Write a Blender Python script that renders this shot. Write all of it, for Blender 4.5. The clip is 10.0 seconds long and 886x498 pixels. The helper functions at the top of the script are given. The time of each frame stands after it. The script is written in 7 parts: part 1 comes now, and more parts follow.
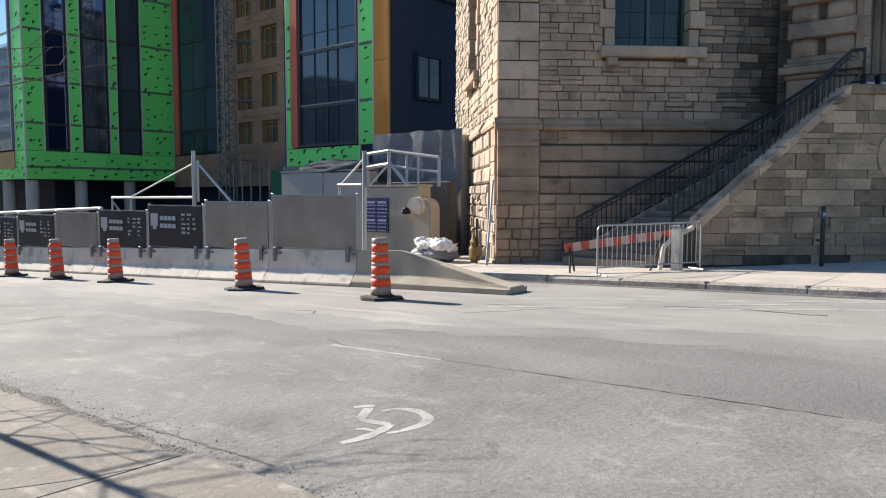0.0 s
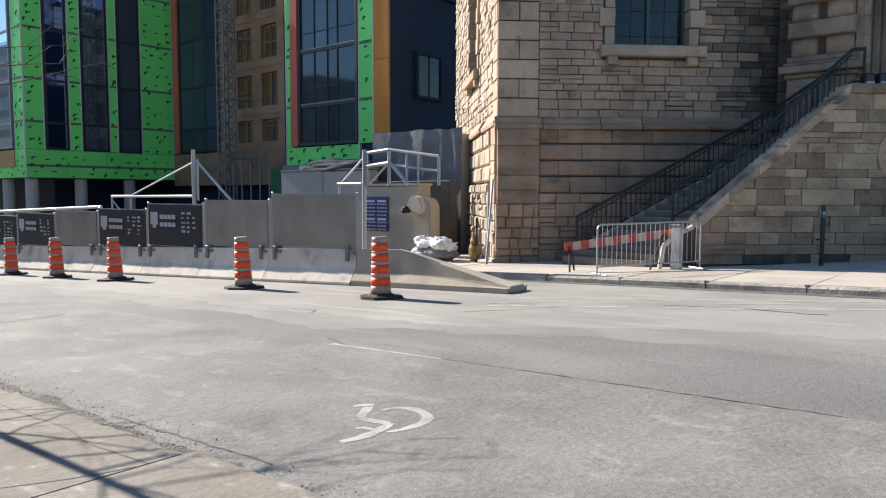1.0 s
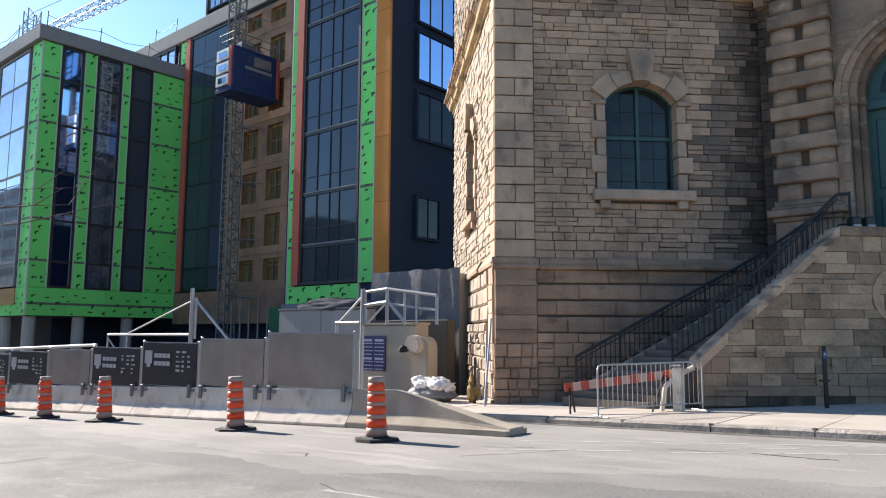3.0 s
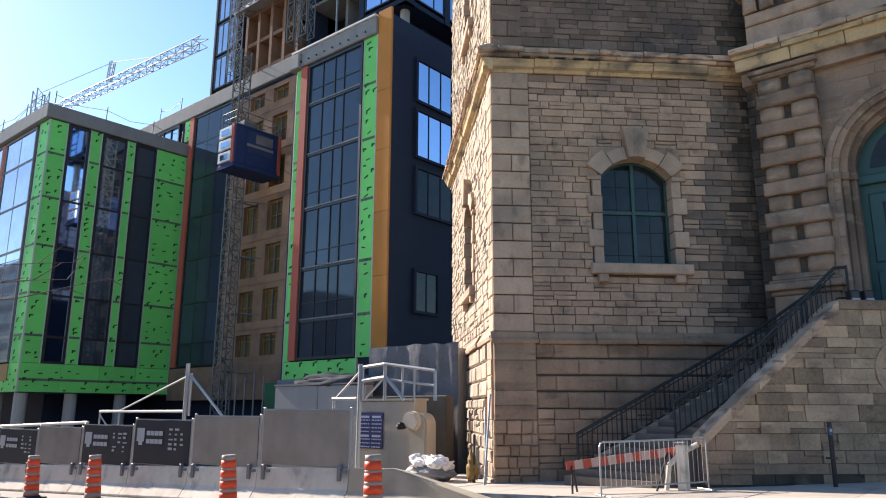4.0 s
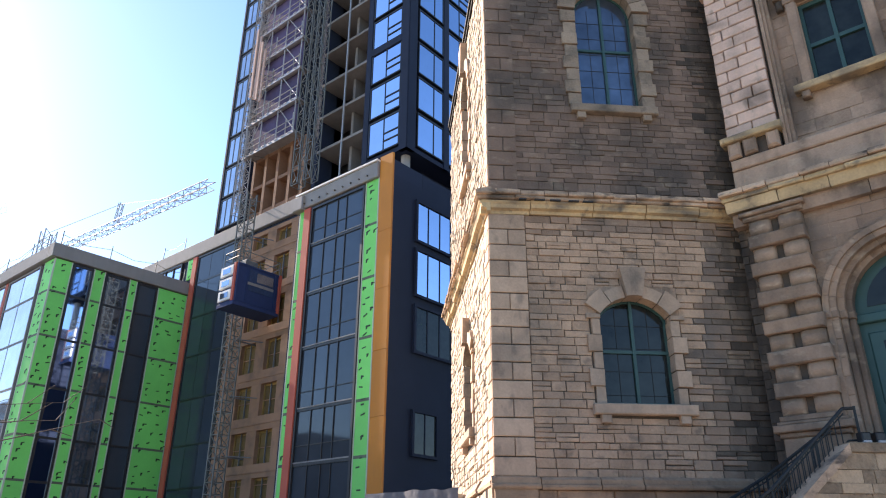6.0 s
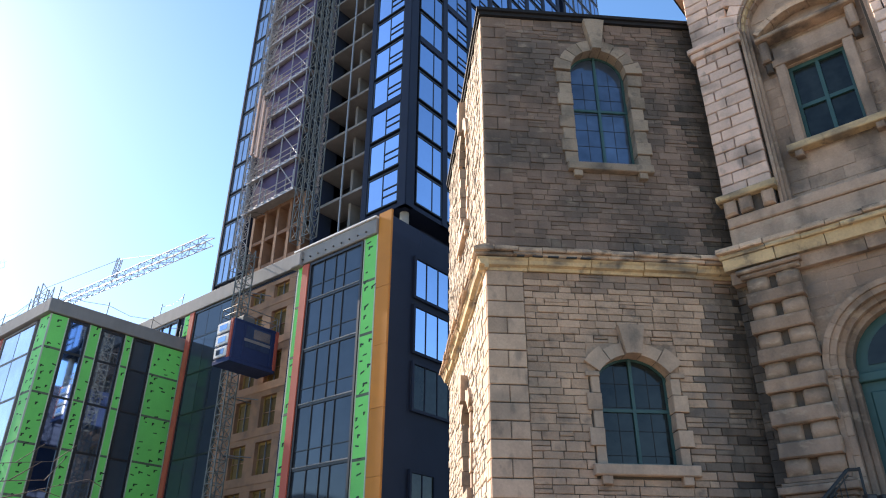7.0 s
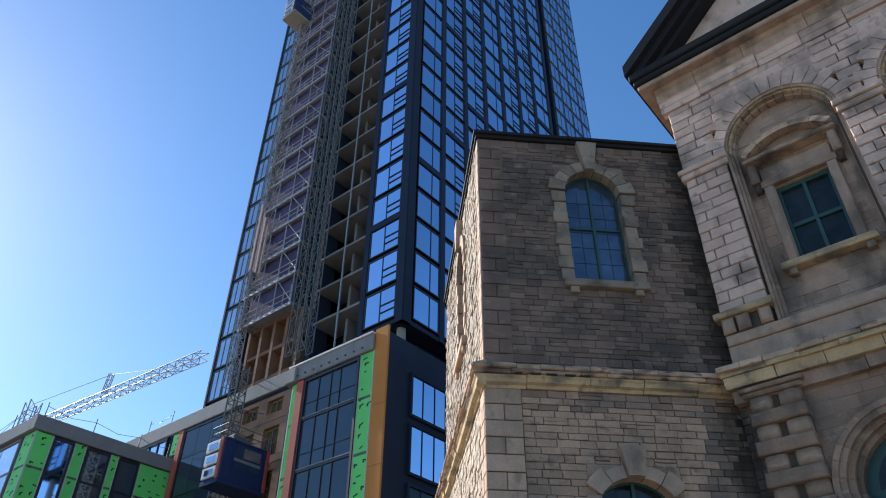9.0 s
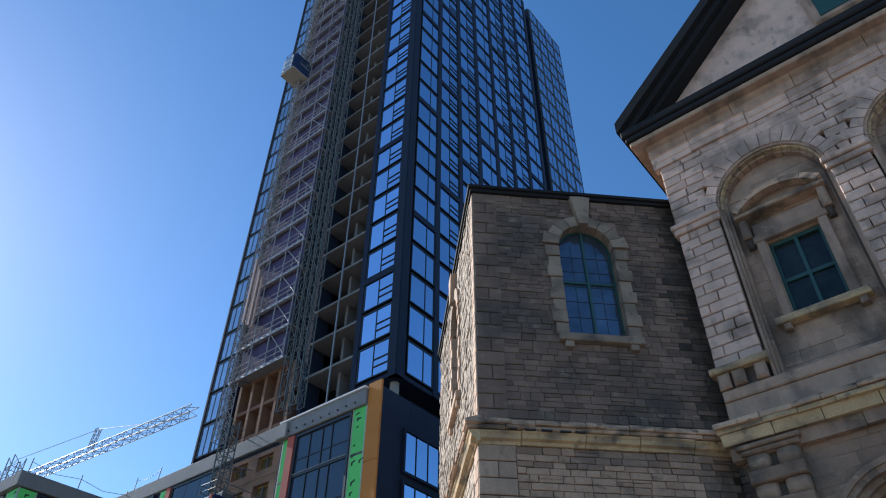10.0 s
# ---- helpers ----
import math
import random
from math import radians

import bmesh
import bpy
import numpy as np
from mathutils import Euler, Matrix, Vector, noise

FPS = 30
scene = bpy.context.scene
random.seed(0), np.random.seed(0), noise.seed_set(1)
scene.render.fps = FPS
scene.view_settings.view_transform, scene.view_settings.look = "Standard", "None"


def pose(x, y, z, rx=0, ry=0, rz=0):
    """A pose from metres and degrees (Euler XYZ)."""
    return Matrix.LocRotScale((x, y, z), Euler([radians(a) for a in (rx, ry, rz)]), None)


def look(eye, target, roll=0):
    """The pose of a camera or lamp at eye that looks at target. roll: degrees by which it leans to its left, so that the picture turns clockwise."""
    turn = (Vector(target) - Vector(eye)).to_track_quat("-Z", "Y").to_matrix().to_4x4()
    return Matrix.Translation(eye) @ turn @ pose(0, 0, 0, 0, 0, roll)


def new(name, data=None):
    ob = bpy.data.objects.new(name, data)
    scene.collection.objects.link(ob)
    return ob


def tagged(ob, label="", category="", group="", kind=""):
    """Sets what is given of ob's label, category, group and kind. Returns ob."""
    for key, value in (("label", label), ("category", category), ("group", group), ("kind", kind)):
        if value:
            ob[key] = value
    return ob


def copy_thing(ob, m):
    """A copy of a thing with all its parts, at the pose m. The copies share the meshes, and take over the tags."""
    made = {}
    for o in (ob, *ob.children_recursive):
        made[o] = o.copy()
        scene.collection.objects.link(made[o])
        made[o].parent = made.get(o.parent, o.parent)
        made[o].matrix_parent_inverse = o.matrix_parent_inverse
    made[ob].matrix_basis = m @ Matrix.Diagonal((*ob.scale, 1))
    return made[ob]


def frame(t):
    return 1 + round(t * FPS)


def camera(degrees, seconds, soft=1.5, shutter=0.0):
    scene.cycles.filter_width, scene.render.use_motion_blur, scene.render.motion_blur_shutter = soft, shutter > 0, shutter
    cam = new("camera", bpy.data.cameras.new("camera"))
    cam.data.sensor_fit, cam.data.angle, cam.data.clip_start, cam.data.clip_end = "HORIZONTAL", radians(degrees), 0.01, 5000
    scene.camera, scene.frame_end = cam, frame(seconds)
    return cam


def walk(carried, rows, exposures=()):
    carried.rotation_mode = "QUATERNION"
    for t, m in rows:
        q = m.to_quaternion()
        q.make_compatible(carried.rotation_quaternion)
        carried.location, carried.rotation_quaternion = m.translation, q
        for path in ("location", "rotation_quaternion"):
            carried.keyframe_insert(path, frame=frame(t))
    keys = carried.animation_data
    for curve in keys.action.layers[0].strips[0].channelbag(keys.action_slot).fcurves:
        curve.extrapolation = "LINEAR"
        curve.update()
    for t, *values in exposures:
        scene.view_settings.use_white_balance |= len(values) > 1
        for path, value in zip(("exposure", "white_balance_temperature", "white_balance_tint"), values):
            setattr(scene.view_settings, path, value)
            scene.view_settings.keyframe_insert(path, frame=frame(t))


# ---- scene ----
cam = camera(62.77, 10.0, soft=1.1)
EYE = (0.0, 0.0, 1.5)
# seconds, tilt, lean, heading: a phone held in one place and tilted up
ROWS = [
    (0.0, 85.840, -0.043, 40.465), (0.5, 85.760, -0.085, 40.574), (1.0, 85.758, -0.096, 40.455),
    (1.5, 86.301, -0.079, 40.391), (2.0, 88.370, -0.163, 40.390), (2.5, 92.771, -0.268, 40.365),
    (4.0, 102.553, -0.174, 40.179), (4.5, 105.306, -0.186, 40.182), (5.0, 107.907, -0.204, 40.137),
    (5.5, 110.686, -0.125, 40.093), (6.0, 113.444, -0.186, 40.092), (7.5, 119.998, -0.321, 39.789),
    (8.0, 122.340, -0.383, 39.733), (8.5, 124.791, -0.376, 39.648), (9.0, 127.010, -0.403, 39.560),
    (9.5, 129.050, -0.375, 39.186), (10.0, 131.224, -0.345, 39.033),
]
walk(cam, [(t, pose(*EYE, rx, ry, rz)) for t, rx, ry, rz in ROWS],
     [(0.0, 1.0, 7050, 10), (2.0, 1.0, 7050, 10), (2.5, 1.05, 7000, 12), (4.0, 1.15, 7400, 16), (4.5, 1.48, 7700, 20), (5.0, 1.6, 7800, 22),
      (6.0, 1.6, 7800, 20), (7.5, 1.3, 7500, 15), (8.5, 0.9, 6850, 12), (9.5, 0.56, 6250, 10), (10.0, 0.5, 6200, 10)])

# ---- light ----
SUN_EL, SUN_DX, SUN_DY = 31.5, -1.0, -0.03
world = bpy.data.worlds.new("sky")
scene.world = world
world.use_nodes = True
wn = world.node_tree
sky = wn.nodes.new("ShaderNodeTexSky")
sky.sky_type, sky.sun_disc = "NISHITA", False
sky.sun_elevation, sky.sun_rotation = radians(SUN_EL), math.atan2(SUN_DX, SUN_DY)
sky.air_density, sky.dust_density, sky.ozone_density = 1.0, 0.2, 3.0
wn.nodes["Background"].inputs["Strength"].default_value = 0.126
hs = wn.nodes.new("ShaderNodeHueSaturation")
hs.inputs["Saturation"].default_value = 1.2
wn.links.new(sky.outputs[0], hs.inputs["Color"])
wn.links.new(hs.outputs[0], wn.nodes["Background"].inputs["Color"])
sun = new("sun", bpy.data.lights.new("sun", "SUN"))
sun.data.energy, sun.data.angle, sun.data.color = 5.0, radians(0.53), (1.0, 0.965, 0.92)
k = math.cos(radians(SUN_EL)) / math.hypot(SUN_DX, SUN_DY)
sun.matrix_world = look((SUN_DX * k * 50, SUN_DY * k * 50, 50 * math.sin(radians(SUN_EL))), (0, 0, 0))


# ---- materials ----
def mat(name, color, rough=0.8, metal=0.0, vary=0.15, scale=3.0, fine=40.0, bump=0.15, island=0.0, obj=0.0, streak=0.0, stain=None, spec=0.5, grain=0.0, fleck=None):
    """Base colour, varied by coarse and fine noise, by mesh island and by object; stain: a second colour in blotches."""
    m = bpy.data.materials.new(name)
    m.use_nodes = True
    n, l = m.node_tree.nodes, m.node_tree.links
    b = n["Principled BSDF"]
    b.inputs["Metallic"].default_value = metal
    b.inputs["Specular IOR Level"].default_value = spec
    co = n.new("ShaderNodeNewGeometry")

    def tex(s, detail=6.0, stretch=(1, 1, 1)):
        mp = n.new("ShaderNodeMapping")
        mp.inputs["Scale"].default_value = stretch
        l.new(co.outputs["Position"], mp.inputs[0])
        t = n.new("ShaderNodeTexNoise")
        t.inputs["Scale"].default_value, t.inputs["Detail"].default_value = s, detail
        l.new(mp.outputs[0], t.inputs[0])
        return t.outputs[0]

    def math_(op, a, c):
        x = n.new("ShaderNodeMath")
        x.operation = op
        for i, v in enumerate((a, c)):
            if isinstance(v, (int, float)):
                x.inputs[i].default_value = v
            else:
                l.new(v, x.inputs[i])
        return x.outputs[0]

    big, small = tex(scale), tex(fine, 4.0)
    f = math_("ADD", math_("MULTIPLY", math_("SUBTRACT", big, 0.5), 2.4 * vary), math_("MULTIPLY", math_("SUBTRACT", small, 0.5), 1.6 * vary))
    if streak:
        f = math_("ADD", f, math_("MULTIPLY", math_("SUBTRACT", tex(1.0, 5.0, (2.5, 2.5, 0.25)), 0.5), 2.4 * streak))
    if island:
        f = math_("ADD", f, math_("MULTIPLY", math_("SUBTRACT", co.outputs["Random Per Island"], 0.5), 2 * island))
    if obj:
        oi = n.new("ShaderNodeObjectInfo")
        f = math_("ADD", f, math_("MULTIPLY", math_("SUBTRACT", oi.outputs["Random"], 0.5), 2 * obj))
    if grain:
        f = math_("ADD", f, math_("MULTIPLY", math_("SUBTRACT", tex(130.0, 2.0), 0.5), 2 * grain))
    f = math_("ADD", f, 1.0)
    mul = n.new("ShaderNodeVectorMath")
    mul.operation = "SCALE"
    l.new(f, mul.inputs["Scale"])
    if stain:
        mx = n.new("ShaderNodeMix")
        mx.data_type = "RGBA"
        ramp = n.new("ShaderNodeMapRange")
        ramp.inputs[1].default_value, ramp.inputs[2].default_value = 0.48, 0.66
        ramp.inputs[4].default_value = stain[3]
        l.new(tex(stain[4], 5.0, stain[5] if len(stain) > 5 else (1, 1, 1)), ramp.inputs[0])
        l.new(ramp.outputs[0], mx.inputs[0])
        mx.inputs[6].default_value, mx.inputs[7].default_value = (*color, 1), (*stain[:3], 1)
        base = mx.outputs[2]
        if fleck:
            m2 = n.new("ShaderNodeMix")
            m2.data_type = "RGBA"
            r2 = n.new("ShaderNodeMapRange")
            r2.inputs[1].default_value, r2.inputs[2].default_value = 0.58, 0.7
            r2.inputs[4].default_value = fleck[3]
            l.new(tex(fleck[4], 9.0, fleck[5]), r2.inputs[0])
            l.new(r2.outputs[0], m2.inputs[0])
            l.new(base, m2.inputs[6])
            m2.inputs[7].default_value = (*fleck[:3], 1)
            base = m2.outputs[2]
        l.new(base, mul.inputs[0])
    else:
        mul.inputs[0].default_value = color
    l.new(mul.outputs[0], b.inputs["Base Color"])
    r = math_("ADD", math_("MULTIPLY", math_("SUBTRACT", small, 0.5), 0.25 if rough > 0.3 else 0.03), rough)
    l.new(r, b.inputs["Roughness"])
    if bump:
        bp = n.new("ShaderNodeBump")
        bp.inputs["Strength"].default_value, bp.inputs["Distance"].default_value = bump, 0.035 if bump >= 0.8 else 0.02
        l.new(math_("ADD", math_("MULTIPLY", small, 0.6), tex(fine * 0.3, 4.0)), bp.inputs["Height"])
        l.new(bp.outputs[0], b.inputs["Normal"])
    return m


ASPHALT = mat("asphalt", (0.155, 0.15, 0.143), 0.88, vary=0.3, scale=0.5, fine=38, bump=0.6, grain=0.45, stain=(0.21, 0.2, 0.185, 0.8, 0.6, (0.35, 1.3, 1)), fleck=(0.27, 0.256, 0.235, 0.5, 0.8, (0.3, 1.6, 1)))
GRAVELLY = mat("coarse_asphalt", (0.185, 0.176, 0.163), 0.92, vary=0.5, scale=0.8, fine=22, bump=0.6, grain=0.95, stain=(0.15, 0.143, 0.134, 0.8, 1.1, (0.8, 1, 1)), fleck=(0.29, 0.275, 0.252, 0.5, 2.6, (0.7, 1.3, 1)))
LINEPAINT = mat("line_paint", (0.38, 0.36, 0.33), 0.85, vary=0.3, scale=3.0, fine=40, bump=0.4, grain=0.35, stain=(0.25, 0.24, 0.22, 0.8, 5.0), fleck=(0.2, 0.19, 0.175, 0.6, 12.0, (1, 1, 1)))
WORN = mat("worn_asphalt", (0.275, 0.258, 0.236), 0.9, vary=0.25, scale=0.6, fine=50, bump=0.4, grain=0.2, stain=(0.2, 0.19, 0.178, 0.7, 0.8, (0.4, 1.3, 1)), fleck=(0.38, 0.36, 0.33, 0.6, 1.3, (0.3, 1.6, 1)))
# base also lowered to make up for twig shadows missing on the slabs
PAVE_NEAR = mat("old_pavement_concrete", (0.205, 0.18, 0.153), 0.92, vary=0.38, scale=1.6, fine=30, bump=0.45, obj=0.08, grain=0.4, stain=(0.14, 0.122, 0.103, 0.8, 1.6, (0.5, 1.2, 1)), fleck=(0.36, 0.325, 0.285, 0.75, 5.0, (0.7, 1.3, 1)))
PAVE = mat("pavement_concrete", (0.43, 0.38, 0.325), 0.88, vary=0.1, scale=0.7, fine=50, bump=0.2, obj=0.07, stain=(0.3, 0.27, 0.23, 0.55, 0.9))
KERB = mat("kerb_concrete", (0.4, 0.355, 0.3), 0.92, vary=0.25, scale=2.5, fine=30, bump=0.8, obj=0.1, stain=(0.2, 0.175, 0.15, 0.7, 3.0, (0.6, 1, 1.5)))
PAINT = mat("road_paint", (0.38, 0.365, 0.33), 0.85, vary=0.35, scale=3.0, fine=40, bump=0.3, stain=(0.24, 0.23, 0.21, 0.95, 6.0))
CRACK = mat("crack_tar", (0.05, 0.048, 0.045), 0.7, vary=0.2, bump=0.1)
PLINTH = mat("plinth_limestone", (0.360, 0.230, 0.148), 0.9, vary=0.3, scale=1.1, fine=12, bump=0.9, island=0.12, obj=0.14, streak=0.2, stain=(0.2, 0.14, 0.097, 0.8, 0.7, (0.5, 0.5, 2.0)), fleck=(0.1, 0.076, 0.058, 0.6, 1.7, (0.6, 0.6, 1.8)))
# for sooty stones, and for the darkest stones in gaps and under ledges
SOOT_DARK = mat("sooty_dark_limestone", (0.1, 0.073, 0.053), 0.92, vary=0.25, scale=1.3, fine=18, bump=0.8, island=0.3, streak=0.3, stain=(0.03, 0.026, 0.022, 0.9, 0.8, (1.5, 1.5, 0.4)), fleck=(0.29, 0.205, 0.138, 0.75, 1.1, (1.2, 1.2, 0.7)))
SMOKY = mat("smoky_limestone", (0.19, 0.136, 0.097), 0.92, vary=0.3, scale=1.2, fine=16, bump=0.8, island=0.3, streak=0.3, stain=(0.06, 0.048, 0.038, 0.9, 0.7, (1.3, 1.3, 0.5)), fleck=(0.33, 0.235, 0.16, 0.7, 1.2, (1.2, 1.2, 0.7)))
MORTAR = mat("mortar", (0.085, 0.065, 0.048), 0.95, vary=0.2, scale=2.0, fine=30, bump=0.4)
STONE = mat("grey_limestone", (0.448, 0.290, 0.192), 0.9, vary=0.3, scale=1.3, fine=14, bump=1.0, island=0.13, obj=0.2, grain=0.15, streak=0.12, stain=(0.235, 0.172, 0.125, 0.75, 0.42, (1, 1, 0.7)), fleck=(0.13, 0.1, 0.078, 0.6, 1.9, (1, 1, 1.6)))
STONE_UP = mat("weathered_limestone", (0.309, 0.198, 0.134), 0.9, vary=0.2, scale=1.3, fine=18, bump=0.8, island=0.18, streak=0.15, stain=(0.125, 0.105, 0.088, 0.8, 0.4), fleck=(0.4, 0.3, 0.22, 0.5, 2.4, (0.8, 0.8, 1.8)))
DRESSED = mat("dressed_limestone", (0.489, 0.330, 0.227), 0.88, vary=0.24, scale=1.5, fine=14, bump=0.6, grain=0.1, island=0.14, obj=0.14, streak=0.1, stain=(0.2, 0.165, 0.13, 0.6, 0.6), fleck=(0.15, 0.12, 0.095, 0.6, 1.6, (1.4, 1.4, 0.8)))
CORNICE = mat("cornice_limestone", (0.580, 0.407, 0.223), 0.88, vary=0.24, scale=1.4, fine=14, bump=0.7, island=0.12, obj=0.1, stain=(0.15, 0.125, 0.1, 0.8, 1.4, (0.6, 0.6, 1.6)), fleck=(0.1, 0.085, 0.07, 0.7, 2.2, (1.5, 1.5, 0.7)))
FRONTSTONE = mat("stained_limestone", (0.402, 0.270, 0.189), 0.9, vary=0.26, scale=1.2, fine=14, bump=0.8, grain=0.12, island=0.12, obj=0.2, streak=0.25, stain=(0.12, 0.09, 0.068, 0.8, 0.8, (1.2, 1.2, 0.6)), fleck=(0.45, 0.34, 0.24, 0.5, 2.4, (0.8, 0.8, 1.6)))
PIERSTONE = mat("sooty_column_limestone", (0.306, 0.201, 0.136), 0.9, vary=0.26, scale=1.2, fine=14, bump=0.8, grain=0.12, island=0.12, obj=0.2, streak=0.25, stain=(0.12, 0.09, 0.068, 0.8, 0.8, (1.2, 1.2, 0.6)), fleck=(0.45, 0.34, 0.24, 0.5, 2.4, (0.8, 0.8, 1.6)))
TANSTONE = mat("tan_rubble_limestone", (0.41, 0.281, 0.176), 0.9, vary=0.36, scale=1.6, fine=14, bump=1.2, obj=0.37, grain=0.15, streak=0.1, stain=(0.25, 0.175, 0.115, 0.8, 0.9, (1, 1, 1.4)), fleck=(0.12, 0.09, 0.07, 0.5, 2.0, (1, 1, 1.6)))
# STONE's copy for the sunlit FL side, the sun's effect put into its colour
SUNSTONE = mat("sunlit_rubble_limestone", (0.42, 0.332, 0.25), 0.92, vary=0.3, scale=1.5, fine=14, bump=1.0, island=0.2, obj=0.18, grain=0.2, stain=(0.26, 0.2, 0.15, 0.7, 1.2), fleck=(0.14, 0.105, 0.08, 0.6, 2.6, (1, 1, 1.3)))
PALESTONE = mat("pale_rusticated_limestone", (0.645, 0.446, 0.345), 0.9, vary=0.2, scale=1.4, fine=14, bump=0.7, grain=0.1, island=0.12, obj=0.15, streak=0.12, stain=(0.24, 0.18, 0.14, 0.7, 0.8), fleck=(0.15, 0.12, 0.095, 0.5, 1.9, (1.4, 1.4, 0.8)))
WEATHERED = mat("weathered_coping_limestone", (0.528, 0.356, 0.237), 0.92, vary=0.3, scale=1.8, fine=16, bump=1.0, grain=0.15, island=0.15, obj=0.28, streak=0.1, stain=(0.13, 0.1, 0.078, 0.9, 1.6, (0.7, 0.7, 1.4)), fleck=(0.07, 0.058, 0.048, 0.8, 3.0, (0.6, 0.6, 2.0)))
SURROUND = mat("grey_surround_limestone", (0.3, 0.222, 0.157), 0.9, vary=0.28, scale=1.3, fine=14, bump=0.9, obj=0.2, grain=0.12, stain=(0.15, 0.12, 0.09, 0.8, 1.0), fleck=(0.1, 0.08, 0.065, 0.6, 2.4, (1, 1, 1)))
WALL_UP = mat("dark_brown_limestone", (0.226, 0.147, 0.106), 0.92, vary=0.22, scale=1.3, fine=18, bump=0.8, island=0.22, obj=0.15, streak=0.15, stain=(0.1, 0.08, 0.065, 0.8, 0.4), fleck=(0.36, 0.27, 0.19, 0.45, 2.4, (0.8, 0.8, 1.8)))
ROOF = mat("roof_metal", (0.022, 0.021, 0.022), 0.8, vary=0.15, bump=0.1, spec=0.2)
GREENPAINT = mat("green_paint", (0.022, 0.075, 0.068), 0.55, vary=0.12, fine=30, bump=0.1)
GLASS = mat("window_glass", (0.016, 0.021, 0.02), 0.06, vary=0.8, scale=1.3, fine=4.0, bump=0.04, spec=0.3, obj=0.4)
STREETGLASS = mat("blue_tinted_glass", (0.255, 0.336, 0.450), 0.05, metal=0.9, vary=0.3, scale=0.35, fine=1.2, bump=0.02, obj=0.3)
# blotchy blue base puts the upper panes' sky reflection into the colour
SKYGLASS = mat("sky_tinted_window_glass", (0.1, 0.135, 0.18), 0.06, metal=0.6, vary=0.55, scale=0.8, fine=2.5, bump=0.05, obj=0.5)
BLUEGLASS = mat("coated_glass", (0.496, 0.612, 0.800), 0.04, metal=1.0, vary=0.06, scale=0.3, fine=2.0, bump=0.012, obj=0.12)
PODGLASS = mat("tinted_glass", (0.05, 0.068, 0.088), 0.05, metal=0.3, spec=0.35, vary=0.15, scale=0.3, fine=1.5, bump=0.015, obj=0.25)
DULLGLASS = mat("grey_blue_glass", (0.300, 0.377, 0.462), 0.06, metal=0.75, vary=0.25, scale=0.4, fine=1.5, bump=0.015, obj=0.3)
GREYFRAME = mat("grey_window_frame", (0.085, 0.1, 0.12), 0.5, vary=0.15, bump=0.05)
NAVY = mat("navy_cladding", (0.02, 0.029, 0.052), 0.7, vary=0.15, scale=0.6, fine=12, bump=0.05, obj=0.15, spec=0.15)
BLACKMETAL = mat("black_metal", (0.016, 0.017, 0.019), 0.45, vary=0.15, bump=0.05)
MEMBRANE = mat("green_membrane", (0.135, 0.679, 0.140), 0.6, vary=0.1, scale=0.9, fine=14, bump=0.15, obj=0.09, island=0.05)
TAPE = mat("membrane_tape", (0.42, 0.5, 0.38), 0.6, vary=0.15, bump=0.1)
SEAM = mat("dark_seam_strip", (0.1, 0.13, 0.085), 0.7, vary=0.35, scale=1.5, fine=8, bump=0.2)
INK = mat("dark_ink", (0.012, 0.03, 0.01), 0.6, vary=0.1, bump=0)
ORANGE = mat("orange_sheathing", (0.52, 0.19, 0.022), 0.7, vary=0.12, scale=0.8, fine=16, bump=0.15, obj=0.08)
REDSTRIP = mat("red_oxide_strip", (0.5, 0.1, 0.06), 0.7, vary=0.12, scale=0.8, bump=0.1, obj=0.06)
BROWN = mat("brown_sheathing", (0.32, 0.17, 0.1), 0.85, vary=0.15, scale=0.7, fine=14, bump=0.2, obj=0.1, stain=(0.14, 0.09, 0.065, 0.6, 0.8))
PLY = mat("plywood", (0.24, 0.145, 0.04), 0.8, vary=0.25, scale=1.5, fine=10, bump=0.1, obj=0.2)
DARKPLY = mat("dark_plywood", (0.13, 0.08, 0.024), 0.8, vary=0.45, scale=1.2, fine=6, bump=0.1, obj=0.3)
RAWWOOD = mat("formwork_wood", (0.247, 0.128, 0.076), 0.8, vary=0.2, bump=0.2)
CONC = mat("raw_concrete", (0.33, 0.315, 0.29), 0.88, vary=0.13, scale=0.6, fine=24, bump=0.25, obj=0.08, streak=0.12)
# CONC darkened for the open tower bays, their shade put into the colour
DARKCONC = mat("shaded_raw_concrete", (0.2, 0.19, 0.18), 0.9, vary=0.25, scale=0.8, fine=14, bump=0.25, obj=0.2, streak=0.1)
CRANEGREY = mat("crane_grey_paint", (0.36, 0.37, 0.385), 0.5, vary=0.15, bump=0.03)
BARRIER = mat("barrier_concrete", (0.66, 0.59, 0.49), 0.9, vary=0.12, scale=1.2, fine=40, bump=0.3, obj=0.08, streak=0.1, stain=(0.4, 0.355, 0.3, 0.6, 1.3), fleck=(0.2, 0.18, 0.15, 0.4, 2.6, (1, 1, 1)))
PARAPET = mat("parapet_flashing", (0.222, 0.215, 0.207), 0.7, vary=0.14, scale=0.9, bump=0.1, streak=0.1)
STEEL = mat("galvanised_steel", (0.42, 0.42, 0.42), 0.5, metal=0.7, vary=0.12, fine=30, bump=0.05)
DARKSTEEL = mat("dark_scaffold_steel", (0.2, 0.205, 0.215), 0.55, metal=0.5, vary=0.25, bump=0.05)
# STEEL dimmed for the hoist mast, its shade put into the colour
GREYSTEEL = mat("dull_galvanised_steel", (0.17, 0.18, 0.17), 0.6, metal=0.4, vary=0.25, bump=0.05)
SCAFSTEEL = mat("scaffold_tube_steel", (0.364, 0.350, 0.350), 0.45, metal=0.25, vary=0.25, bump=0.05, obj=0.2)
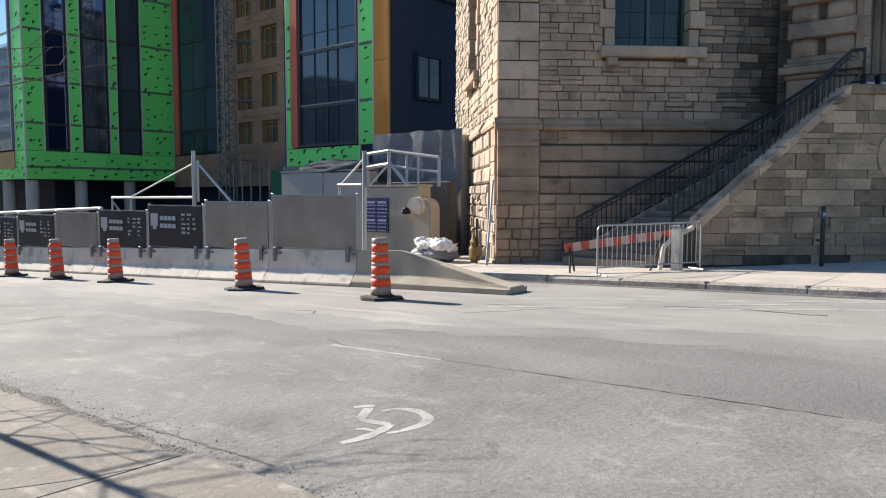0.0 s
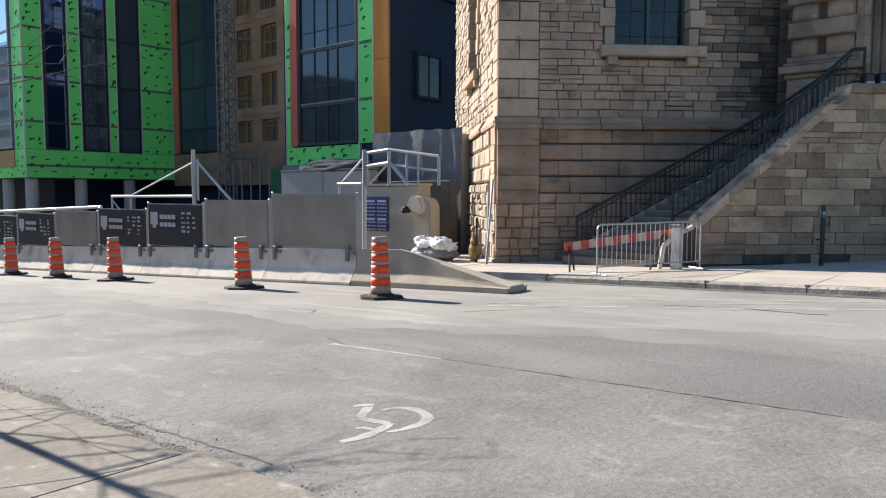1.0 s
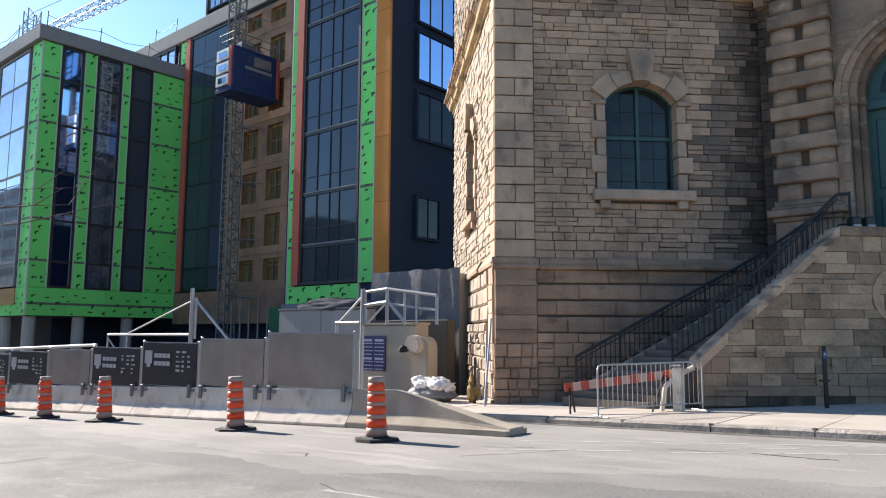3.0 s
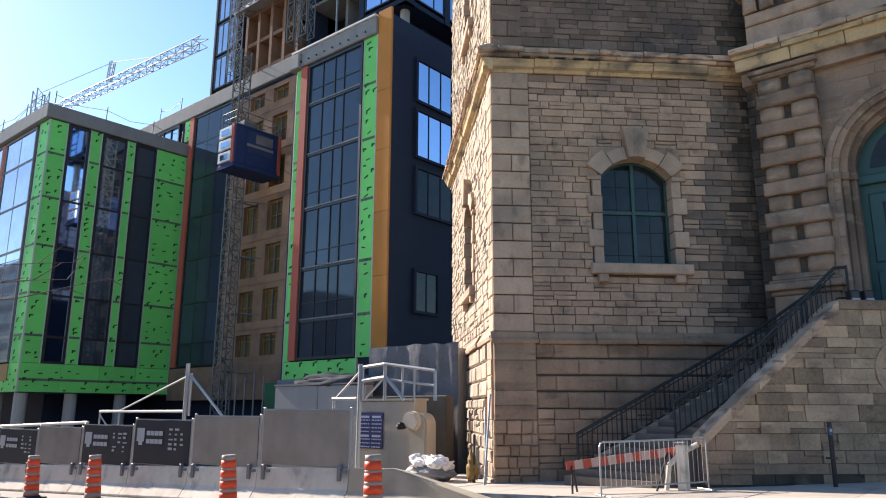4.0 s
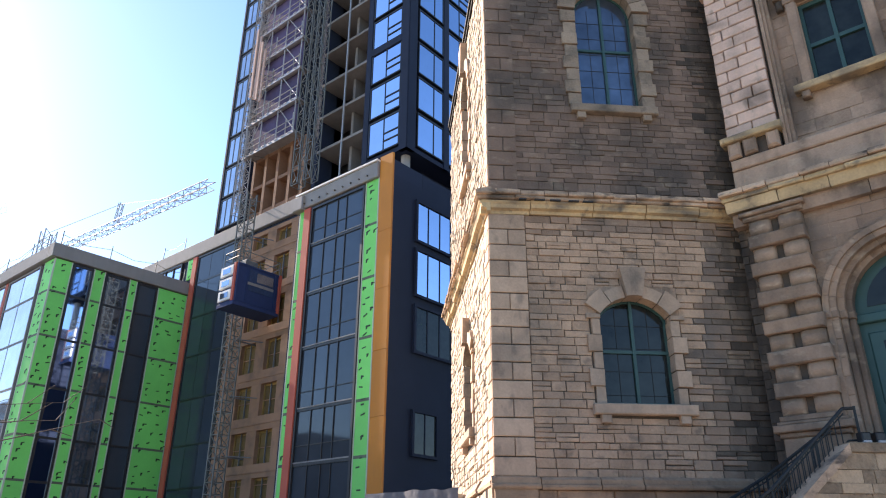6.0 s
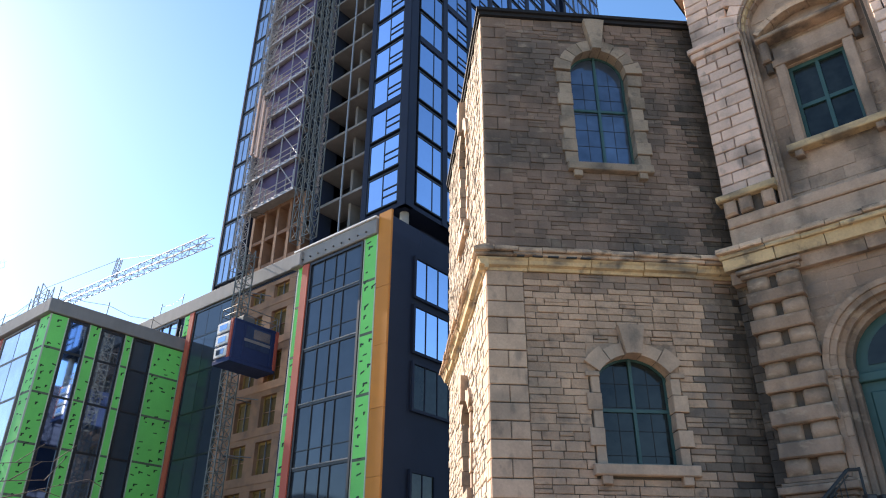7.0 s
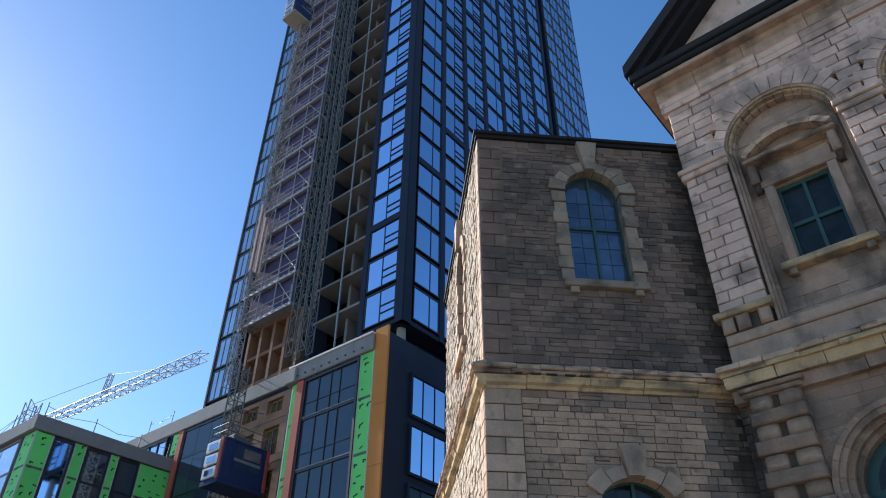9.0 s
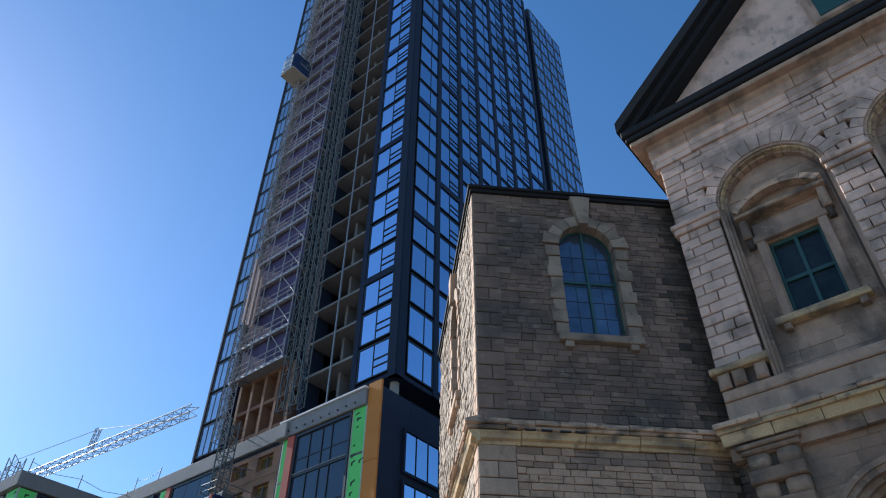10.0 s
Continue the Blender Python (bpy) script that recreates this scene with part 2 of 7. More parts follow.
NETTING = mat("purple_netting", (0.079, 0.062, 0.143), 0.8, vary=0.35, scale=0.5, fine=3, bump=0.2, obj=0.2)
FABRIC = mat("fence_fabric", (0.29, 0.245, 0.195), 0.95, vary=0.32, scale=1.2, fine=70, bump=0.4, grain=0.3, streak=0.14)
BANNER = mat("black_banner", (0.022, 0.021, 0.022), 0.6, vary=0.15, scale=2, bump=0.1)
WHITE = mat("white_print", (0.45, 0.44, 0.43), 0.7, vary=0.1, bump=0)
ORANGEPLASTIC = mat("orange_plastic", (0.85, 0.075, 0.015), 0.45, vary=0.1, scale=4, fine=30, bump=0.08, obj=0.06)
CAPGREY = mat("grey_plastic_cap", (0.34, 0.27, 0.235), 0.6, vary=0.25, scale=6, fine=30, bump=0.1)
REFLECT = mat("silver_reflective_band", (0.4, 0.25, 0.2), 0.45, vary=0.2, scale=6, fine=30, bump=0.05)
RUBBER = mat("black_rubber", (0.018, 0.017, 0.016), 0.8, vary=0.25, bump=0.3)
REDPAINT = mat("red_board", (0.45, 0.07, 0.04), 0.7, vary=0.15, bump=0.1)
PALEBOARD = mat("pale_board", (0.5, 0.33, 0.27), 0.7, vary=0.15, bump=0.1)
BLUECAGE = mat("blue_sheet_metal", (0.014, 0.035, 0.11), 0.85, vary=0.15, bump=0.05)
CRANEWHITE = mat("crane_paint", (0.66, 0.66, 0.64), 0.5, vary=0.1, bump=0.03)
BAG = mat("white_plastic_sacks", (0.72, 0.7, 0.68), 0.5, vary=0.08, scale=5, bump=0.3)
TARP = mat("grey_tarpaulin", (0.17, 0.17, 0.18), 0.6, vary=0.3, scale=1.2, fine=8, bump=0.4)
CREAM = mat("cream_canvas", (0.5, 0.43, 0.34), 0.85, vary=0.12, scale=2, bump=0.3)
BEIGE = mat("beige_panel", (0.37, 0.32, 0.25), 0.8, vary=0.1, scale=1.0, bump=0.15, streak=0.1)
SIGNBLUE = mat("navy_notice", (0.025, 0.03, 0.1), 0.5, vary=0.1, bump=0)
BARK = mat("bark", (0.12, 0.09, 0.07), 0.9, vary=0.2, fine=30, bump=0.6)
PLAIN = mat("facing_building_wall", (0.26, 0.22, 0.19), 0.9, vary=0.15, scale=0.4, fine=8, bump=0.2)


# ---- building blocks ----
def thing(name, label, category, at=(0, 0, 0), group="", kind=""):
    e = new(name)
    e.location = at
    e.empty_display_size = 0.3
    return tagged(e, label, category, group, kind)


def place(ob):
    """Where ob stands in the world."""
    m = Matrix.LocRotScale(ob.location, ob.rotation_euler, ob.scale)
    return m if ob.parent is None else place(ob.parent) @ ob.matrix_parent_inverse @ m


def part(name, bm, material, parent=None, label="", free=True):
    me = bpy.data.meshes.new(name)
    bm.to_mesh(me)
    if free:
        bm.free()
    for m in material if isinstance(material, (list, tuple)) else (material,):
        me.materials.append(m)
    ob = new(name, me)
    if parent is not None:
        ob.parent = parent
        ob.matrix_parent_inverse = place(parent).inverted()
    if label:
        ob["label"] = label
    return ob


def plane(o, u, n):
    """A wall's frame: u along it, v up, w out of it."""
    u, n = Vector(u).normalized(), Vector(n).normalized()
    m = Matrix.Identity(4)
    for r in range(3):
        m[r][0], m[r][1], m[r][2], m[r][3] = u[r], (0, 0, 1)[r], n[r], o[r]
    return m


WORLD = Matrix.Identity(4)


def poly(bm, pts, faces, f=WORLD, mi=0):
    vs = [bm.verts.new(f @ Vector(p)) for p in pts]
    flip = f.to_3x3().determinant() < 0
    for q in faces:
        fc = bm.faces.new([vs[i] for i in (reversed(q) if flip else q)])
        fc.material_index = mi
    return vs


BOXF = [(0, 3, 2, 1), (4, 5, 6, 7), (0, 1, 5, 4), (1, 2, 6, 5), (2, 3, 7, 6), (3, 0, 4, 7)]


WARP = random.Random(99)


def box(bm, f, u0, u1, v0, v1, w0, w1, ch=0.0, mi=0, jit=0.0):
    """A box in the frame f; ch: a chamfer round its +w face."""
    if ch <= 0:
        poly(bm, [(u0, v0, w0), (u1, v0, w0), (u1, v1, w0), (u0, v1, w0), (u0, v0, w1), (u1, v0, w1), (u1, v1, w1), (u0, v1, w1)], BOXF, f, mi)
        return
    c = min(ch, 0.45 * (u1 - u0), 0.45 * (v1 - v0))
    a = w1 - min(c, 0.9 * (w1 - w0))
    if jit:
        j = [WARP.uniform(-jit, jit) for _ in range(12)]
        e = [(u0 + j[0], v0 + j[1]), (u1 + j[2], v0 + j[3]), (u1 + j[4], v1 + j[5]), (u0 + j[6], v1 + j[7])]
        s = ((1, 1), (-1, 1), (-1, -1), (1, -1))
        poly(bm, [(*p, w0) for p in e] + [(*p, a) for p in e] + [(p[0] + c * q[0], p[1] + c * q[1], w1 + j[8 + i] * 0.8) for i, (p, q) in enumerate(zip(e, s))],
             [(0, 3, 2, 1), (0, 1, 5, 4), (1, 2, 6, 5), (2, 3, 7, 6), (3, 0, 4, 7), (4, 5, 9, 8), (5, 6, 10, 9), (6, 7, 11, 10), (7, 4, 8, 11), (8, 9, 10), (8, 10, 11)], f, mi)
        return
    poly(bm, [(u0, v0, w0), (u1, v0, w0), (u1, v1, w0), (u0, v1, w0), (u0, v0, a), (u1, v0, a), (u1, v1, a), (u0, v1, a),
              (u0 + c, v0 + c, w1), (u1 - c, v0 + c, w1), (u1 - c, v1 - c, w1), (u0 + c, v1 - c, w1)],
         [(0, 3, 2, 1), (0, 1, 5, 4), (1, 2, 6, 5), (2, 3, 7, 6), (3, 0, 4, 7),
          (4, 5, 9, 8), (5, 6, 10, 9), (6, 7, 11, 10), (7, 4, 8, 11), (8, 9, 10, 11)], f, mi)


def one(name, f, dims, material, parent=None, ch=0.0, label="", jit=0.0):
    bm = bmesh.new()
    box(bm, f, *dims, ch, 0, jit)
    return part(name, bm, material, parent, label)


def blocks(name, items, material, parent):
    for f, *dims in items:
        one(name, f, dims, material, parent)


def tube(bm, a, b, r, sides=6, r2=None, mi=0):
    a, b = Vector(a), Vector(b)
    d = (b - a).normalized()
    x = d.orthogonal().normalized()
    y = d.cross(x)
    ring = [[bm.verts.new(p + rr * (math.cos(t) * x + math.sin(t) * y)) for t in (2 * math.pi * i / sides for i in range(sides))] for p, rr in ((a, r), (b, r if r2 is None else r2))]
    for i in range(sides):
        j = (i + 1) % sides
        bm.faces.new((ring[0][i], ring[0][j], ring[1][j], ring[1][i])).material_index = mi
    bm.faces.new(ring[0][::-1]).material_index = mi
    bm.faces.new(ring[1]).material_index = mi


def pipe(name, a, b, r, material, parent=None, sides=6, r2=None, label=""):
    bm = bmesh.new()
    tube(bm, a, b, r, sides, r2)
    return part(name, bm, material, parent, label)


def extrude(bm, f, pts, w0, w1, mi=0):
    """A prism: the outline pts (u, v), anticlockwise, from w0 to w1."""
    n = len(pts)
    poly(bm, [(u, v, w0) for u, v in pts] + [(u, v, w1) for u, v in pts],
         [tuple(range(n))[::-1], tuple(range(n, 2 * n))] + [(i, (i + 1) % n, n + (i + 1) % n, n + i) for i in range(n)], f, mi)


def holed(f, u0, u1, v0, v1, holes, w0, w1):
    """The boxes of a wall round rectangular holes (a, b, c, d), which share no height."""
    v, out = v0, []
    for a, b, c, d in sorted(holes, key=lambda h: h[2]):
        if c > v:
            out.append((f, u0, u1, v, c, w0, w1))
        out += [(f, u0, a, c, d, w0, w1), (f, b, u1, c, d, w0, w1)]
        v = d
    return out + [(f, u0, u1, v, v1, w0, w1)]


def masonry(f, u0, u1, v0, v1, holes, hs, ls, depth, seed, rough=0.012, w=0.0, regular=False, gap=0.012):
    """Stones (u0, u1, v0, v1, w0, w1) of a wall in courses, leaving the holes free."""
    rnd = random.Random(seed)
    out, v, row = [], v0, 0
    while v < v1 - 0.04:
        h = rnd.uniform(*hs)
        if v1 - v - h < hs[0] * 0.7:
            h = v1 - v
        spans = [(u0, u1)]
        for a, b, c, d in holes:
            if c < v + h - 0.02 and d > v + 0.02:
                spans = [s for p, q in spans for s in ((p, min(q, a)), (max(p, b), q)) if s[1] - s[0] > 0.05]
        for p, q in spans:
            u = p
            first = True
            while u < q - 0.02:
                ln = rnd.uniform(*ls)
                if regular and first and row % 2:
                    ln *= 0.5
                first = False
                if q - u - ln < ls[0] * 0.6:
                    ln = q - u
                out.append((u + gap / 2, u + ln - gap / 2, v + gap / 2, v + h - gap / 2, w - 0.03, w + depth + rnd.uniform(-rough, rough)))
                if not regular and h > 0.24 and ln > 0.4 and rnd.random() < 0.22:
                    s = out.pop()
                    cut = rnd.uniform(0.4, 0.6) * (s[3] - s[2]) + s[2]
                    out.append((*s[:3], cut - gap / 2, *s[4:]))
                    out.append((s[0], s[1], cut + gap / 2, s[3], s[4], w + depth + rnd.uniform(-rough, rough)))
                u += ln
        v += h
        row += 1
    return out


def lay(f, stones, material, parent, ch=0.012, name="rubble_facing", limit=0, jit=0.01):
    """The stones as one mesh, but for the first `limit`, which are objects."""
    bm = bmesh.new()
    for i, s in enumerate(stones):
        if i < limit:
            one("stone", f, s, material, parent, ch, "", jit)
        else:
            box(bm, f, *s, ch, 0, jit)
    if len(stones) > limit:
        return tagged(part(name, bm, material, parent), kind="stuff")
    bm.free()


def arc(cu, cv, r, a0, a1, n):
    return [(cu + r * math.cos(a0 + (a1 - a0) * i / n), cv + r * math.sin(a0 + (a1 - a0) * i / n)) for i in range(n + 1)]
# ---- ground ----
G = 0.037                      # the street falls towards -x
KERB_NEAR, KERB_FAR = 2.46, 14.1


def gz(x, z0=0.0):
    return G * x + z0


GROUND = Matrix(((1, 0, 0, 0), (0, 1, 0, 0), (G, 0, 1, 0), (0, 0, 0, 1)))   # shears flat things onto the slope


def flat(bm, x0, x1, y0, y1, z0, z1, ch=0.0, mi=0):
    """A slab on the sloping street."""
    n = plane((0, 0, 0), (1, 0, 0), (0, 0, 1))
    f = GROUND @ Matrix(((1, 0, 0, 0), (0, 1, 0, 0), (0, 0, 1, 0), (0, 0, 0, 1)))
    box(bm, f, x0, x1, y0, y1, z0, z1, ch, mi)


bm = bmesh.new()
poly(bm, [(-700, -700, gz(-700, -0.13)), (700, -700, gz(700, -0.13)), (700, 700, gz(700, -0.13)), (-700, 700, gz(-700, -0.13))], [(0, 1, 2, 3)])
tagged(part("road", bm, ASPHALT), "grey worn asphalt street, sloping gently", "road", kind="structure")
bm = bmesh.new()
STEP = 0.2
# leftwards the pale lane widens, which also puts road glare into the colour
for i in range(275):          # the paler, dusty lane beside the far kerb, with a wavering edge
    x0 = -45 + i * STEP
    e = [9.7 - 0.33 * min(6.0, max(0.0, -2.0 - x)) + 0.35 * noise.noise((x * 0.4, 3.1, 0)) + 0.22 * noise.noise((x * 2.3, 7.1, 0)) for x in (x0, x0 + STEP)]
    poly(bm, [(x0, e[0], gz(x0, -0.1293)), (x0 + STEP, e[1], gz(x0 + STEP, -0.1293)), (x0 + STEP, KERB_FAR, gz(x0 + STEP, -0.1293)), (x0, KERB_FAR, gz(x0, -0.1293))], [(0, 1, 2, 3)])
fade = bmesh.new()
for i in range(275):
    x0 = -45 + i * STEP
    e = [8.9 - 0.33 * min(6.0, max(0.0, -2.0 - x)) + 0.5 * noise.noise((x * 0.5, 13.1, 0)) + 0.3 * noise.noise((x * 1.9, 17.1, 0)) for x in (x0, x0 + STEP)]
    poly(fade, [(x0, e[0], gz(x0, -0.1297)), (x0 + STEP, e[1], gz(x0 + STEP, -0.1297)), (x0 + STEP, 11.0, gz(x0 + STEP, -0.1297)), (x0, 11.0, gz(x0, -0.1297))], [(0, 1, 2, 3)])
DUSTY = mat("dusty_asphalt", (0.225, 0.213, 0.197), 0.9, vary=0.28, scale=0.6, fine=45, bump=0.4, grain=0.25, stain=(0.165, 0.158, 0.15, 0.8, 0.8, (0.4, 1.3, 1)), fleck=(0.29, 0.275, 0.25, 0.6, 1.3, (0.3, 1.6, 1)))
tagged(part("road_dusty_strip", fade, DUSTY), "lightly dusty asphalt at the lane's edge", "road", kind="structure")
tagged(part("road_edge_strip", bm, WORN), "pale dusty strip of older asphalt along the kerb", "road", kind="structure")

bm = bmesh.new()
for i in range(250):          # coarser parking lane beside the near kerb, ending at the long seam
    x0 = -38 + i * STEP
    e = [6.06 + 0.02 * noise.noise((x * 1.4, 2.1, 0)) for x in (x0, x0 + STEP)]
    poly(bm, [(x0, KERB_NEAR - 0.2, gz(x0, -0.129)), (x0 + STEP, KERB_NEAR - 0.2, gz(x0 + STEP, -0.129)), (x0 + STEP, e[1], gz(x0 + STEP, -0.129)), (x0, e[0], gz(x0, -0.129))], [(0, 1, 2, 3)])
tagged(part("parking_lane", bm, GRAVELLY), "coarse worn grey asphalt of the parking lane", "road", kind="structure")

# ---- stone church ----
S2 = math.sqrt(0.5)
FA = plane((-12.35, 16.95, 0), (S2, S2, 0), (S2, -S2, 0))       # shaded face with the windows
FL = plane((-12.35, 16.95, 0), (-S2, S2, 0), (-S2, -S2, 0))     # sunlit face
FM = plane((-6.1, 22.0, 0), (1, 0, 0), (0, -1, 0))              # gabled front with the door
A_LEN, L_LEN = 8.7, 12.4
Z_BASE, Z_PLINTH, Z_COR0, Z_COR1, Z_TOP = -0.75, 3.72, 11.8, 12.5, 22.9
church = thing("church", "grey limestone church with a square corner pavilion and gabled front", "church", (-9, 20, -0.4))

WIN_LOW = dict(u0=3.27, u1=5.5, v0=5.77, spring=8.53, crown=9.11)
WIN_UP = dict(u0=3.3, u1=5.5, v0=16.1, spring=20.35, crown=21.42)


def opening(w):
    return (w["u0"], w["u1"], w["v0"], w["crown"])


def arch_pts(w, grow=0.0, n=12):
    """The curve of a window's head, from its right springing to its left."""
    hw, rise = (w["u1"] - w["u0"]) / 2, w["crown"] - w["spring"]
    r = (hw * hw + rise * rise) / (2 * rise)
    cu, cv = (w["u0"] + w["u1"]) / 2, w["crown"] - r
    a = math.asin(min(1.0, hw / r))
    return arc(cu, cv, r + grow, math.pi / 2 - a, math.pi / 2 + a, n), (cu, cv, r, a)


def arched_window(f, w, parent, wall, sash=0.3, jambs=(0.26, 0.42), blocks=True, n_vous=7, panes=False, key=0.55, stone=None, glass=None):
    """Spandrels, voussoirs, jamb stones, sill, wooden frame and glass of an arched window."""
    stone = stone or DRESSED
    pts, (cu, cv, r, a) = arch_pts(w)
    half = len(pts) // 2
    for seg, corner in ((pts[:half + 1], (w["u1"], w["crown"] + 0.01)), (pts[half:], (w["u0"], w["crown"] + 0.01))):
        bm = bmesh.new()
        extrude(bm, f, [corner] + seg[::-1], -0.55, 0.0)
        bmesh.ops.recalc_face_normals(bm, faces=bm.faces)
        part("spandrel", bm, MORTAR, parent)
    ring, _ = arch_pts(w, 0.08)
    top, half = w["crown"] + 0.35, len(ring) // 2
    for seg, e in ((ring[:half + 1], w["u1"] + 0.31), (ring[half:][::-1], w["u0"] - 0.31)):
        bm = bmesh.new()
        extrude(bm, f, [(e, w["spring"]), (seg[0][0], w["spring"])] + seg + [(cu, top), (e, top)], -0.03, 0.03)
        bmesh.ops.recalc_face_normals(bm, faces=bm.faces)
        part("haunch_stone", bm, wall, parent)
    win = new("window")
    win.parent = parent
    win.location = f @ Vector((cu, w["v0"], 0)) - parent.location
    win["label"] = "arched window with green wooden sashes and dark panes"
    # voussoirs and keystone
    rr = 0.36 if jambs[0] < 0.4 else 0.46
    for i in range(n_vous):
        t0, t1 = math.pi / 2 - a + 2 * a * i / n_vous, math.pi / 2 - a + 2 * a * (i + 1) / n_vous
        mid = i == n_vous // 2
        g = 0.012 / r
        o = r + rr + (key if mid else (0.16 if i in (0, n_vous - 1) and blocks else 0.0))
        bm = bmesh.new()
        sub = 3
        inn = [(cu + (r - 0.03) * math.cos(t), cv + (r - 0.03) * math.sin(t)) for t in np.linspace(t0 + g, t1 - g, sub + 1)]
        out = [(cu + o * math.cos(t), cv + o * math.sin(t)) for t in np.linspace(t1 - g, t0 + g, sub + 1)]
        extrude(bm, f, list(reversed(inn + out)), -0.3, 0.32 if mid else 0.16)
        bmesh.ops.recalc_face_normals(bm, faces=bm.faces)
        part("voussoir", bm, stone, win)
    # jambs
    v, i = w["v0"], 0
    while v < w["spring"] - 0.1:
        h = min(0.52, w["spring"] - v)
        wide = jambs[1] if (i % 2 and blocks) else jambs[0]
        one("jamb_stone", f, (w["u0"] - wide, w["u0"] + 0.02, v + 0.011, v + h - 0.011, -0.35, 0.14 if i % 2 else 0.1), stone, win, 0.015, jit=0.012)
        one("jamb_stone", f, (w["u1"] - 0.02, w["u1"] + wide, v + 0.011, v + h - 0.011, -0.35, 0.14 if i % 2 else 0.1), stone, win, 0.015, jit=0.012)
        v += h
        i += 1
    one("sill", f, (w["u0"] - 0.4, w["u1"] + 0.46, w["v0"] - 0.31, w["v0"], -0.4, 0.26), stone, win, 0.03)
    for u in (w["u0"] - 0.2, w["u1"] - 0.08):
        one("sill_bracket", f, (u, u + 0.3, w["v0"] - 0.55, w["v0"] - 0.31, -0.1, 0.2), stone, win, 0.02)
    # frame: outer arch, mullion, transom
    bm = bmesh.new()
    d0, d1 = -sash - 0.1, -sash
    inn, _ = arch_pts(w, -0.1)
    for (p, q), (p2, q2) in zip(zip(pts, pts[1:]), zip(inn, inn[1:])):
        extrude(bm, f, [p, q, q2, p2], d0, d1)
    box(bm, f, w["u0"], w["u0"] + 0.1, w["v0"], w["spring"] + 0.05, d0, d1)
    box(bm, f, w["u1"] - 0.1, w["u1"], w["v0"], w["spring"] + 0.05, d0, d1)
    box(bm, f, w["u0"], w["u1"], w["v0"], w["v0"] + 0.13, d0, d1)
    box(bm, f, cu - 0.05, cu + 0.05, w["v0"], w["crown"] - 0.02, d0, d1 + 0.03)
    vt = w["v0"] + 0.5 * (w["crown"] - w["v0"])
    box(bm, f, w["u0"], w["u1"], vt - 0.05, vt + 0.05, d0, d1 + 0.015)
    bmesh.ops.recalc_face_normals(bm, faces=bm.faces)
    part("window_frame", bm, GREENPAINT, win)
    for u0, u1 in ((w["u0"] + 0.05, cu), (cu, w["u1"] - 0.05)):
        for v0, v1 in ((w["v0"], vt), (vt, w["crown"] + 0.05)):
            g = one("pane", f, (u0, u1, v0, v1, d0 + 0.03, d0 + 0.05), glass or GLASS, win)
    if panes:         # the small leaded squares
        bm = bmesh.new()
        for u in np.linspace(w["u0"] + 0.1, w["u1"] - 0.1, 5):
            box(bm, f, u - 0.008, u + 0.008, w["v0"] + 0.1, w["spring"] + 0.3, d0 + 0.05, d0 + 0.062)
        for vv in np.arange(w["v0"] + 0.35, w["spring"] + 0.4, 0.72):
            box(bm, f, w["u0"] + 0.08, w["u1"] - 0.08, vv - 0.008, vv + 0.008, d0 + 0.05, d0 + 0.062)
        tagged(part("leading", bm, RUBBER, win), kind="stuff")
    return win


def moulding(f, u0, u1, profile, material, parent, name, joints=0.0, seed=1):
    """A band along a wall with the outline profile (w, v); joints: the length of its stones, each an object."""
    rnd = random.Random(seed)
    u = u0
    while u < u1 - 0.01:
        ln = u1 - u if not joints else min(rnd.uniform(0.75, 1.25) * joints, u1 - u)
        if joints and u1 - u - ln < 0.3 * joints:
            ln = u1 - u
        bm = bmesh.new()
        k = len(profile)
        g = 0.011 if joints else 0
        o, lift = (rnd.uniform(-0.05, 0.05), rnd.uniform(-0.028, 0.028)) if joints else (0, 0)
        poly(bm, [(u + g, v + lift, w + o) for w, v in profile] + [(u + ln - g, v + lift * 0.4, w + o * 0.7) for w, v in profile],
             [tuple(range(k)), tuple(range(2 * k - 1, k - 1, -1))] + [(i, k + i, k + (i + 1) % k, (i + 1) % k) for i in range(k)], f)
        bmesh.ops.recalc_face_normals(bm, faces=bm.faces)
        part(name, bm, material, parent)
        u += ln


low = [opening(WIN_LOW)]
upp = [opening(WIN_UP)]
wl, wu = WIN_LOW, WIN_UP
WL_L = dict(wl, u0=wl["u0"] + 1.2, u1=wl["u1"] + 1.2)
WU_L = dict(wu, u0=wu["u0"] + 1.2, u1=wu["u1"] + 1.2)
# cores of the two walls
blocks("wall_core", holed(FA, 0.0, A_LEN, Z_BASE, Z_TOP, [opening(wl), opening(wu)], -0.6, 0.0)
       + holed(FL, 0.6, L_LEN, Z_BASE, Z_TOP, [opening(WL_L), opening(WU_L)], -0.6, 0.0)
       + [(FA, A_LEN - 0.6, A_LEN, Z_BASE, Z_TOP, -L_LEN, -0.6), (FA, 0.6, A_LEN - 0.6, Z_BASE, Z_TOP, -L_LEN, -L_LEN + 0.6),
          (FA, 0.6, A_LEN - 0.6, 13.5, 13.7, -L_LEN + 0.6, -0.6)], MORTAR, church)
bm = bmesh.new()
box(bm, FA, -0.12, A_LEN + 0.1, Z_TOP, Z_TOP + 0.16, -L_LEN - 0.1, 0.14)
box(bm, FA, -0.2, A_LEN + 0.15, Z_TOP + 0.16, Z_TOP + 0.3, -L_LEN - 0.1, 0.24)
part("roof_edge", bm, ROOF, church)


def keep_out(w, m=0.3):
    return (w["u0"] - m, w["u1"] + m, w["v0"] - 0.3, w["crown"] + 0.34)


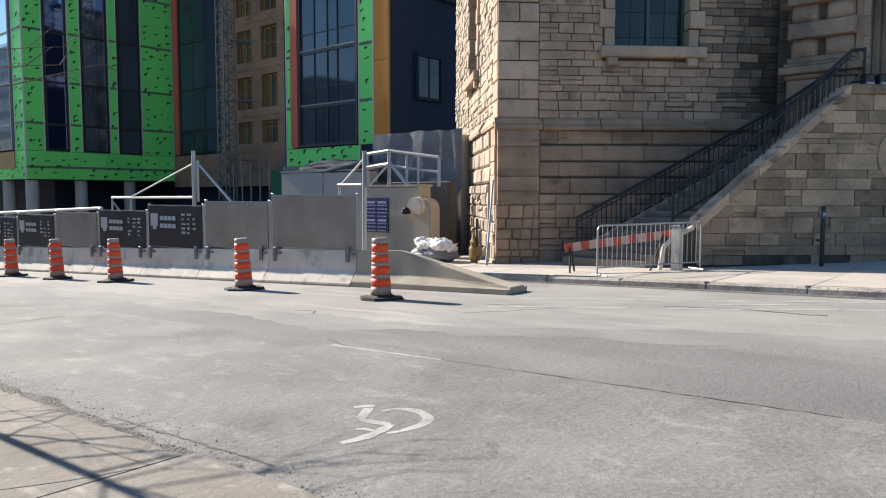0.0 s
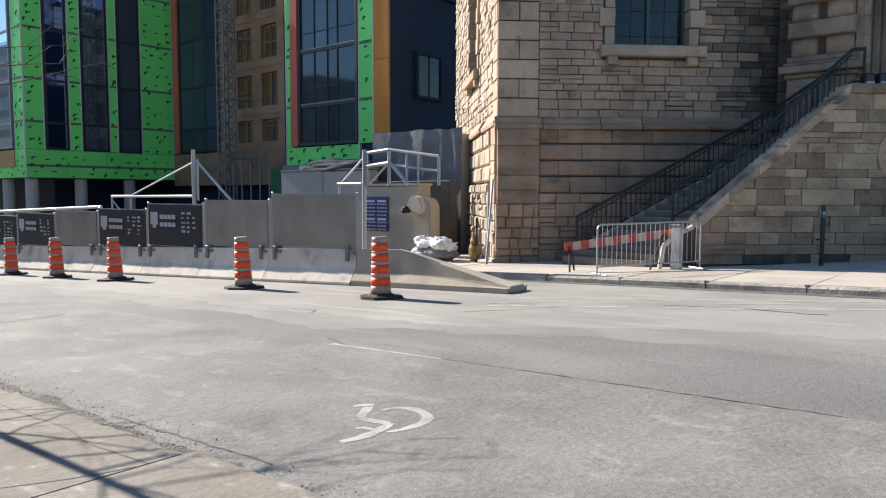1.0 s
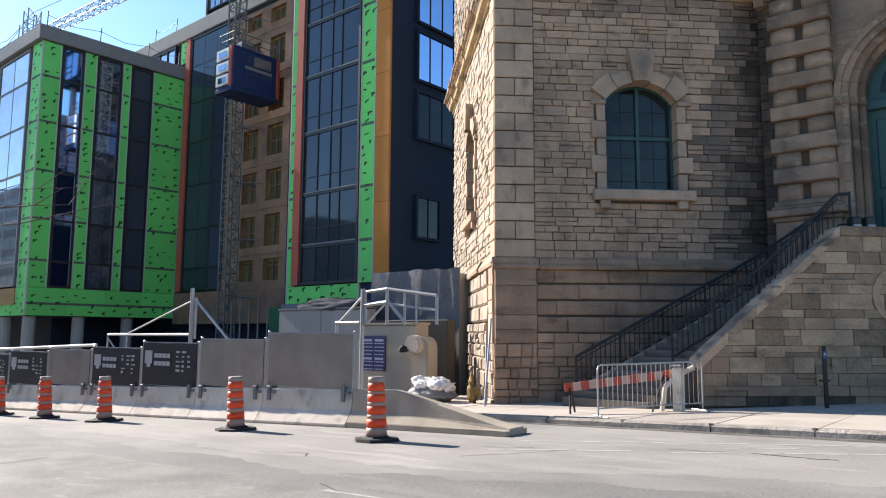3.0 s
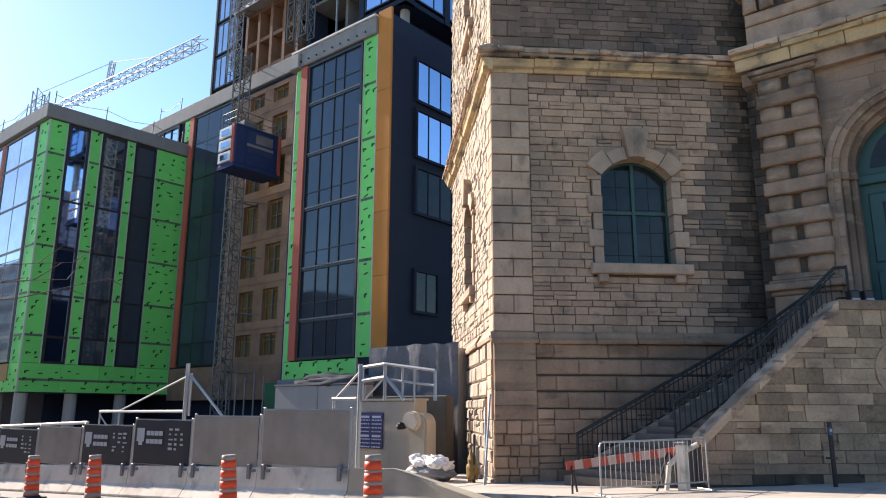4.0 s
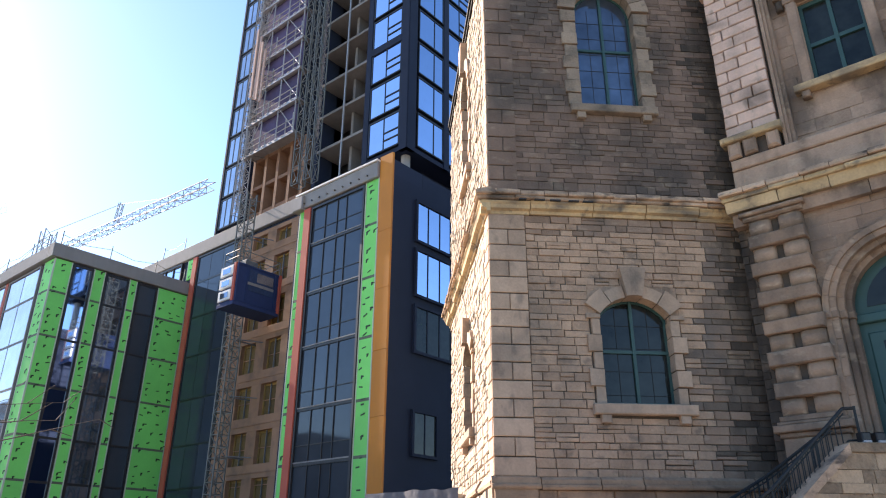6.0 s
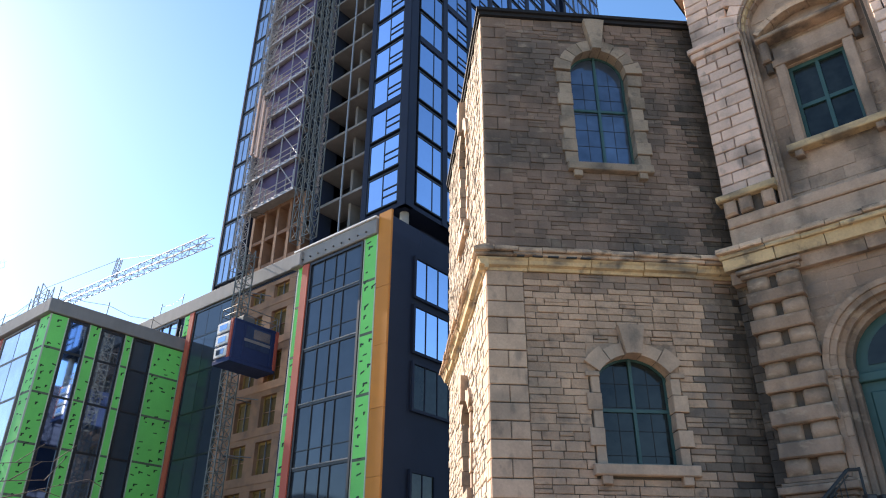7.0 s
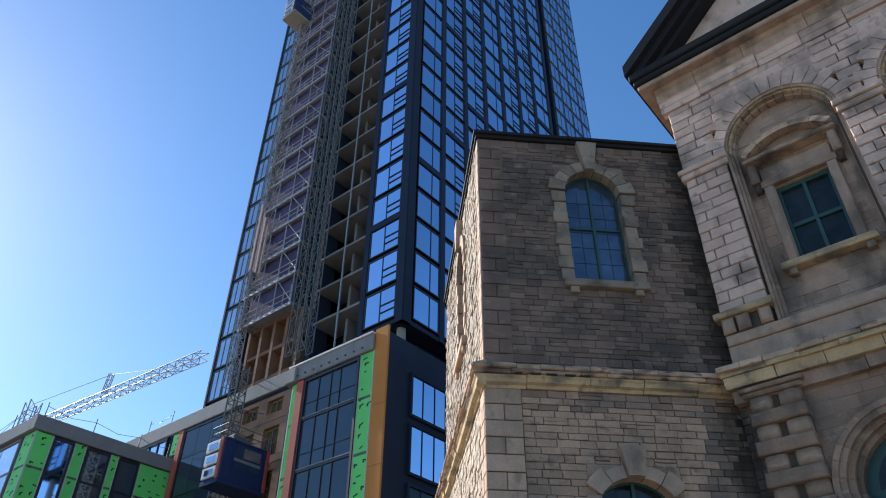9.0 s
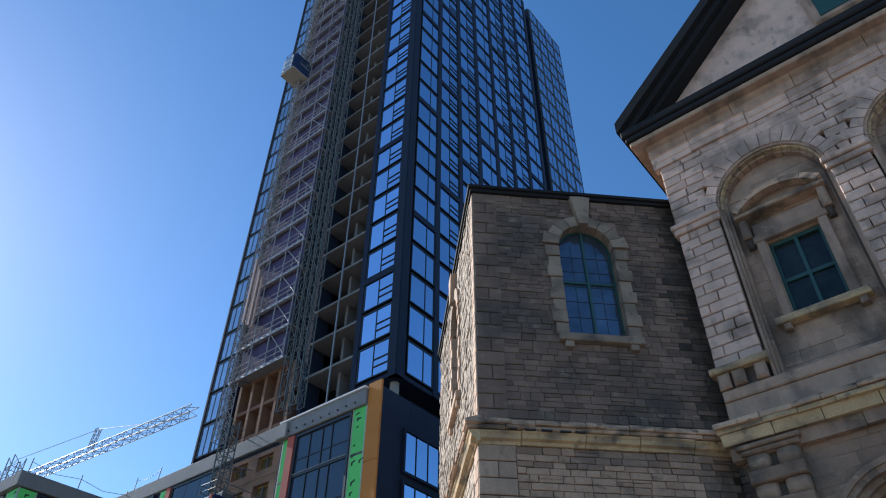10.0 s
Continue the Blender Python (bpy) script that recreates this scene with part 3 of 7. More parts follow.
# rubble faces
face = masonry(FA, 1.12, A_LEN, Z_PLINTH, Z_COR0, [keep_out(wl)], (0.17, 0.31), (0.28, 0.85), 0.035, 11, 0.022, gap=0.02)
rnd = random.Random(77)
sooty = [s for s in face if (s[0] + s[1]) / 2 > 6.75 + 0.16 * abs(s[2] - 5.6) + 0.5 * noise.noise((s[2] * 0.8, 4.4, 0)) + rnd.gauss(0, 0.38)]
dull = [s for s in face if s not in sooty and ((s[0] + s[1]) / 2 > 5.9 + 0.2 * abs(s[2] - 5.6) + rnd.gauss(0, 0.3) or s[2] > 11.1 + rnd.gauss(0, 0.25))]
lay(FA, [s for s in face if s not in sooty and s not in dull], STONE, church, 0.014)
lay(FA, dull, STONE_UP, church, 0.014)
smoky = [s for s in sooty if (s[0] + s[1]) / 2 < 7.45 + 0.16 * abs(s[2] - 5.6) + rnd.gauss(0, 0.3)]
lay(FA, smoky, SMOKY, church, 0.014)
lay(FA, [s for s in sooty if s not in smoky], SOOT_DARK, church, 0.014)
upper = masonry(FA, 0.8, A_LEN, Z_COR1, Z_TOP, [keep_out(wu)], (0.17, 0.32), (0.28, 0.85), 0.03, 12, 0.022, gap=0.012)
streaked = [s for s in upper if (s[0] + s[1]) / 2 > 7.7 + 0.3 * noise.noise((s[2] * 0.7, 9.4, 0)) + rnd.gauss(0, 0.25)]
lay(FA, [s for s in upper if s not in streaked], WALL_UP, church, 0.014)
lay(FA, streaked, SOOT_DARK, church, 0.014)
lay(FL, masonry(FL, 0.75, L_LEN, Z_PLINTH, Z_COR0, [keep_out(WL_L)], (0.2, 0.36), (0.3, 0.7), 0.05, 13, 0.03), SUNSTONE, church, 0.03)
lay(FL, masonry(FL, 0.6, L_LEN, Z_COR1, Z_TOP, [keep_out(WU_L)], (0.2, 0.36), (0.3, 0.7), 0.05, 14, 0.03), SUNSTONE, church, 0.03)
# plinth: smooth pier at the corner, wide panels, rough base
plinth = masonry(FA, 1.15, A_LEN, 1.55, 3.42, [], (0.44, 0.5), (0.9, 1.9), 0.06, 15, 0.022, regular=True, gap=0.03)
plinth = [(a - 0.011, b + 0.011, c + 0.012, d - 0.012, e, f) for a, b, c, d, e, f in plinth]
lay(FA, plinth, PLINTH, church, 0.03, limit=60, jit=0.006)
lay(FA, masonry(FA, 1.15, A_LEN, Z_BASE, 1.55, [], (0.25, 0.4), (0.3, 0.75), 0.1, 16, 0.03), PLINTH, church, 0.02, limit=60)
lay(FA, masonry(FA, -0.1, 1.15, Z_BASE, 1.25, [], (0.2, 0.32), (0.22, 0.5), 0.15, 17, 0.04), PLINTH, church, 0.03, limit=20)
lay(FA, masonry(FA, -0.06, 1.15, 1.25, 3.72, [], (0.8, 0.9), (1.2, 1.25), 0.12, 18, 0.004, gap=0.006), PLINTH, church, 0.02, limit=20, jit=0.003)
lay(FL, masonry(FL, 0.1, 0.9, 1.25, 3.72, [], (0.8, 0.9), (0.8, 0.9), 0.12, 19, 0.004), DRESSED, church, 0.02, limit=20)
lay(FL, masonry(FL, 0.1, 0.9, Z_BASE - 0.4, 1.25, [], (0.3, 0.42), (0.3, 0.6), 0.14, 20, 0.03), SUNSTONE, church, 0.03, limit=20)
lay(FL, masonry(FL, 1.0, L_LEN, 1.9, 3.5, [], (0.5, 0.56), (0.6, 1.2), 0.12, 21, 0.03, regular=True, gap=0.025), SUNSTONE, church, 0.06, limit=40)
lay(FL, masonry(FL, 1.0, L_LEN, Z_BASE - 0.5, 1.86, [], (0.3, 0.5), (0.3, 0.7), 0.2, 22, 0.05), SUNSTONE, church, 0.05, limit=60)
moulding(FA, -0.16, A_LEN, [(0, 3.4), (0.17, 3.4), (0.2, 3.46), (0.19, 3.52), (0.12, 3.54), (0.12, 3.66), (0.05, 3.74), (0, 3.74)], PLINTH, church, "plinth_band", 1.6, 3)
moulding(FL, 0.0, L_LEN, [(0, 3.5), (0.2, 3.5), (0.22, 3.6), (0.06, 3.86), (0, 3.86)], DRESSED, church, "plinth_band", 1.6, 4)


def quoins(f, u0, wide, v0, v1, material, seed, alt=True, proud=0.075):
    """Corner blocks: a long one, then two short ones."""
    v, i = v0, 0
    rnd = random.Random(seed)
    n = max(1, round((v1 - v0) / 0.535))
    h = (v1 - v0) / n
    for i in range(n):
        cuts = [(0, wide)] if i % 2 == 0 else [(0, wide * 0.52), (wide * 0.52, wide)]
        for a, b in cuts:
            one("quoin", f, (u0 + a + 0.01, u0 + b - 0.01, v + 0.016, v + h - 0.016, -0.03, proud + rnd.uniform(-0.008, 0.008)), material, church, 0.02)
        v += h


quoins(FA, -0.07, 1.19, Z_PLINTH, Z_COR0, DRESSED, 31)
quoins(FL, 0.0, 0.78, Z_PLINTH, Z_COR0, DRESSED, 32)
# upper corner blocks: darker on FA than on FL
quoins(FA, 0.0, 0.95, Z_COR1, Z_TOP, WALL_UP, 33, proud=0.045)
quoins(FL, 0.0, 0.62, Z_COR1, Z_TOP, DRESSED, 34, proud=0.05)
for f, w, p in ((FA, wl, True), (FL, WL_L, False)):
    arched_window(f, w, church, STONE if f is FA else SUNSTONE, n_vous=5, panes=p)
# upper surrounds: darker on FA than on FL
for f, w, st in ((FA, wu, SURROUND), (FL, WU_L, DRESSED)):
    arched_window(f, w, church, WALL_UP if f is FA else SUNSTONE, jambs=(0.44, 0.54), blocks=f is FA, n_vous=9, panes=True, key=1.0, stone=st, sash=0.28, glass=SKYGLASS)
COR_LOW = [(0, Z_COR0), (0.1, Z_COR0), (0.13, 11.9), (0.26, 11.94), (0.3, 12.06), (0.36, 12.12), (0.36, 12.16), (0, 12.16)]
for f, u0, u1, sd in ((FA, -0.42, A_LEN + 0.35, 41), (FL, -0.42, L_LEN, 43)):
    moulding(f, u0 + 0.1, u1, COR_LOW, CORNICE, church, "cornice_stone", 1.7, sd)
    moulding(f, u0, u1, [(0, 12.18), (0.44, 12.18), (0.47, 12.21), (0.45, 12.3), (0, 12.3)], WEATHERED, church, "cornice_coping", 1.1, sd + 1)
    moulding(f, u0 - 0.06, u1, [(0, 12.31), (0.5, 12.31), (0.52, 12.35), (0.5, 12.46), (0.16, 12.57), (0, 12.57)], WEATHERED, church, "cornice_coping", 0.8, sd + 2)
rnd = random.Random(46)
for k in range(5):            # black blocks standing in for the shaded gaps under the coping
    one("putlog_hole", FA, (0.75 + 0.55 * k + rnd.uniform(0, 0.15), 0.93 + 0.55 * k + rnd.uniform(0.15, 0.25), 12.155, 12.19, 0.3, 0.46), BLACKMETAL, church)

# gabled front
M_W = 8.0
UC = M_W / 2
FRONT_W, NICHES, NR, NS = 18.0, (3.68, 9.1), 1.85, 21.0
blocks("front_wall_core", holed(FM, -0.1, M_W, -0.5, 12.4, [(1.9, 6.1, 3.9, 10.2)], -0.9, -0.25)
       + [(FM, M_W, FRONT_W, -0.5, 12.4, -0.9, -0.25)]
       + [(FM, a, b, 12.4, 27.0, -0.9, -0.25) for a, b in ((-0.1, 1.75), (5.45, 7.2), (10.9, FRONT_W))]
       + [(FM, c - NR, c + NR, z0, z1, -0.9, -0.25) for c in NICHES for z0, z1 in ((12.4, 13.7), (22.95, 27.0))], MORTAR, church)
blocks("side_wall_core", ((FM, -0.1, 0.5, -0.5, 27.0, -14.0, -0.9), (FM, FRONT_W - 0.6, FRONT_W, -0.5, 27.0, -14.0, -0.9)), MORTAR, church)
one("inner_floor", FM, (0.5, FRONT_W - 0.6, 13.4, 13.65, -14.0, -0.9), MORTAR, church)
side = plane((-6.2, 22.9, 0), (0, 1, 0), (-1, 0, 0))
lay(side, masonry(side, 0.0, 13.0, 12.9, 26.0, [], (0.25, 0.4), (0.4, 0.9), 0.03, 51), STONE_UP, church, 0.014)
lay(FM, masonry(FM, -0.3, 0.1, 3.5, Z_COR0, [], (0.2, 0.35), (0.2, 0.4), 0.02, 52, w=-0.25), SOOT_DARK, church, 0.014)
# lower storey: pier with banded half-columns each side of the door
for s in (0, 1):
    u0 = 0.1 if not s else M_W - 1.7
    one("pier", FM, (u0, u0 + 1.6, 3.4, Z_COR0 - 0.4, -0.3, -0.1), SOOT_DARK, church, 0.02)
    one("pedestal", FM, (u0 - 0.02, u0 + 1.65, 3.0, 4.7, -0.3, 0.26), PIERSTONE, church, 0.03)
    one("pedestal_foot", FM, (u0 - 0.12, u0 + 1.75, 3.0, 3.55, -0.3, 0.34), PIERSTONE, church, 0.04)
    for v0, v1, e in ((4.7, 4.84, 0.08), (4.84, 5.04, 0.2), (5.04, 5.14, 0.1), (5.14, 5.3, 0.03)):
        one("pedestal_cap", FM, (u0 - e, u0 + 1.65 + e, v0, v1, -0.3, 0.24 + e), PIERSTONE, church, 0.03)
    v, rnd = 5.3, random.Random(70 + s)
    for i in range(13):
        h = 0.5 if i % 2 == 0 else 0.42
        if i % 2 == 0:
            # darkest stone fills the gap between the two drums
            one("column_gap", FM, (u0 + 0.6, u0 + 1.0, v, v + h, -0.3, 0.02), SOOT_DARK, church)
            for c in (0.36, 1.24):
                bm = bmesh.new()
                pts = [FM @ Vector((u0 + c + 0.35 * math.copysign(abs(math.cos(t)) ** 0.5, math.cos(t)), v + 0.01, -0.1 + 0.28 * math.sin(t) ** 0.6)) for t in np.linspace(0, math.pi, 13)]
                lo = [bm.verts.new(p) for p in pts]
                hi = [bm.verts.new(p + Vector((0, 0, h - 0.02))) for p in pts]
                for a, b, c2, d in zip(lo, lo[1:], hi[1:], hi):
                    bm.faces.new((a, b, c2, d))
                bm.faces.new(hi)
                bm.faces.new(lo[::-1])
                bmesh.ops.recalc_face_normals(bm, faces=bm.faces)
                for fc in bm.faces:
                    fc.smooth = len(fc.verts) == 4
                part("column_drum", bm, PIERSTONE, church)
        else:
            one("column_band", FM, (u0 - 0.04 + rnd.uniform(-0.03, 0.03), u0 + 1.64 + rnd.uniform(-0.03, 0.03), v, v + h, -0.3, 0.31 + rnd.uniform(-0.02, 0.02)), PIERSTONE, church, 0.035, jit=0.025)
        v += h
    one("capital", FM, (u0 - 0.08, u0 + 1.68, v, v + 0.16, -0.3, 0.3), PIERSTONE, church, 0.06)
    one("capital_slab", FM, (u0 - 0.16, u0 + 1.76, v + 0.16, v + 0.3, -0.3, 0.38), PIERSTONE, church, 0.04)
    lay(FM, masonry(FM, u0 + (1.6 if not s else -0.35), u0 + (1.95 if not s else 0), 3.6, 8.2, [], (0.5, 0.55), (0.3, 0.4), 0.0, 55 + s, 0.004), PIERSTONE, church, 0.01)
# door arch: three receding rings and a green door
door = new("door")
door.parent = church
door.location = (FM @ Vector((UC, 3.9, -0.6))) - church.location
door["label"] = "arched green wooden double door with dark glazing"
ZS = 8.1
for r0, r1, w0, w1 in ((2.13, 2.3, -0.3, 0.04), (1.95, 2.127, -0.3, -0.02), (1.78, 1.95, -0.55, -0.2), (1.62, 1.78, -0.8, -0.4)):
    nv = 15
    for i in range(nv):
        t0, t1 = math.pi * i / nv, math.pi * (i + 1) / nv
        bm = bmesh.new()
        extrude(bm, FM, arc(UC, ZS, r1, t0 + 0.002, t1 - 0.002, 3) + arc(UC, ZS, r0, t1 - 0.002, t0 + 0.002, 3), w0, w1)
        bmesh.ops.recalc_face_normals(bm, faces=bm.faces)
        part("arch_stone", bm, PIERSTONE, church)
    for sgn in (-1, 1):
        a, b = sorted((UC + sgn * r0, UC + sgn * r1))
        one("arch_jamb", FM, (a, b, 3.9, ZS - 0.22, w0, w1), PIERSTONE, church, 0.02)
        one("arch_impost", FM, (a - 0.03, b + 0.03, ZS - 0.22, ZS, w0, w1 + 0.05), PIERSTONE, church, 0.03)
bm = bmesh.new()      # spandrels over the arch
outer = arc(UC, ZS, 2.3, 0, math.pi, 24)
extrude(bm, FM, outer + [(outer[-1][0], 11.6), (outer[0][0], 11.6)], -0.4, -0.12)
bmesh.ops.recalc_face_normals(bm, faces=bm.faces)
part("spandrel", bm, PIERSTONE, church)
field = masonry(FM, UC - 2.3, UC + 2.3, ZS, 11.4, [], (0.3, 0.42), (0.5, 1.1), 0.02, 58, 0.006, w=-0.13, gap=0.012)
lay(FM, [s for s in field if math.hypot(max(0.0, abs((s[0] + s[1]) / 2 - UC) - (s[1] - s[0]) / 2), s[2] - ZS) > 2.22], STONE_UP, church, 0.008)
bm = bmesh.new()
extrude(bm, FM, arc(UC, ZS, 1.62, 0, math.pi, 20), -0.86, -0.72)
box(bm, FM, UC - 1.62, UC + 1.62, 3.9, ZS, -0.86, -0.72)
bmesh.ops.recalc_face_normals(bm, faces=bm.faces)
part("leaf", bm, GREENPAINT, door)
for u in (UC - 1.45, UC + 0.1):
    for v0, v1, w1 in ((4.2, 5.3, -0.68), (5.5, 7.5, -0.68)):
        one("door_panel", FM, (u, u + 1.35, v0, v1, -0.74, w1), GREENPAINT, door, 0.05)
    one("door_glass", FM, (u + 0.35, u + 0.85, 5.9, 7.2, -0.7, -0.66), GLASS, door)
one("transom_bar", FM, (UC - 1.65, UC + 1.65, 7.75, 8.02, -0.74, -0.58), GREENPAINT, door, 0.03)
bm = bmesh.new()
extrude(bm, FM, arc(UC, ZS + 0.05, 1.3, 0.06, math.pi - 0.06, 20), -0.73, -0.69)
bmesh.ops.recalc_face_normals(bm, faces=bm.faces)
part("fanlight", bm, GLASS, door)
# cornice and upper storey
moulding(FM, -0.3, FRONT_W, [(-0.25, 11.3), (0.1, 11.3), (0.12, 11.66), (0.16, 11.7), (-0.25, 11.7)], FRONTSTONE, church, "architrave_stone", 1.9, 60)
moulding(FM, -0.4, FRONT_W, [(-0.25, 11.71), (0.3, 11.71), (0.33, 11.8), (0.38, 12.06), (-0.25, 12.06)], CORNICE, church, "cornice_stone", 1.6, 61)
moulding(FM, -0.46, FRONT_W, [(-0.25, 12.07), (0.46, 12.07), (0.49, 12.12), (0.46, 12.22), (-0.25, 12.22)], CORNICE, church, "cornice_coping", 1.2, 62)
moulding(FM, -0.5, FRONT_W, [(-0.25, 12.23), (0.53, 12.23), (0.55, 12.28), (0.52, 12.4), (0.1, 12.56), (-0.25, 12.56)], WEATHERED, church, "cornice_coping", 0.9, 59)
one("base_course", FM, (-0.1, FRONT_W, 12.5, 13.3, -0.3, -0.05), FRONTSTONE, church, 0.03)
one("string_course", FM, (-0.08, FRONT_W, 13.3, 13.68, -0.3, 0.03), FRONTSTONE, church, 0.04)
PIERS = ((-0.08, 1.55), (5.65, 7.0), (11.1, 13.0))
for k, (u0, u1) in enumerate(PIERS):
    st = masonry(FM, u0, u1, 14.5, NS - 0.43, [], (0.435, 0.44), (0.7, 0.95), 0.24, 64 + k, 0.012, w=-0.25, regular=True, gap=0.03)
    lay(FM, st, PALESTONE, church, 0.03, limit=60, jit=0.012)
    one("impost", FM, (u0 - 0.1, u1 + 0.1, NS - 0.43, NS - 0.16, -0.3, 0.1), PALESTONE, church, 0.04, jit=0.01)
    one("impost", FM, (u0 - 0.16, u1 + 0.14, NS - 0.16, NS + 0.08, -0.3, 0.18), PALESTONE, church, 0.04, jit=0.012)
    one("corbel_slab", FM, (u0 - 0.18, u1 + 0.12, 14.26, 14.5, -0.25, 0.26), CORNICE, church, 0.04, jit=0.015)
    for u in (u0, u0 + 0.5, u1 - 0.42):
        one("corbel", FM, (u, u + 0.4, 13.72, 14.26, -0.25, 0.16), FRONTSTONE, church, 0.07, jit=0.02)
    # darkest stone behind the corbels
    one("corbel_wall", FM, (u0, u1, 13.68, 14.26, -0.3, -0.02), SOOT_DARK, church)
for c in NICHES:
    nv = 17
    for i in range(nv):
        t0, t1 = math.pi * i / nv + 0.008, math.pi * (i + 1) / nv - 0.008
        ro = 3.0 if i == nv // 2 else 2.78 if i % 2 else 2.48
        for r0, r1, w0, w1, m, nm in ((NR + 0.2, ro, -0.3, 0.02, PALESTONE, "voussoir"), (NR + 0.09, NR + 0.19, -0.6, -0.03, FRONTSTONE, "archivolt"), (NR, NR + 0.085, -0.6, -0.12, CORNICE, "archivolt"), (NR - 0.1, NR - 0.004, -0.6, -0.3, FRONTSTONE, "archivolt")):
            bm = bmesh.new()
            extrude(bm, FM, arc(c, NS, r1, t0, t1, 3) + arc(c, NS, r0, t1, t0, 3), w0, w1)
            bmesh.ops.recalc_face_normals(bm, faces=bm.faces)
            part(nm, bm, m, church)
    for sgn in (-1, 1):       # the mouldings run down beside the niche
        for r0, r1, w1 in ((NR + 0.09, NR + 0.19, -0.03), (NR, NR + 0.085, -0.12), (NR - 0.1, NR - 0.004, -0.3)):
            a, b = sorted((c + sgn * r0, c + sgn * r1))
            one("niche_jamb", FM, (a, b, 13.7, NS, -0.6, w1), FRONTSTONE, church)
    bm = bmesh.new()          # wall behind, round the niche's head
    outer = arc(c, NS, NR + 0.1, 0, math.pi, 24)
    extrude(bm, FM, outer + [(outer[-1][0], 24.5), (outer[0][0], 24.5)], -0.9, -0.035)
    bmesh.ops.recalc_face_normals(bm, faces=bm.faces)
    part("niche_spandrel", bm, PALESTONE, church)
    blocks("niche_back", holed(FM, c - NR - 0.05, c + NR + 0.05, 13.7, NS + 2.0, [(c - 0.92, c + 0.92, 15.85, 19.05)], -0.98, -0.6), FRONTSTONE, church)
    lay(FM, masonry(FM, c - NR, c + NR, 13.7, NS + 1.9, [(c - 0.95, c + 0.95, 15.6, 19.1)], (0.4, 0.46), (0.7, 1.4), 0.02, 66, 0.01, w=-0.6, regular=True, gap=0.008), FRONTSTONE, church, 0.008)
    win = new("window")
    win.parent = church
    win.location = (FM @ Vector((c, 15.7, -0.6))) - church.location
    win["label"] = "tall window with green sashes under a curved stone hood"
    for a, b, z0, z1, w1 in ((c - 1.24, c - 0.92, 15.78, 19.1, -0.38), (c + 0.92, c + 1.24, 15.78, 19.1, -0.38), (c - 1.0, c - 0.9, 15.78, 19.1, -0.46), (c + 0.9, c + 1.0, 15.78, 19.1, -0.46), (c - 1.3, c + 1.3, 19.1, 19.4, -0.36), (c - 1.22, c + 1.22, 19.4, 19.95, -0.44)):
        one("surround", FM, (a, b, z0, z1, -0.62, w1), FRONTSTONE, win, 0.03)
    one("sill", FM, (c - 1.5, c + 1.5, 15.53, 15.78, -0.62, -0.22), CORNICE, win, 0.03, jit=0.01)
    for sgn in (-1, 1):
        one("bracket", FM, (c + sgn * 1.42 - 0.15, c + sgn * 1.42 + 0.15, 19.35, 20.25, -0.62, -0.2), FRONTSTONE, win, 0.07)
        one("bracket_drop", FM, (c + sgn * 1.42 - 0.11, c + sgn * 1.42 + 0.11, 18.95, 19.35, -0.62, -0.34), SOOT_DARK, win, 0.06)
        one("sill_bracket", FM, (c + sgn * 1.2 - 0.13, c + sgn * 1.2 + 0.13, 15.28, 15.53, -0.62, -0.3), FRONTSTONE, win, 0.04)
    one("hood_shelf", FM, (c - 1.62, c + 1.62, 20.25, 20.42, -0.62, -0.06), WEATHERED, win, 0.04)
    for k in range(5):        # the curved hood in five stones
        h0, h1 = math.pi / 2 - 0.78 + 1.56 * k / 5 + 0.004, math.pi / 2 - 0.78 + 1.56 * (k + 1) / 5 - 0.004
        bm = bmesh.new()
        extrude(bm, FM, arc(c, 18.95, 2.3, h0, h1, 4) + arc(c, 18.95, 2.06, h1, h0, 4), -0.62, 0.0)
        bmesh.ops.recalc_face_normals(bm, faces=bm.faces)
        part("hood", bm, WEATHERED, win)
    bm = bmesh.new()
    extrude(bm, FM, arc(c, 18.95, 2.07, math.pi / 2 - 0.75, math.pi / 2 + 0.75, 12), -0.62, -0.42)
    bmesh.ops.recalc_face_normals(bm, faces=bm.faces)
    part("hood_field", bm, FRONTSTONE, win)
    bm = bmesh.new()
    for a, b, z0, z1 in ((c - 0.92, c - 0.8, 15.78, 19.05), (c + 0.8, c + 0.92, 15.78, 19.05), (c - 0.8, c + 0.8, 15.78, 15.92), (c - 0.8, c + 0.8, 18.9, 19.05), (c - 0.06, c + 0.06, 15.92, 18.9), (c - 0.8, c + 0.8, 17.28, 17.42)):
        box(bm, FM, a, b, z0, z1, -0.86, -0.74 if z0 == 17.28 else -0.72)
    part("window_frame", bm, GREENPAINT, win)
    for u in (c - 0.82, c):
        for v in (15.8, 17.35):
            one("pane", FM, (u, u + 0.82, v, v + 1.6, -0.84, -0.82), GLASS, win)
arch_rows = []
for v in np.arange(NS + 0.08, 24.3, 0.437):
    hw = math.sqrt(max(0.0, 2.5 ** 2 - max(0.0, v - NS) ** 2))
    c1, c2 = NICHES
    for a, b in ((-0.08, c1 - hw), (c1 + hw, c2 - hw), (c2 + hw, 13.0)):
        if b - a > 0.15:
            arch_rows += masonry(FM, a, b, v, min(24.44, v + 0.437), [], (0.436, 0.437), (0.65, 1.0), 0.24, int(v * 10), 0.012, w=-0.25, regular=True, gap=0.03)
lay(FM, arch_rows, PALESTONE, church, 0.03, limit=90, jit=0.012)
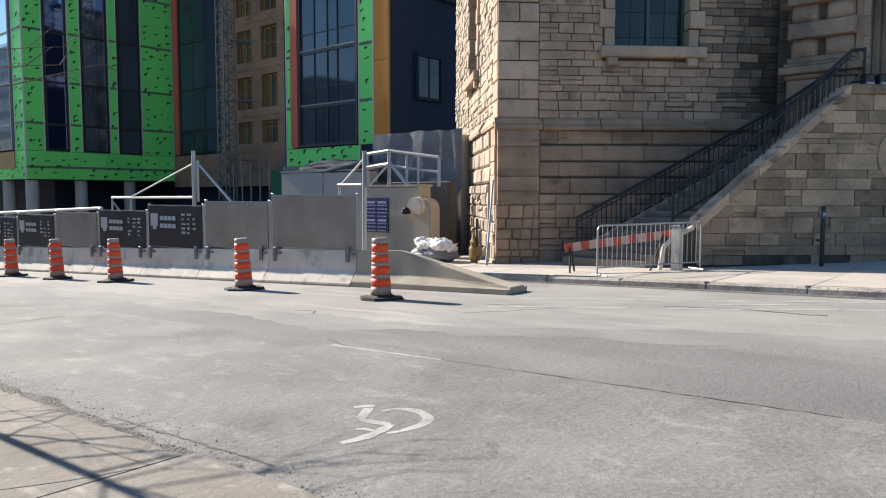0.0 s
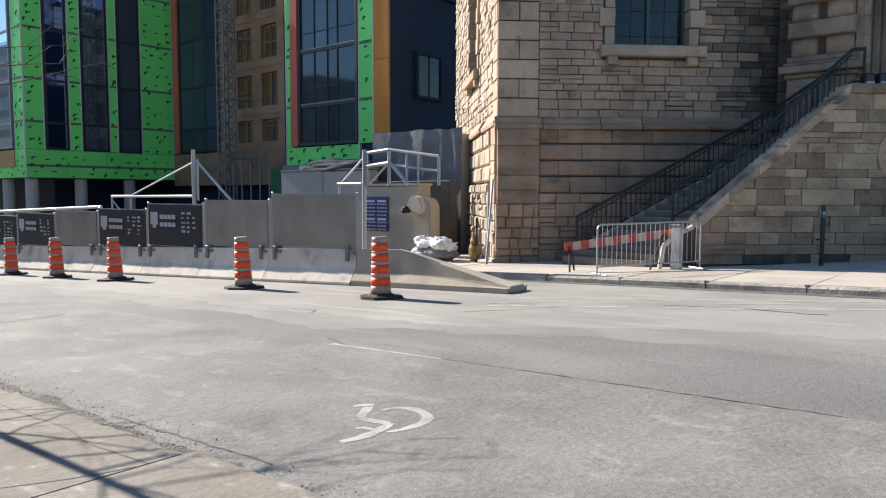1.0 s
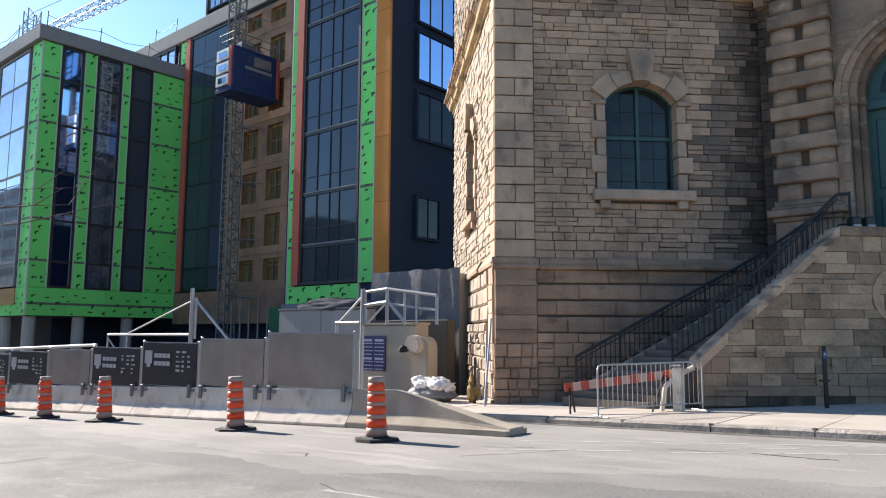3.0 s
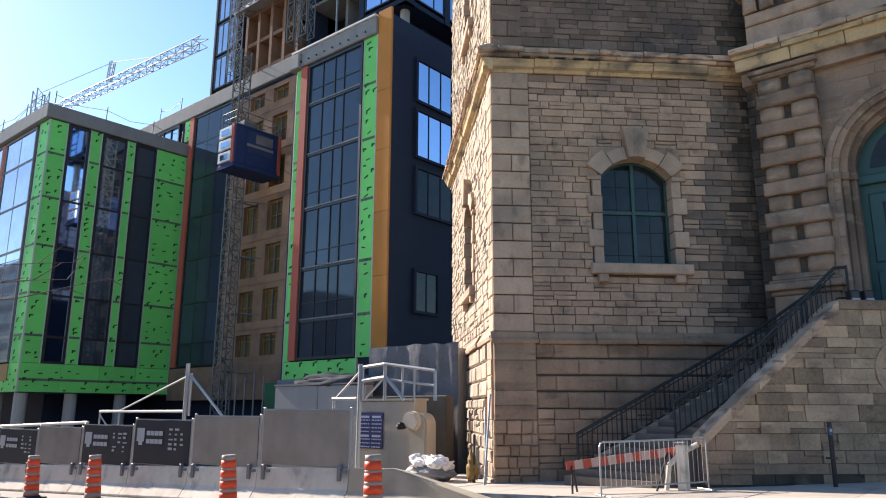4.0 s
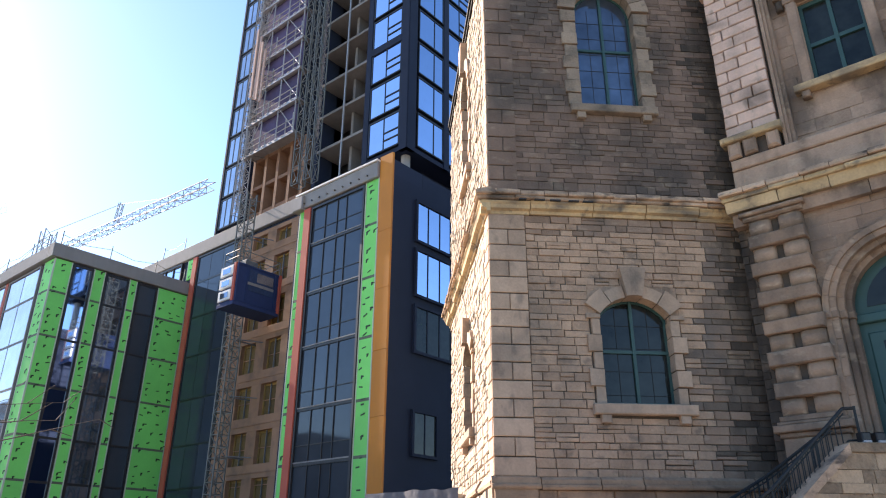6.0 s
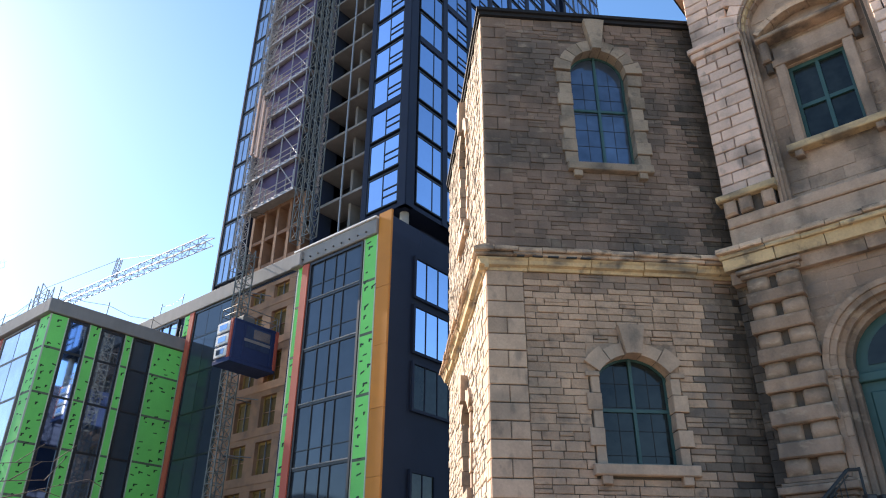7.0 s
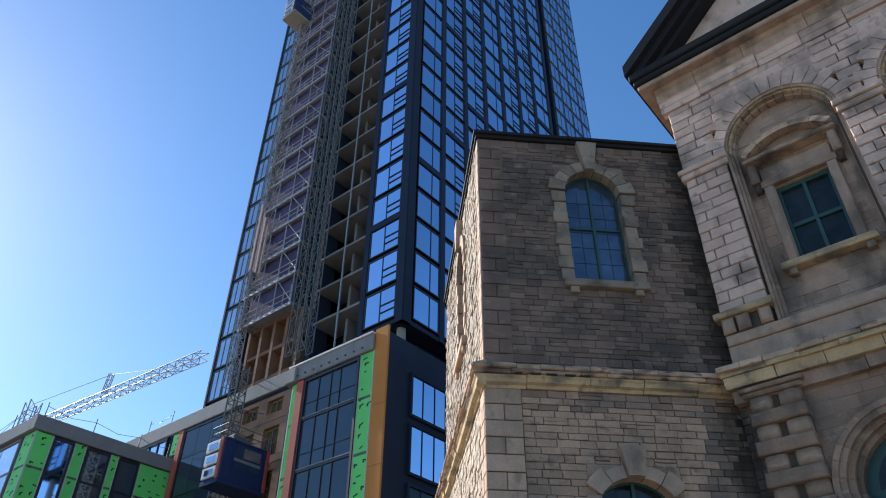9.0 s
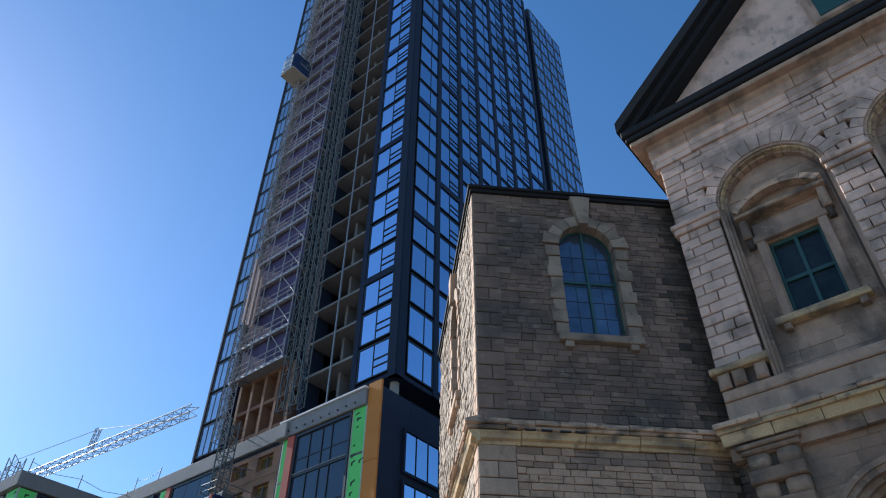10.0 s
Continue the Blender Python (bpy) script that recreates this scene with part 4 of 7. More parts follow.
# entablature and pediment
moulding(FM, -0.3, FRONT_W + 0.3, [(-0.3, 24.45), (0.06, 24.45), (0.08, 24.7), (0.12, 24.74), (0.14, 25.0), (0.2, 25.04), (-0.3, 25.04)], PALESTONE, church, "architrave_stone", 1.9, 71)
moulding(FM, -0.34, FRONT_W + 0.3, [(-0.3, 25.05), (0.12, 25.05), (0.14, 25.5), (0.26, 25.6), (0.3, 25.75), (-0.3, 25.75)], FRONTSTONE, church, "frieze_stone", 2.2, 72)
one("eave_soffit", FM, (-0.85, FRONT_W + 0.85, 25.75, 26.0, -14.0, 0.72), FRONTSTONE, church, 0.05)
one("eave_board", FM, (-0.95, FRONT_W + 0.95, 26.0, 26.3, -14.0, 0.84), ROOF, church, 0.05)
one("eave_cornice", FM, (-1.08, FRONT_W + 1.08, 26.3, 26.72, -14.0, 0.94), ROOF, church, 0.06)
UA, PITCH = 9.0, 0.925
bm = bmesh.new()
extrude(bm, FM, [(-0.3, 26.72), (FRONT_W + 0.3, 26.72), (UA, 26.72 + (UA + 0.3) * PITCH)], -0.9, -0.3)
part("pediment_wall", bm, PALESTONE, church)
for nm, e, lo, hi, w0, w1 in (("roof", UA + 1.2, 26.72, 27.38, -14.0, 0.98), ("raking_cornice", UA + 0.9, 26.5, 27.0, -0.3, 0.7), ("raking_cornice", UA + 0.2, 26.73, 27.1, -0.3, 0.4)):
    bm = bmesh.new()
    for sgn in (-1, 1):
        pts = [(UA + sgn * e, lo), (UA, lo + e * PITCH), (UA, hi + e * PITCH), (UA + sgn * e, hi)]
        extrude(bm, FM, pts if sgn < 0 else pts[::-1], w0, w1)
    bmesh.ops.recalc_face_normals(bm, faces=bm.faces)
    part(nm, bm, ROOF, church)
one("tympanum_surround", FM, (UA - 1.5, UA + 1.5, 28.0, 30.6, -0.32, -0.1), FRONTSTONE, church, 0.12)
one("tympanum_window", FM, (UA - 1.15, UA + 1.15, 28.3, 30.3, -0.12, -0.06), GREENPAINT, church, 0.05)
# ---- building under construction: podium ----
podium = thing("podium_building", "six-storey building under construction, clad in green membrane and glass", "building", (-42, 28, -1.5))
FG = plane((-53.62, 0, 0), (0, 1, 0), (1, 0, 0))
FGF = plane((0, 19.3, 0), (1, 0, 0), (0, -1, 0))
FMID = plane((0, 30.16, 0), (1, 0, 0), (0, -1, 0))
FB = plane((0, 26.46, 0), (1, 0, 0), (0, -1, 0))
FC = plane((-26.2, 0, 0), (0, 1, 0), (1, 0, 0))
blocks("structure_core", (
    (FG, 19.5, 30.2, 2.6, 22.1, -22.0, -0.12),
    (FG, 22.5, 30.2, -2.6, 2.6, -22.0, -3.5),
    (FMID, -75.0, -53.8, 2.6, 25.5, -24.0, -0.12),
    (FMID, -53.8, -47.0, 2.6, 25.5, -24.0, -0.12),
    (FMID, -47.0, -34.6, 25.2, 25.5, -24.0, -0.12),
    (FMID, -47.0, -34.6, 2.6, 25.2, -24.0, -1.5),
    (FMID, -60.0, -26.4, -2.6, 2.6, -24.0, -1.0),
    (FB, -34.8, -26.3, 2.0, 22.5, -27.0, -0.12),
    (FB, -34.6, -26.6, -2.6, 2.0, -27.0, -0.6),
), NAVY, podium)


def window_wall(f, u0, u1, v0, v1, rows, cols, parent, glass, frame_m=BLACKMETAL, t=0.06, label="", out=0.06, slab=True, rail=True):
    """A glazed bay: outer frame, floor bands, mullions, and a pane in each field."""
    w = new("window")
    w.parent = parent
    w.location = f @ Vector(((u0 + u1) / 2, v0, 0)) - parent.location
    if label:
        w["label"] = label
    bm = bmesh.new()
    for a, b in ((u0, u0 + 0.16), (u1 - 0.16, u1)):
        box(bm, f, a, b, v0, v1, -0.12, out + 0.06)
    for a, b in ((v0, v0 + 0.16), (v1 - 0.16, v1)):
        box(bm, f, u0 + 0.16, u1 - 0.16, a, b, -0.12, out + 0.06)
    us = [u0 + 0.16 + (u1 - u0 - 0.32) * k for k in (cols if isinstance(cols, tuple) else np.linspace(0, 1, cols + 1))]
    vs = [v0 + 0.16] + [r for r in rows if v0 + 0.5 < r < v1 - 0.5] + [v1 - 0.16]
    for u in us[1:-1]:
        box(bm, f, u - t / 2, u + t / 2, v0, v1, -0.1, out)
    if slab and isinstance(cols, tuple):
        for v in vs[1:-1]:
            one("slab_edge", f, (u0 + 0.16, u1 - 0.16, v + 0.03, v + 0.1, -0.1, out + 0.03), PARAPET, w)
    for v in vs[1:-1]:
        box(bm, f, u0 + 0.16, u1 - 0.16, v - (0.13 if slab else t / 2), v + t / 2, -0.1, out + 0.01)
        if slab and rail:
            box(bm, f, u0 + 0.16, u1 - 0.16, v + 0.95, v + 1.0, -0.1, out - 0.02)
    part("window_frame", bm, frame_m, w)
    for a, b in zip(us, us[1:]):
        for c, d in zip(vs, vs[1:]):
            one("pane", f, (a, b, c, d, -0.09, -0.03), glass, w)
    return w


def membrane(f, u0, u1, v0, v1, seams, parent, seed):
    """Green sheets with taped seams and printed black marks."""
    rnd = random.Random(seed)
    vs = [v0] + [s for s in seams if v0 + 0.3 < s < v1 - 0.3] + [v1]
    for a, b in zip(vs, vs[1:]):
        n = max(1, round((u1 - u0) / 2.6))
        for i in range(n):
            x0, x1 = u0 + (u1 - u0) * i / n, u0 + (u1 - u0) * (i + 1) / n
            one("membrane_sheet", f, (x0 + 0.01, x1 - 0.01, a + 0.015, b - 0.015, -0.12, 0.015 * rnd.random()), MEMBRANE, parent)
    for s in vs[1:-1]:
        one("seam_tape", f, (u0, u1, s - 0.09, s + 0.07, -0.1, 0.022), SEAM, parent)
    for u in (u0 + 0.04, u1 - 0.04):
        one("edge_tape", f, (u - 0.045, u + 0.045, v0, v1, -0.1, 0.024), TAPE, parent)
    bm = bmesh.new()
    v = v0 + 0.3
    while v < v1 - 0.2:
        u = u0 + rnd.uniform(0.15, 0.6)
        lean = rnd.uniform(-0.5, 0.9)
        while u < u1 - 0.3:
            a, b, y = rnd.uniform(0.14, 0.34), rnd.uniform(0.06, 0.1), v + rnd.uniform(-0.2, 0.2)
            if rnd.random() < 0.82:
                k = lean * a * 0.5
                extrude(bm, f, [(u, y), (u + a, y + k), (u + a, y + k + b), (u, y + b)], 0.0, 0.03)
                if rnd.random() < 0.6:
                    extrude(bm, f, [(u, y - 0.13), (u + 0.09, y - 0.1), (u + 0.12, y + b), (u, y + b)], 0.0, 0.033)
            u += rnd.uniform(0.55, 1.2)
        v += rnd.uniform(0.4, 0.75)
    tagged(part("printed_mark", bm, INK, parent), kind="stuff")


SEAMS = [6.5, 9.4, 12.8, 16.3, 19.6]
for i, (a, b) in enumerate(((19.3, 20.62), (22.25, 23.15), (25.1, 25.76), (27.55, 30.2))):
    membrane(FG, a, b, 4.6, 22.1, SEAMS, podium, 80 + i)
membrane(FG, 19.3, 30.2, 2.65, 4.6, [3.5], podium, 90)
# reflection strength put into the glass: each strip dimmer than the last
for i, (a, b) in enumerate(((20.66, 22.2), (23.2, 25.05), (25.8, 27.5))):
    window_wall(FG, a, b, 4.6, 22.05, SEAMS, 1, podium, (BLUEGLASS, STREETGLASS, PODGLASS)[i], out=-0.01, rail=False, label="tall black-framed window strip over five storeys")
# the street face of the green wing
membrane(FGF, -55.3, -53.62, 4.6, 22.1, SEAMS, podium, 91)
membrane(FGF, -75.0, -53.62, 2.65, 4.6, [], podium, 92)
for x in (-61.7, -68.2):
    window_wall(FGF, x, x + 5.9, 4.7, 22.05, SEAMS, 2, podium, STREETGLASS, out=-0.02, t=0.1, label="glazed bay with grey frames over five storeys", frame_m=PARAPET)
one("red_strip", FGF, (-62.3, -61.8, 4.7, 22.05, -0.1, 0.05), REDSTRIP, podium)
one("parapet", FG, (18.95, 30.2, 22.15, 23.2, -0.6, 0.22), PARAPET, podium, 0.04)
one("parapet", FGF, (-76.0, -54.25, 22.15, 23.2, -0.6, 0.34), PARAPET, podium, 0.04)
one("roof_deck", FG, (19.5, 30.0, 22.1, 22.3, -22.0, -0.6), CONC, podium)
for y in (19.9, 23.2, 26.8):
    for x in (-54.3, -58.5, -64.0):
        pipe("column", (x, y, -2.8), (x, y, 2.62), 0.42, CONC, podium, 14)
one("yellow_sheathing", FGF, (-75, -55.4, 3.4, 4.58, -0.1, 0.06), PLY, podium)
# recessed middle
one("red_strip", FMID, (-53.25, -52.65, 4.7, 25.4, -0.1, 0.14), REDSTRIP, podium)
membrane(FMID, -54.2, -53.3, 23.6, 25.4, [], podium, 93)
window_wall(FMID, -52.6, -47.0, 4.7, 25.4, [6.5, 9.6, 13.1, 16.6, 19.9, 23.0], 3, podium, PODGLASS, out=-0.02, t=0.05, rail=False, label="recessed dark glazed bay")
window_wall(FMID, -60.5, -55.0, 23.4, 25.4, [], 4, podium, BLUEGLASS, slab=False)
one("parapet", FMID, (-75.0, -34.6, 25.5, 26.75, -0.8, 0.16), PARAPET, podium, 0.05)
one("soffit_band", FMID, (-53.6, -34.8, 2.2, 4.6, -1.2, 0.02), BROWN, podium)
# brown service bay with boarded openings
cols, cw = (-44.85, -42.0), 1.75
tops = [4.6, 7.0, 10.2, 13.4, 16.6, 19.9, 23.2, 25.2]
for k, (a, b) in enumerate(zip(tops, tops[1:])):
    h0, h1 = a + 0.55, min(b - 0.35, a + 2.75)
    us = [-47.0] + [u for c in cols for u in (c, c + cw)] + [-34.9]
    for i in range(0, len(us), 2):
        one("wall_panel", FMID, (us[i], us[i + 1], h0, h1, -0.3, 0.0), BROWN, podium, 0.01)
    one("wall_panel", FMID, (-47.0, -34.9, a, h0, -0.3, 0.0), BROWN, podium, 0.01)
    if b - h1 > 0.02:
        one("wall_panel", FMID, (-47.0, -34.9, h1, b, -0.3, 0.0), BROWN, podium, 0.01)
    one("floor_angle", FMID, (-47.0, -34.9, a - 0.04, a + 0.04, -0.1, 0.04), BROWN, podium)
    for c in cols:
        one("board", FMID, (c, c + cw, h0, h1, -0.55, -0.36), DARKPLY, podium)
        one("board_edge", FMID, (c + 0.02, c + 0.14, h0, h1, -0.36, -0.28), PLY, podium)
        one("board_edge", FMID, (c + 0.2, c + cw, h1 - 0.16, h1, -0.36, -0.28), PLY, podium)
        one("stud", FMID, (c + 0.85, c + 0.9, h0, h1, -0.3, -0.2), DARKSTEEL, podium)
        one("rail", FMID, (c, c + cw, h0 + 1.05, h0 + 1.1, -0.34, -0.27), BROWN, podium)
# projecting bay
for a, b, seed in ((-34.5, -33.92, 94), (-28.4, -27.25, 95)):
    membrane(FB, a, b, 4.2, 22.5, SEAMS, podium, seed)
one("red_strip", FB, (-33.9, -33.3, 4.25, 22.4, -0.1, 0.16), REDSTRIP, podium)
window_wall(FB, -33.28, -28.42, 4.25, 22.4, [6.5, 9.5, 13.1, 16.5, 19.75], (0, 0.26, 0.5, 0.68, 1), podium, PODGLASS, t=0.05, label="tall dark glazed bay over six storeys", out=0.03)
for a, b in zip([4.25, 8.4, 11.9, 15.4, 18.9], [8.4, 11.9, 15.4, 18.9, 23.85]):
    one("orange_sheet", FB, (-27.22, -26.2, a + 0.01, b - 0.01, -0.12, 0.03), ORANGE, podium)
membrane(FB, -34.5, -28.3, 3.2, 4.2, [], podium, 96)
one("parapet", FB, (-34.7, -27.26, 22.5, 23.55, -0.6, 0.2), PARAPET, podium, 0.04)
one("parapet_flashing", FB, (-34.8, -27.26, 23.55, 23.68, -0.65, 0.3), CRANEWHITE, podium, 0.02)
one("parapet_end", FB, (-34.85, -33.9, 22.4, 23.4, -0.6, 0.42), PARAPET, podium, 0.06)
for k in range(9):
    one("drip_bracket", FB, (-33.9 + 0.72 * k, -33.82 + 0.72 * k, 22.78, 22.86, 0.18, 0.3), BLACKMETAL, podium)
one("tarp_band", FB, (-34.9, -26.3, 1.9, 3.2, -0.5, 0.1), TARP, podium, 0.1)
for k in range(10):
    one("cladding_panel", FC, (26.46 + k * 2.7, 26.46 + (k + 1) * 2.7 - 0.03, 2.0, 23.5, -0.14, -0.1), NAVY, podium)
# top two rows get blue glass, their sky reflection put into the material
for k, (v0, v1) in enumerate(((18.78, 21.55), (15.4, 18.42), (12.1, 14.95), (6.6, 9.05))):
    for u0, n in ((28.55, (0, 0.24, 0.5, 0.75, 1)), (35.0, 4), (41.0, 4)):
        window_wall(FC, u0, u0 + (4.4 if k < 3 else 2.1), v0, v1, [], n if k < 3 else 2, podium, BLUEGLASS if k < 2 else GLASS, NAVY, slab=False, t=0.07, out=0.0)

guard = thing("roof_guard_rail", "thin steel guard posts and wires along the roof edge", "guard rail", (-54, 25, 23.2))
for pts in ([(-54.0, y, 23.15) for y in (19.6, 23.4, 27.2, 29.8)], [(x, 19.2, 23.15) for x in (-55.5, -58.2, -63.0, -68.0)], [(x, 30.3, 26.7) for x in (-59.0, -55.5)]):
    for p in pts:
        pipe("post", p, (p[0] + 0.1, p[1], p[2] + 1.3), 0.04, GREYSTEEL, guard, 6)
    for p, q in zip(pts, pts[1:]):
        mid = ((p[0] + q[0]) / 2, (p[1] + q[1]) / 2, p[2] + 0.72)
        pipe("wire", (p[0] + 0.08, p[1], p[2] + 1.0), mid, 0.02, GREYSTEEL, guard, 5)
        pipe("wire", mid, (q[0] + 0.08, q[1], q[2] + 1.0), 0.02, GREYSTEEL, guard, 5)

# ---- tower ----
tower = thing("tower_building", "dark glass high-rise tower still being finished", "building", (-40, 42, 23.6))
TX0, TX1, TY0, TY1, TZ0, TZ1, FH = -50.8, -28.8, 30.3, 54.5, 27.0, 106.5, 3.05
NF = 26
FT = plane((0, TY0, 0), (1, 0, 0), (0, -1, 0))
FS = plane((TX1, 0, 0), (0, 1, 0), (1, 0, 0))
blocks("tower_core", (
    (FT, TX0 + 0.4, -38.2, 25.5, TZ1, -24.0, -1.6),
    (FT, -38.2, -33.1, 25.5, TZ1, -24.0, -5.0),
    (FT, -33.1, TX1 - 0.25, TZ0 + 0.3, TZ1, -24.0, -0.25),
    (FT, TX0, -47.6, 26.0, TZ1, -24.0, -0.25),
    (FS, TY1, 56.0, 20.0, 105.0, -14.0, -1.2),
    (FS, 56.0, 65.4, 20.0, 106.7, -14.0, -0.2),
    (FS, 33.5, 54.0, 20.0, 27.4, -16.0, -1.5),
), NAVY, tower)
one("soffit", FT, (-33.1, TX1, TZ0, TZ0 + 0.32, -24.0, 0.02), NAVY, tower)
for y in (31.2, 37.5, 44.0, 50.5):
    pipe("column", (TX1 - 0.9, y, 22.6), (TX1 - 0.9, y, TZ0), 0.32, CONC, tower, 12)
one("column", FT, (-33.0, -32.4, 23.4, TZ0, -1.2, -0.6), CONC, tower, 0.05)


def tower_window(f, u0, u1, v0, v1, style):
    """Frame mesh and pane mesh of one window, to be repeated."""
    bm = bmesh.new()
    for a, b, c, d in ((u0, u0 + 0.08, v0, v1), (u1 - 0.08, u1, v0, v1), (u0 + 0.08, u1 - 0.08, v0, v0 + 0.1), (u0 + 0.08, u1 - 0.08, v1 - 0.1, v1)):
        box(bm, f, a, b, c, d, -0.2, 0.02)
    m = u0 + (u1 - u0) * (0.5 if style != 2 else 0.62)
    box(bm, f, m - 0.035, m + 0.035, v0, v1, -0.2, 0.005)
    if style == 1:
        box(bm, f, m, u1, v0 + 0.75, v0 + 0.82, -0.2, 0.03)
        box(bm, f, m, u1, v0 + 1.35, v0 + 1.42, -0.2, 0.03)
    fr = new("window")
    fr.parent = tower
    fr.matrix_parent_inverse = place(tower).inverted()
    frame_ob = part("window_frame", bm, GREYFRAME if style == 0 else BLACKMETAL)
    frame_ob.parent = fr
    bm = bmesh.new()
    box(bm, f, u0 + 0.06, u1 - 0.06, v0 + 0.06, v1 - 0.06, -0.1, -0.03)
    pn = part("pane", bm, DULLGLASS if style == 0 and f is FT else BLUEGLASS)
    pn.parent = fr
    return fr


def stack(fr, n, dz):
    """Repeats a window with its frame and pane up the tower."""
    inv = fr.matrix_parent_inverse.copy()
    kids = list(fr.children)
    for i in range(1, n):
        o = fr.copy()
        scene.collection.objects.link(o)
        o.matrix_parent_inverse = inv
        o.matrix_basis = Matrix.Translation((0, 0, dz * i))
        for kid in kids:
            q = kid.copy()
            scene.collection.objects.link(q)
            q.parent = o
            q.matrix_parent_inverse = Matrix.Identity(4)


stack(tower_window(FT, -32.55, -29.55, TZ0 + 0.55, TZ0 + 3.3, 1), NF, FH)
bays = 7
bw = (TY1 - TY0 - 0.9) / bays
for k in range(bays):
    u = TY0 + 0.9 + k * bw
    stack(tower_window(FS, u + 0.13, u + bw - 0.41, TZ0 + 0.55, TZ0 + 3.3, 1 if k % 3 else 2), NF, FH)
for k in range(4):
    stack(tower_window(FS, 56.2 + k * 2.28, 56.2 + k * 2.28 + 2.1, TZ0 + 0.55, TZ0 + 3.3, 0), 26, FH)
stack(tower_window(FT, -50.6, -48.9, TZ0 + 0.3, TZ0 + 3.1, 0), NF, FH)
stack(tower_window(FT, -48.8, -47.7, TZ0 + 0.3, TZ0 + 3.1, 0), NF, FH)
# dark piers and the staggered bands every few storeys
for u0, u1, w1 in ((TY0, TY0 + 0.8, 0.06), *((TY0 + 0.9 + k * bw - 0.4, TY0 + 0.9 + k * bw + 0.12, 0.06) for k in range(1, bays + 1))):
    one("pier", FS, (u0, u1, TZ0, TZ1, -0.25, w1), NAVY, tower)
for u0, u1 in ((-33.1, -32.6), (-29.5, TX1)):
    one("pier", FT, (u0, u1, TZ0, TZ1, -0.25, 0.06), NAVY, tower)
one("pier", FT, (TX0 - 0.02, TX0 + 0.2, 26.8, TZ1, -0.25, 0.12), NAVY, tower)
for k in range(bays):
    u = TY0 + 0.9 + k * bw
    for i in range((5, 7, 4, 6, 3, 5, 7)[k], NF, 5):
        one("spandrel_band", FS, (u + 0.12, u + bw - 0.4, TZ0 + i * FH + 0.1, TZ0 + i * FH + 0.68, -0.25, 0.08), NAVY, tower)
for i in range(3, NF, 5):
    one("spandrel_band", FT, (-32.6, -29.5, TZ0 + i * FH + 0.1, TZ0 + i * FH + 0.68, -0.25, 0.08), NAVY, tower)
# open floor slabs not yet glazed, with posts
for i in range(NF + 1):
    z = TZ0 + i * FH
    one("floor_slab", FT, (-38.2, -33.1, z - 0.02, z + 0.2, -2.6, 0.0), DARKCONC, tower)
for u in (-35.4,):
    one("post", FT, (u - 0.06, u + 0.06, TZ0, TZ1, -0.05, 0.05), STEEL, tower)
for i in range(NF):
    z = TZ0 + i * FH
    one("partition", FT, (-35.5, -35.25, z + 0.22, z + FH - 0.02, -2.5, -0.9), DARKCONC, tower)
# wall added to keep the low sun out of the open bay
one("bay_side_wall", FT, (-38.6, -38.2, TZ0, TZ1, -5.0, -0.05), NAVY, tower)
# black back closes the bay, standing for the shade deep inside
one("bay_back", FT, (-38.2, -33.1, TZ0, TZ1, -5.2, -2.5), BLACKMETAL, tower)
# timber formwork at the tower's foot
bm = bmesh.new()
for u in (-46.0, -44.4, -42.8, -41.2, -39.6):
    box(bm, FT, u, u + 0.3, 26.6, 32.2, -1.0, 0.25)
for v in (26.8, 29.3, 31.9):
    box(bm, FT, -46.0, -39.3, v, v + 0.3, -1.0, 0.2)
part("timber_frame", bm, RAWWOOD, tower)
one("timber_board", FT, (-46.0, -39.4, 26.6, 32.0, -1.2, -0.6), BROWN, tower)

# ---- hoist scaffold up the tower ----
scaffold = thing("hoist_scaffold", "steel scaffold bay with dark purple netting climbing the tower", "scaffold", (-43, 30, 26.7))
NS2, SH = 25, FH
for i in range(NS2):
    z = 32.2 + i * SH
    if z > TZ1 - 2:
        break
    bm = bmesh.new()
    box(bm, FT, -45.8, -40.0, z + 0.2, z + SH - 0.15, 0.8, 0.85)
    part("netting", bm, NETTING, scaffold)
    bm = bmesh.new()
    box(bm, FT, -46.1, -39.7, z, z + 0.12, 0.2, 1.22)
    part("deck", bm, SCAFSTEEL, scaffold)
    bm = bmesh.new()
    for u in (-46.0, -44.1, -42.0, -39.8):
        tube(bm, FT @ Vector((u, z, 1.2)), FT @ Vector((u, z + SH, 1.2)), 0.06, 5)
    for dz in (0.65, 1.2):
        tube(bm, FT @ Vector((-46.0, z + dz, 1.2)), FT @ Vector((-39.8, z + dz, 1.2)), 0.045, 5)
    tube(bm, FT @ Vector((-46.0, z + 0.2, 1.2)), FT @ Vector((-44.1, z + SH, 1.2)), 0.04, 5)
    tube(bm, FT @ Vector((-42.0, z + SH, 1.2)), FT @ Vector((-39.8, z + 0.2, 1.2)), 0.04, 5)
    part("guard_frame", bm, SCAFSTEEL, scaffold)
    one("ledger", FT, (-46.2, -39.6, z - 0.26, z - 0.08, 1.1, 1.32), SCAFSTEEL, scaffold)
    bm = bmesh.new()
    for u in (-45.6, -43.6, -41.0, -40.2):
        u += 0.5 * noise.noise((u, z, 1.7))
        tube(bm, FT @ Vector((u, z + 0.2, 1.0)), FT @ Vector((u, z + 1.4 + 1.3 * abs(noise.noise((u * 2, z, 5.1))), 1.0)), 0.055, 5)
    for u in np.arange(-46.0, -39.8, 0.8):
        box(bm, FT, u, u + 0.35, z - 0.06, z, 1.25, 1.36)
    tagged(part("tube", bm, SCAFSTEEL, scaffold), kind="stuff")


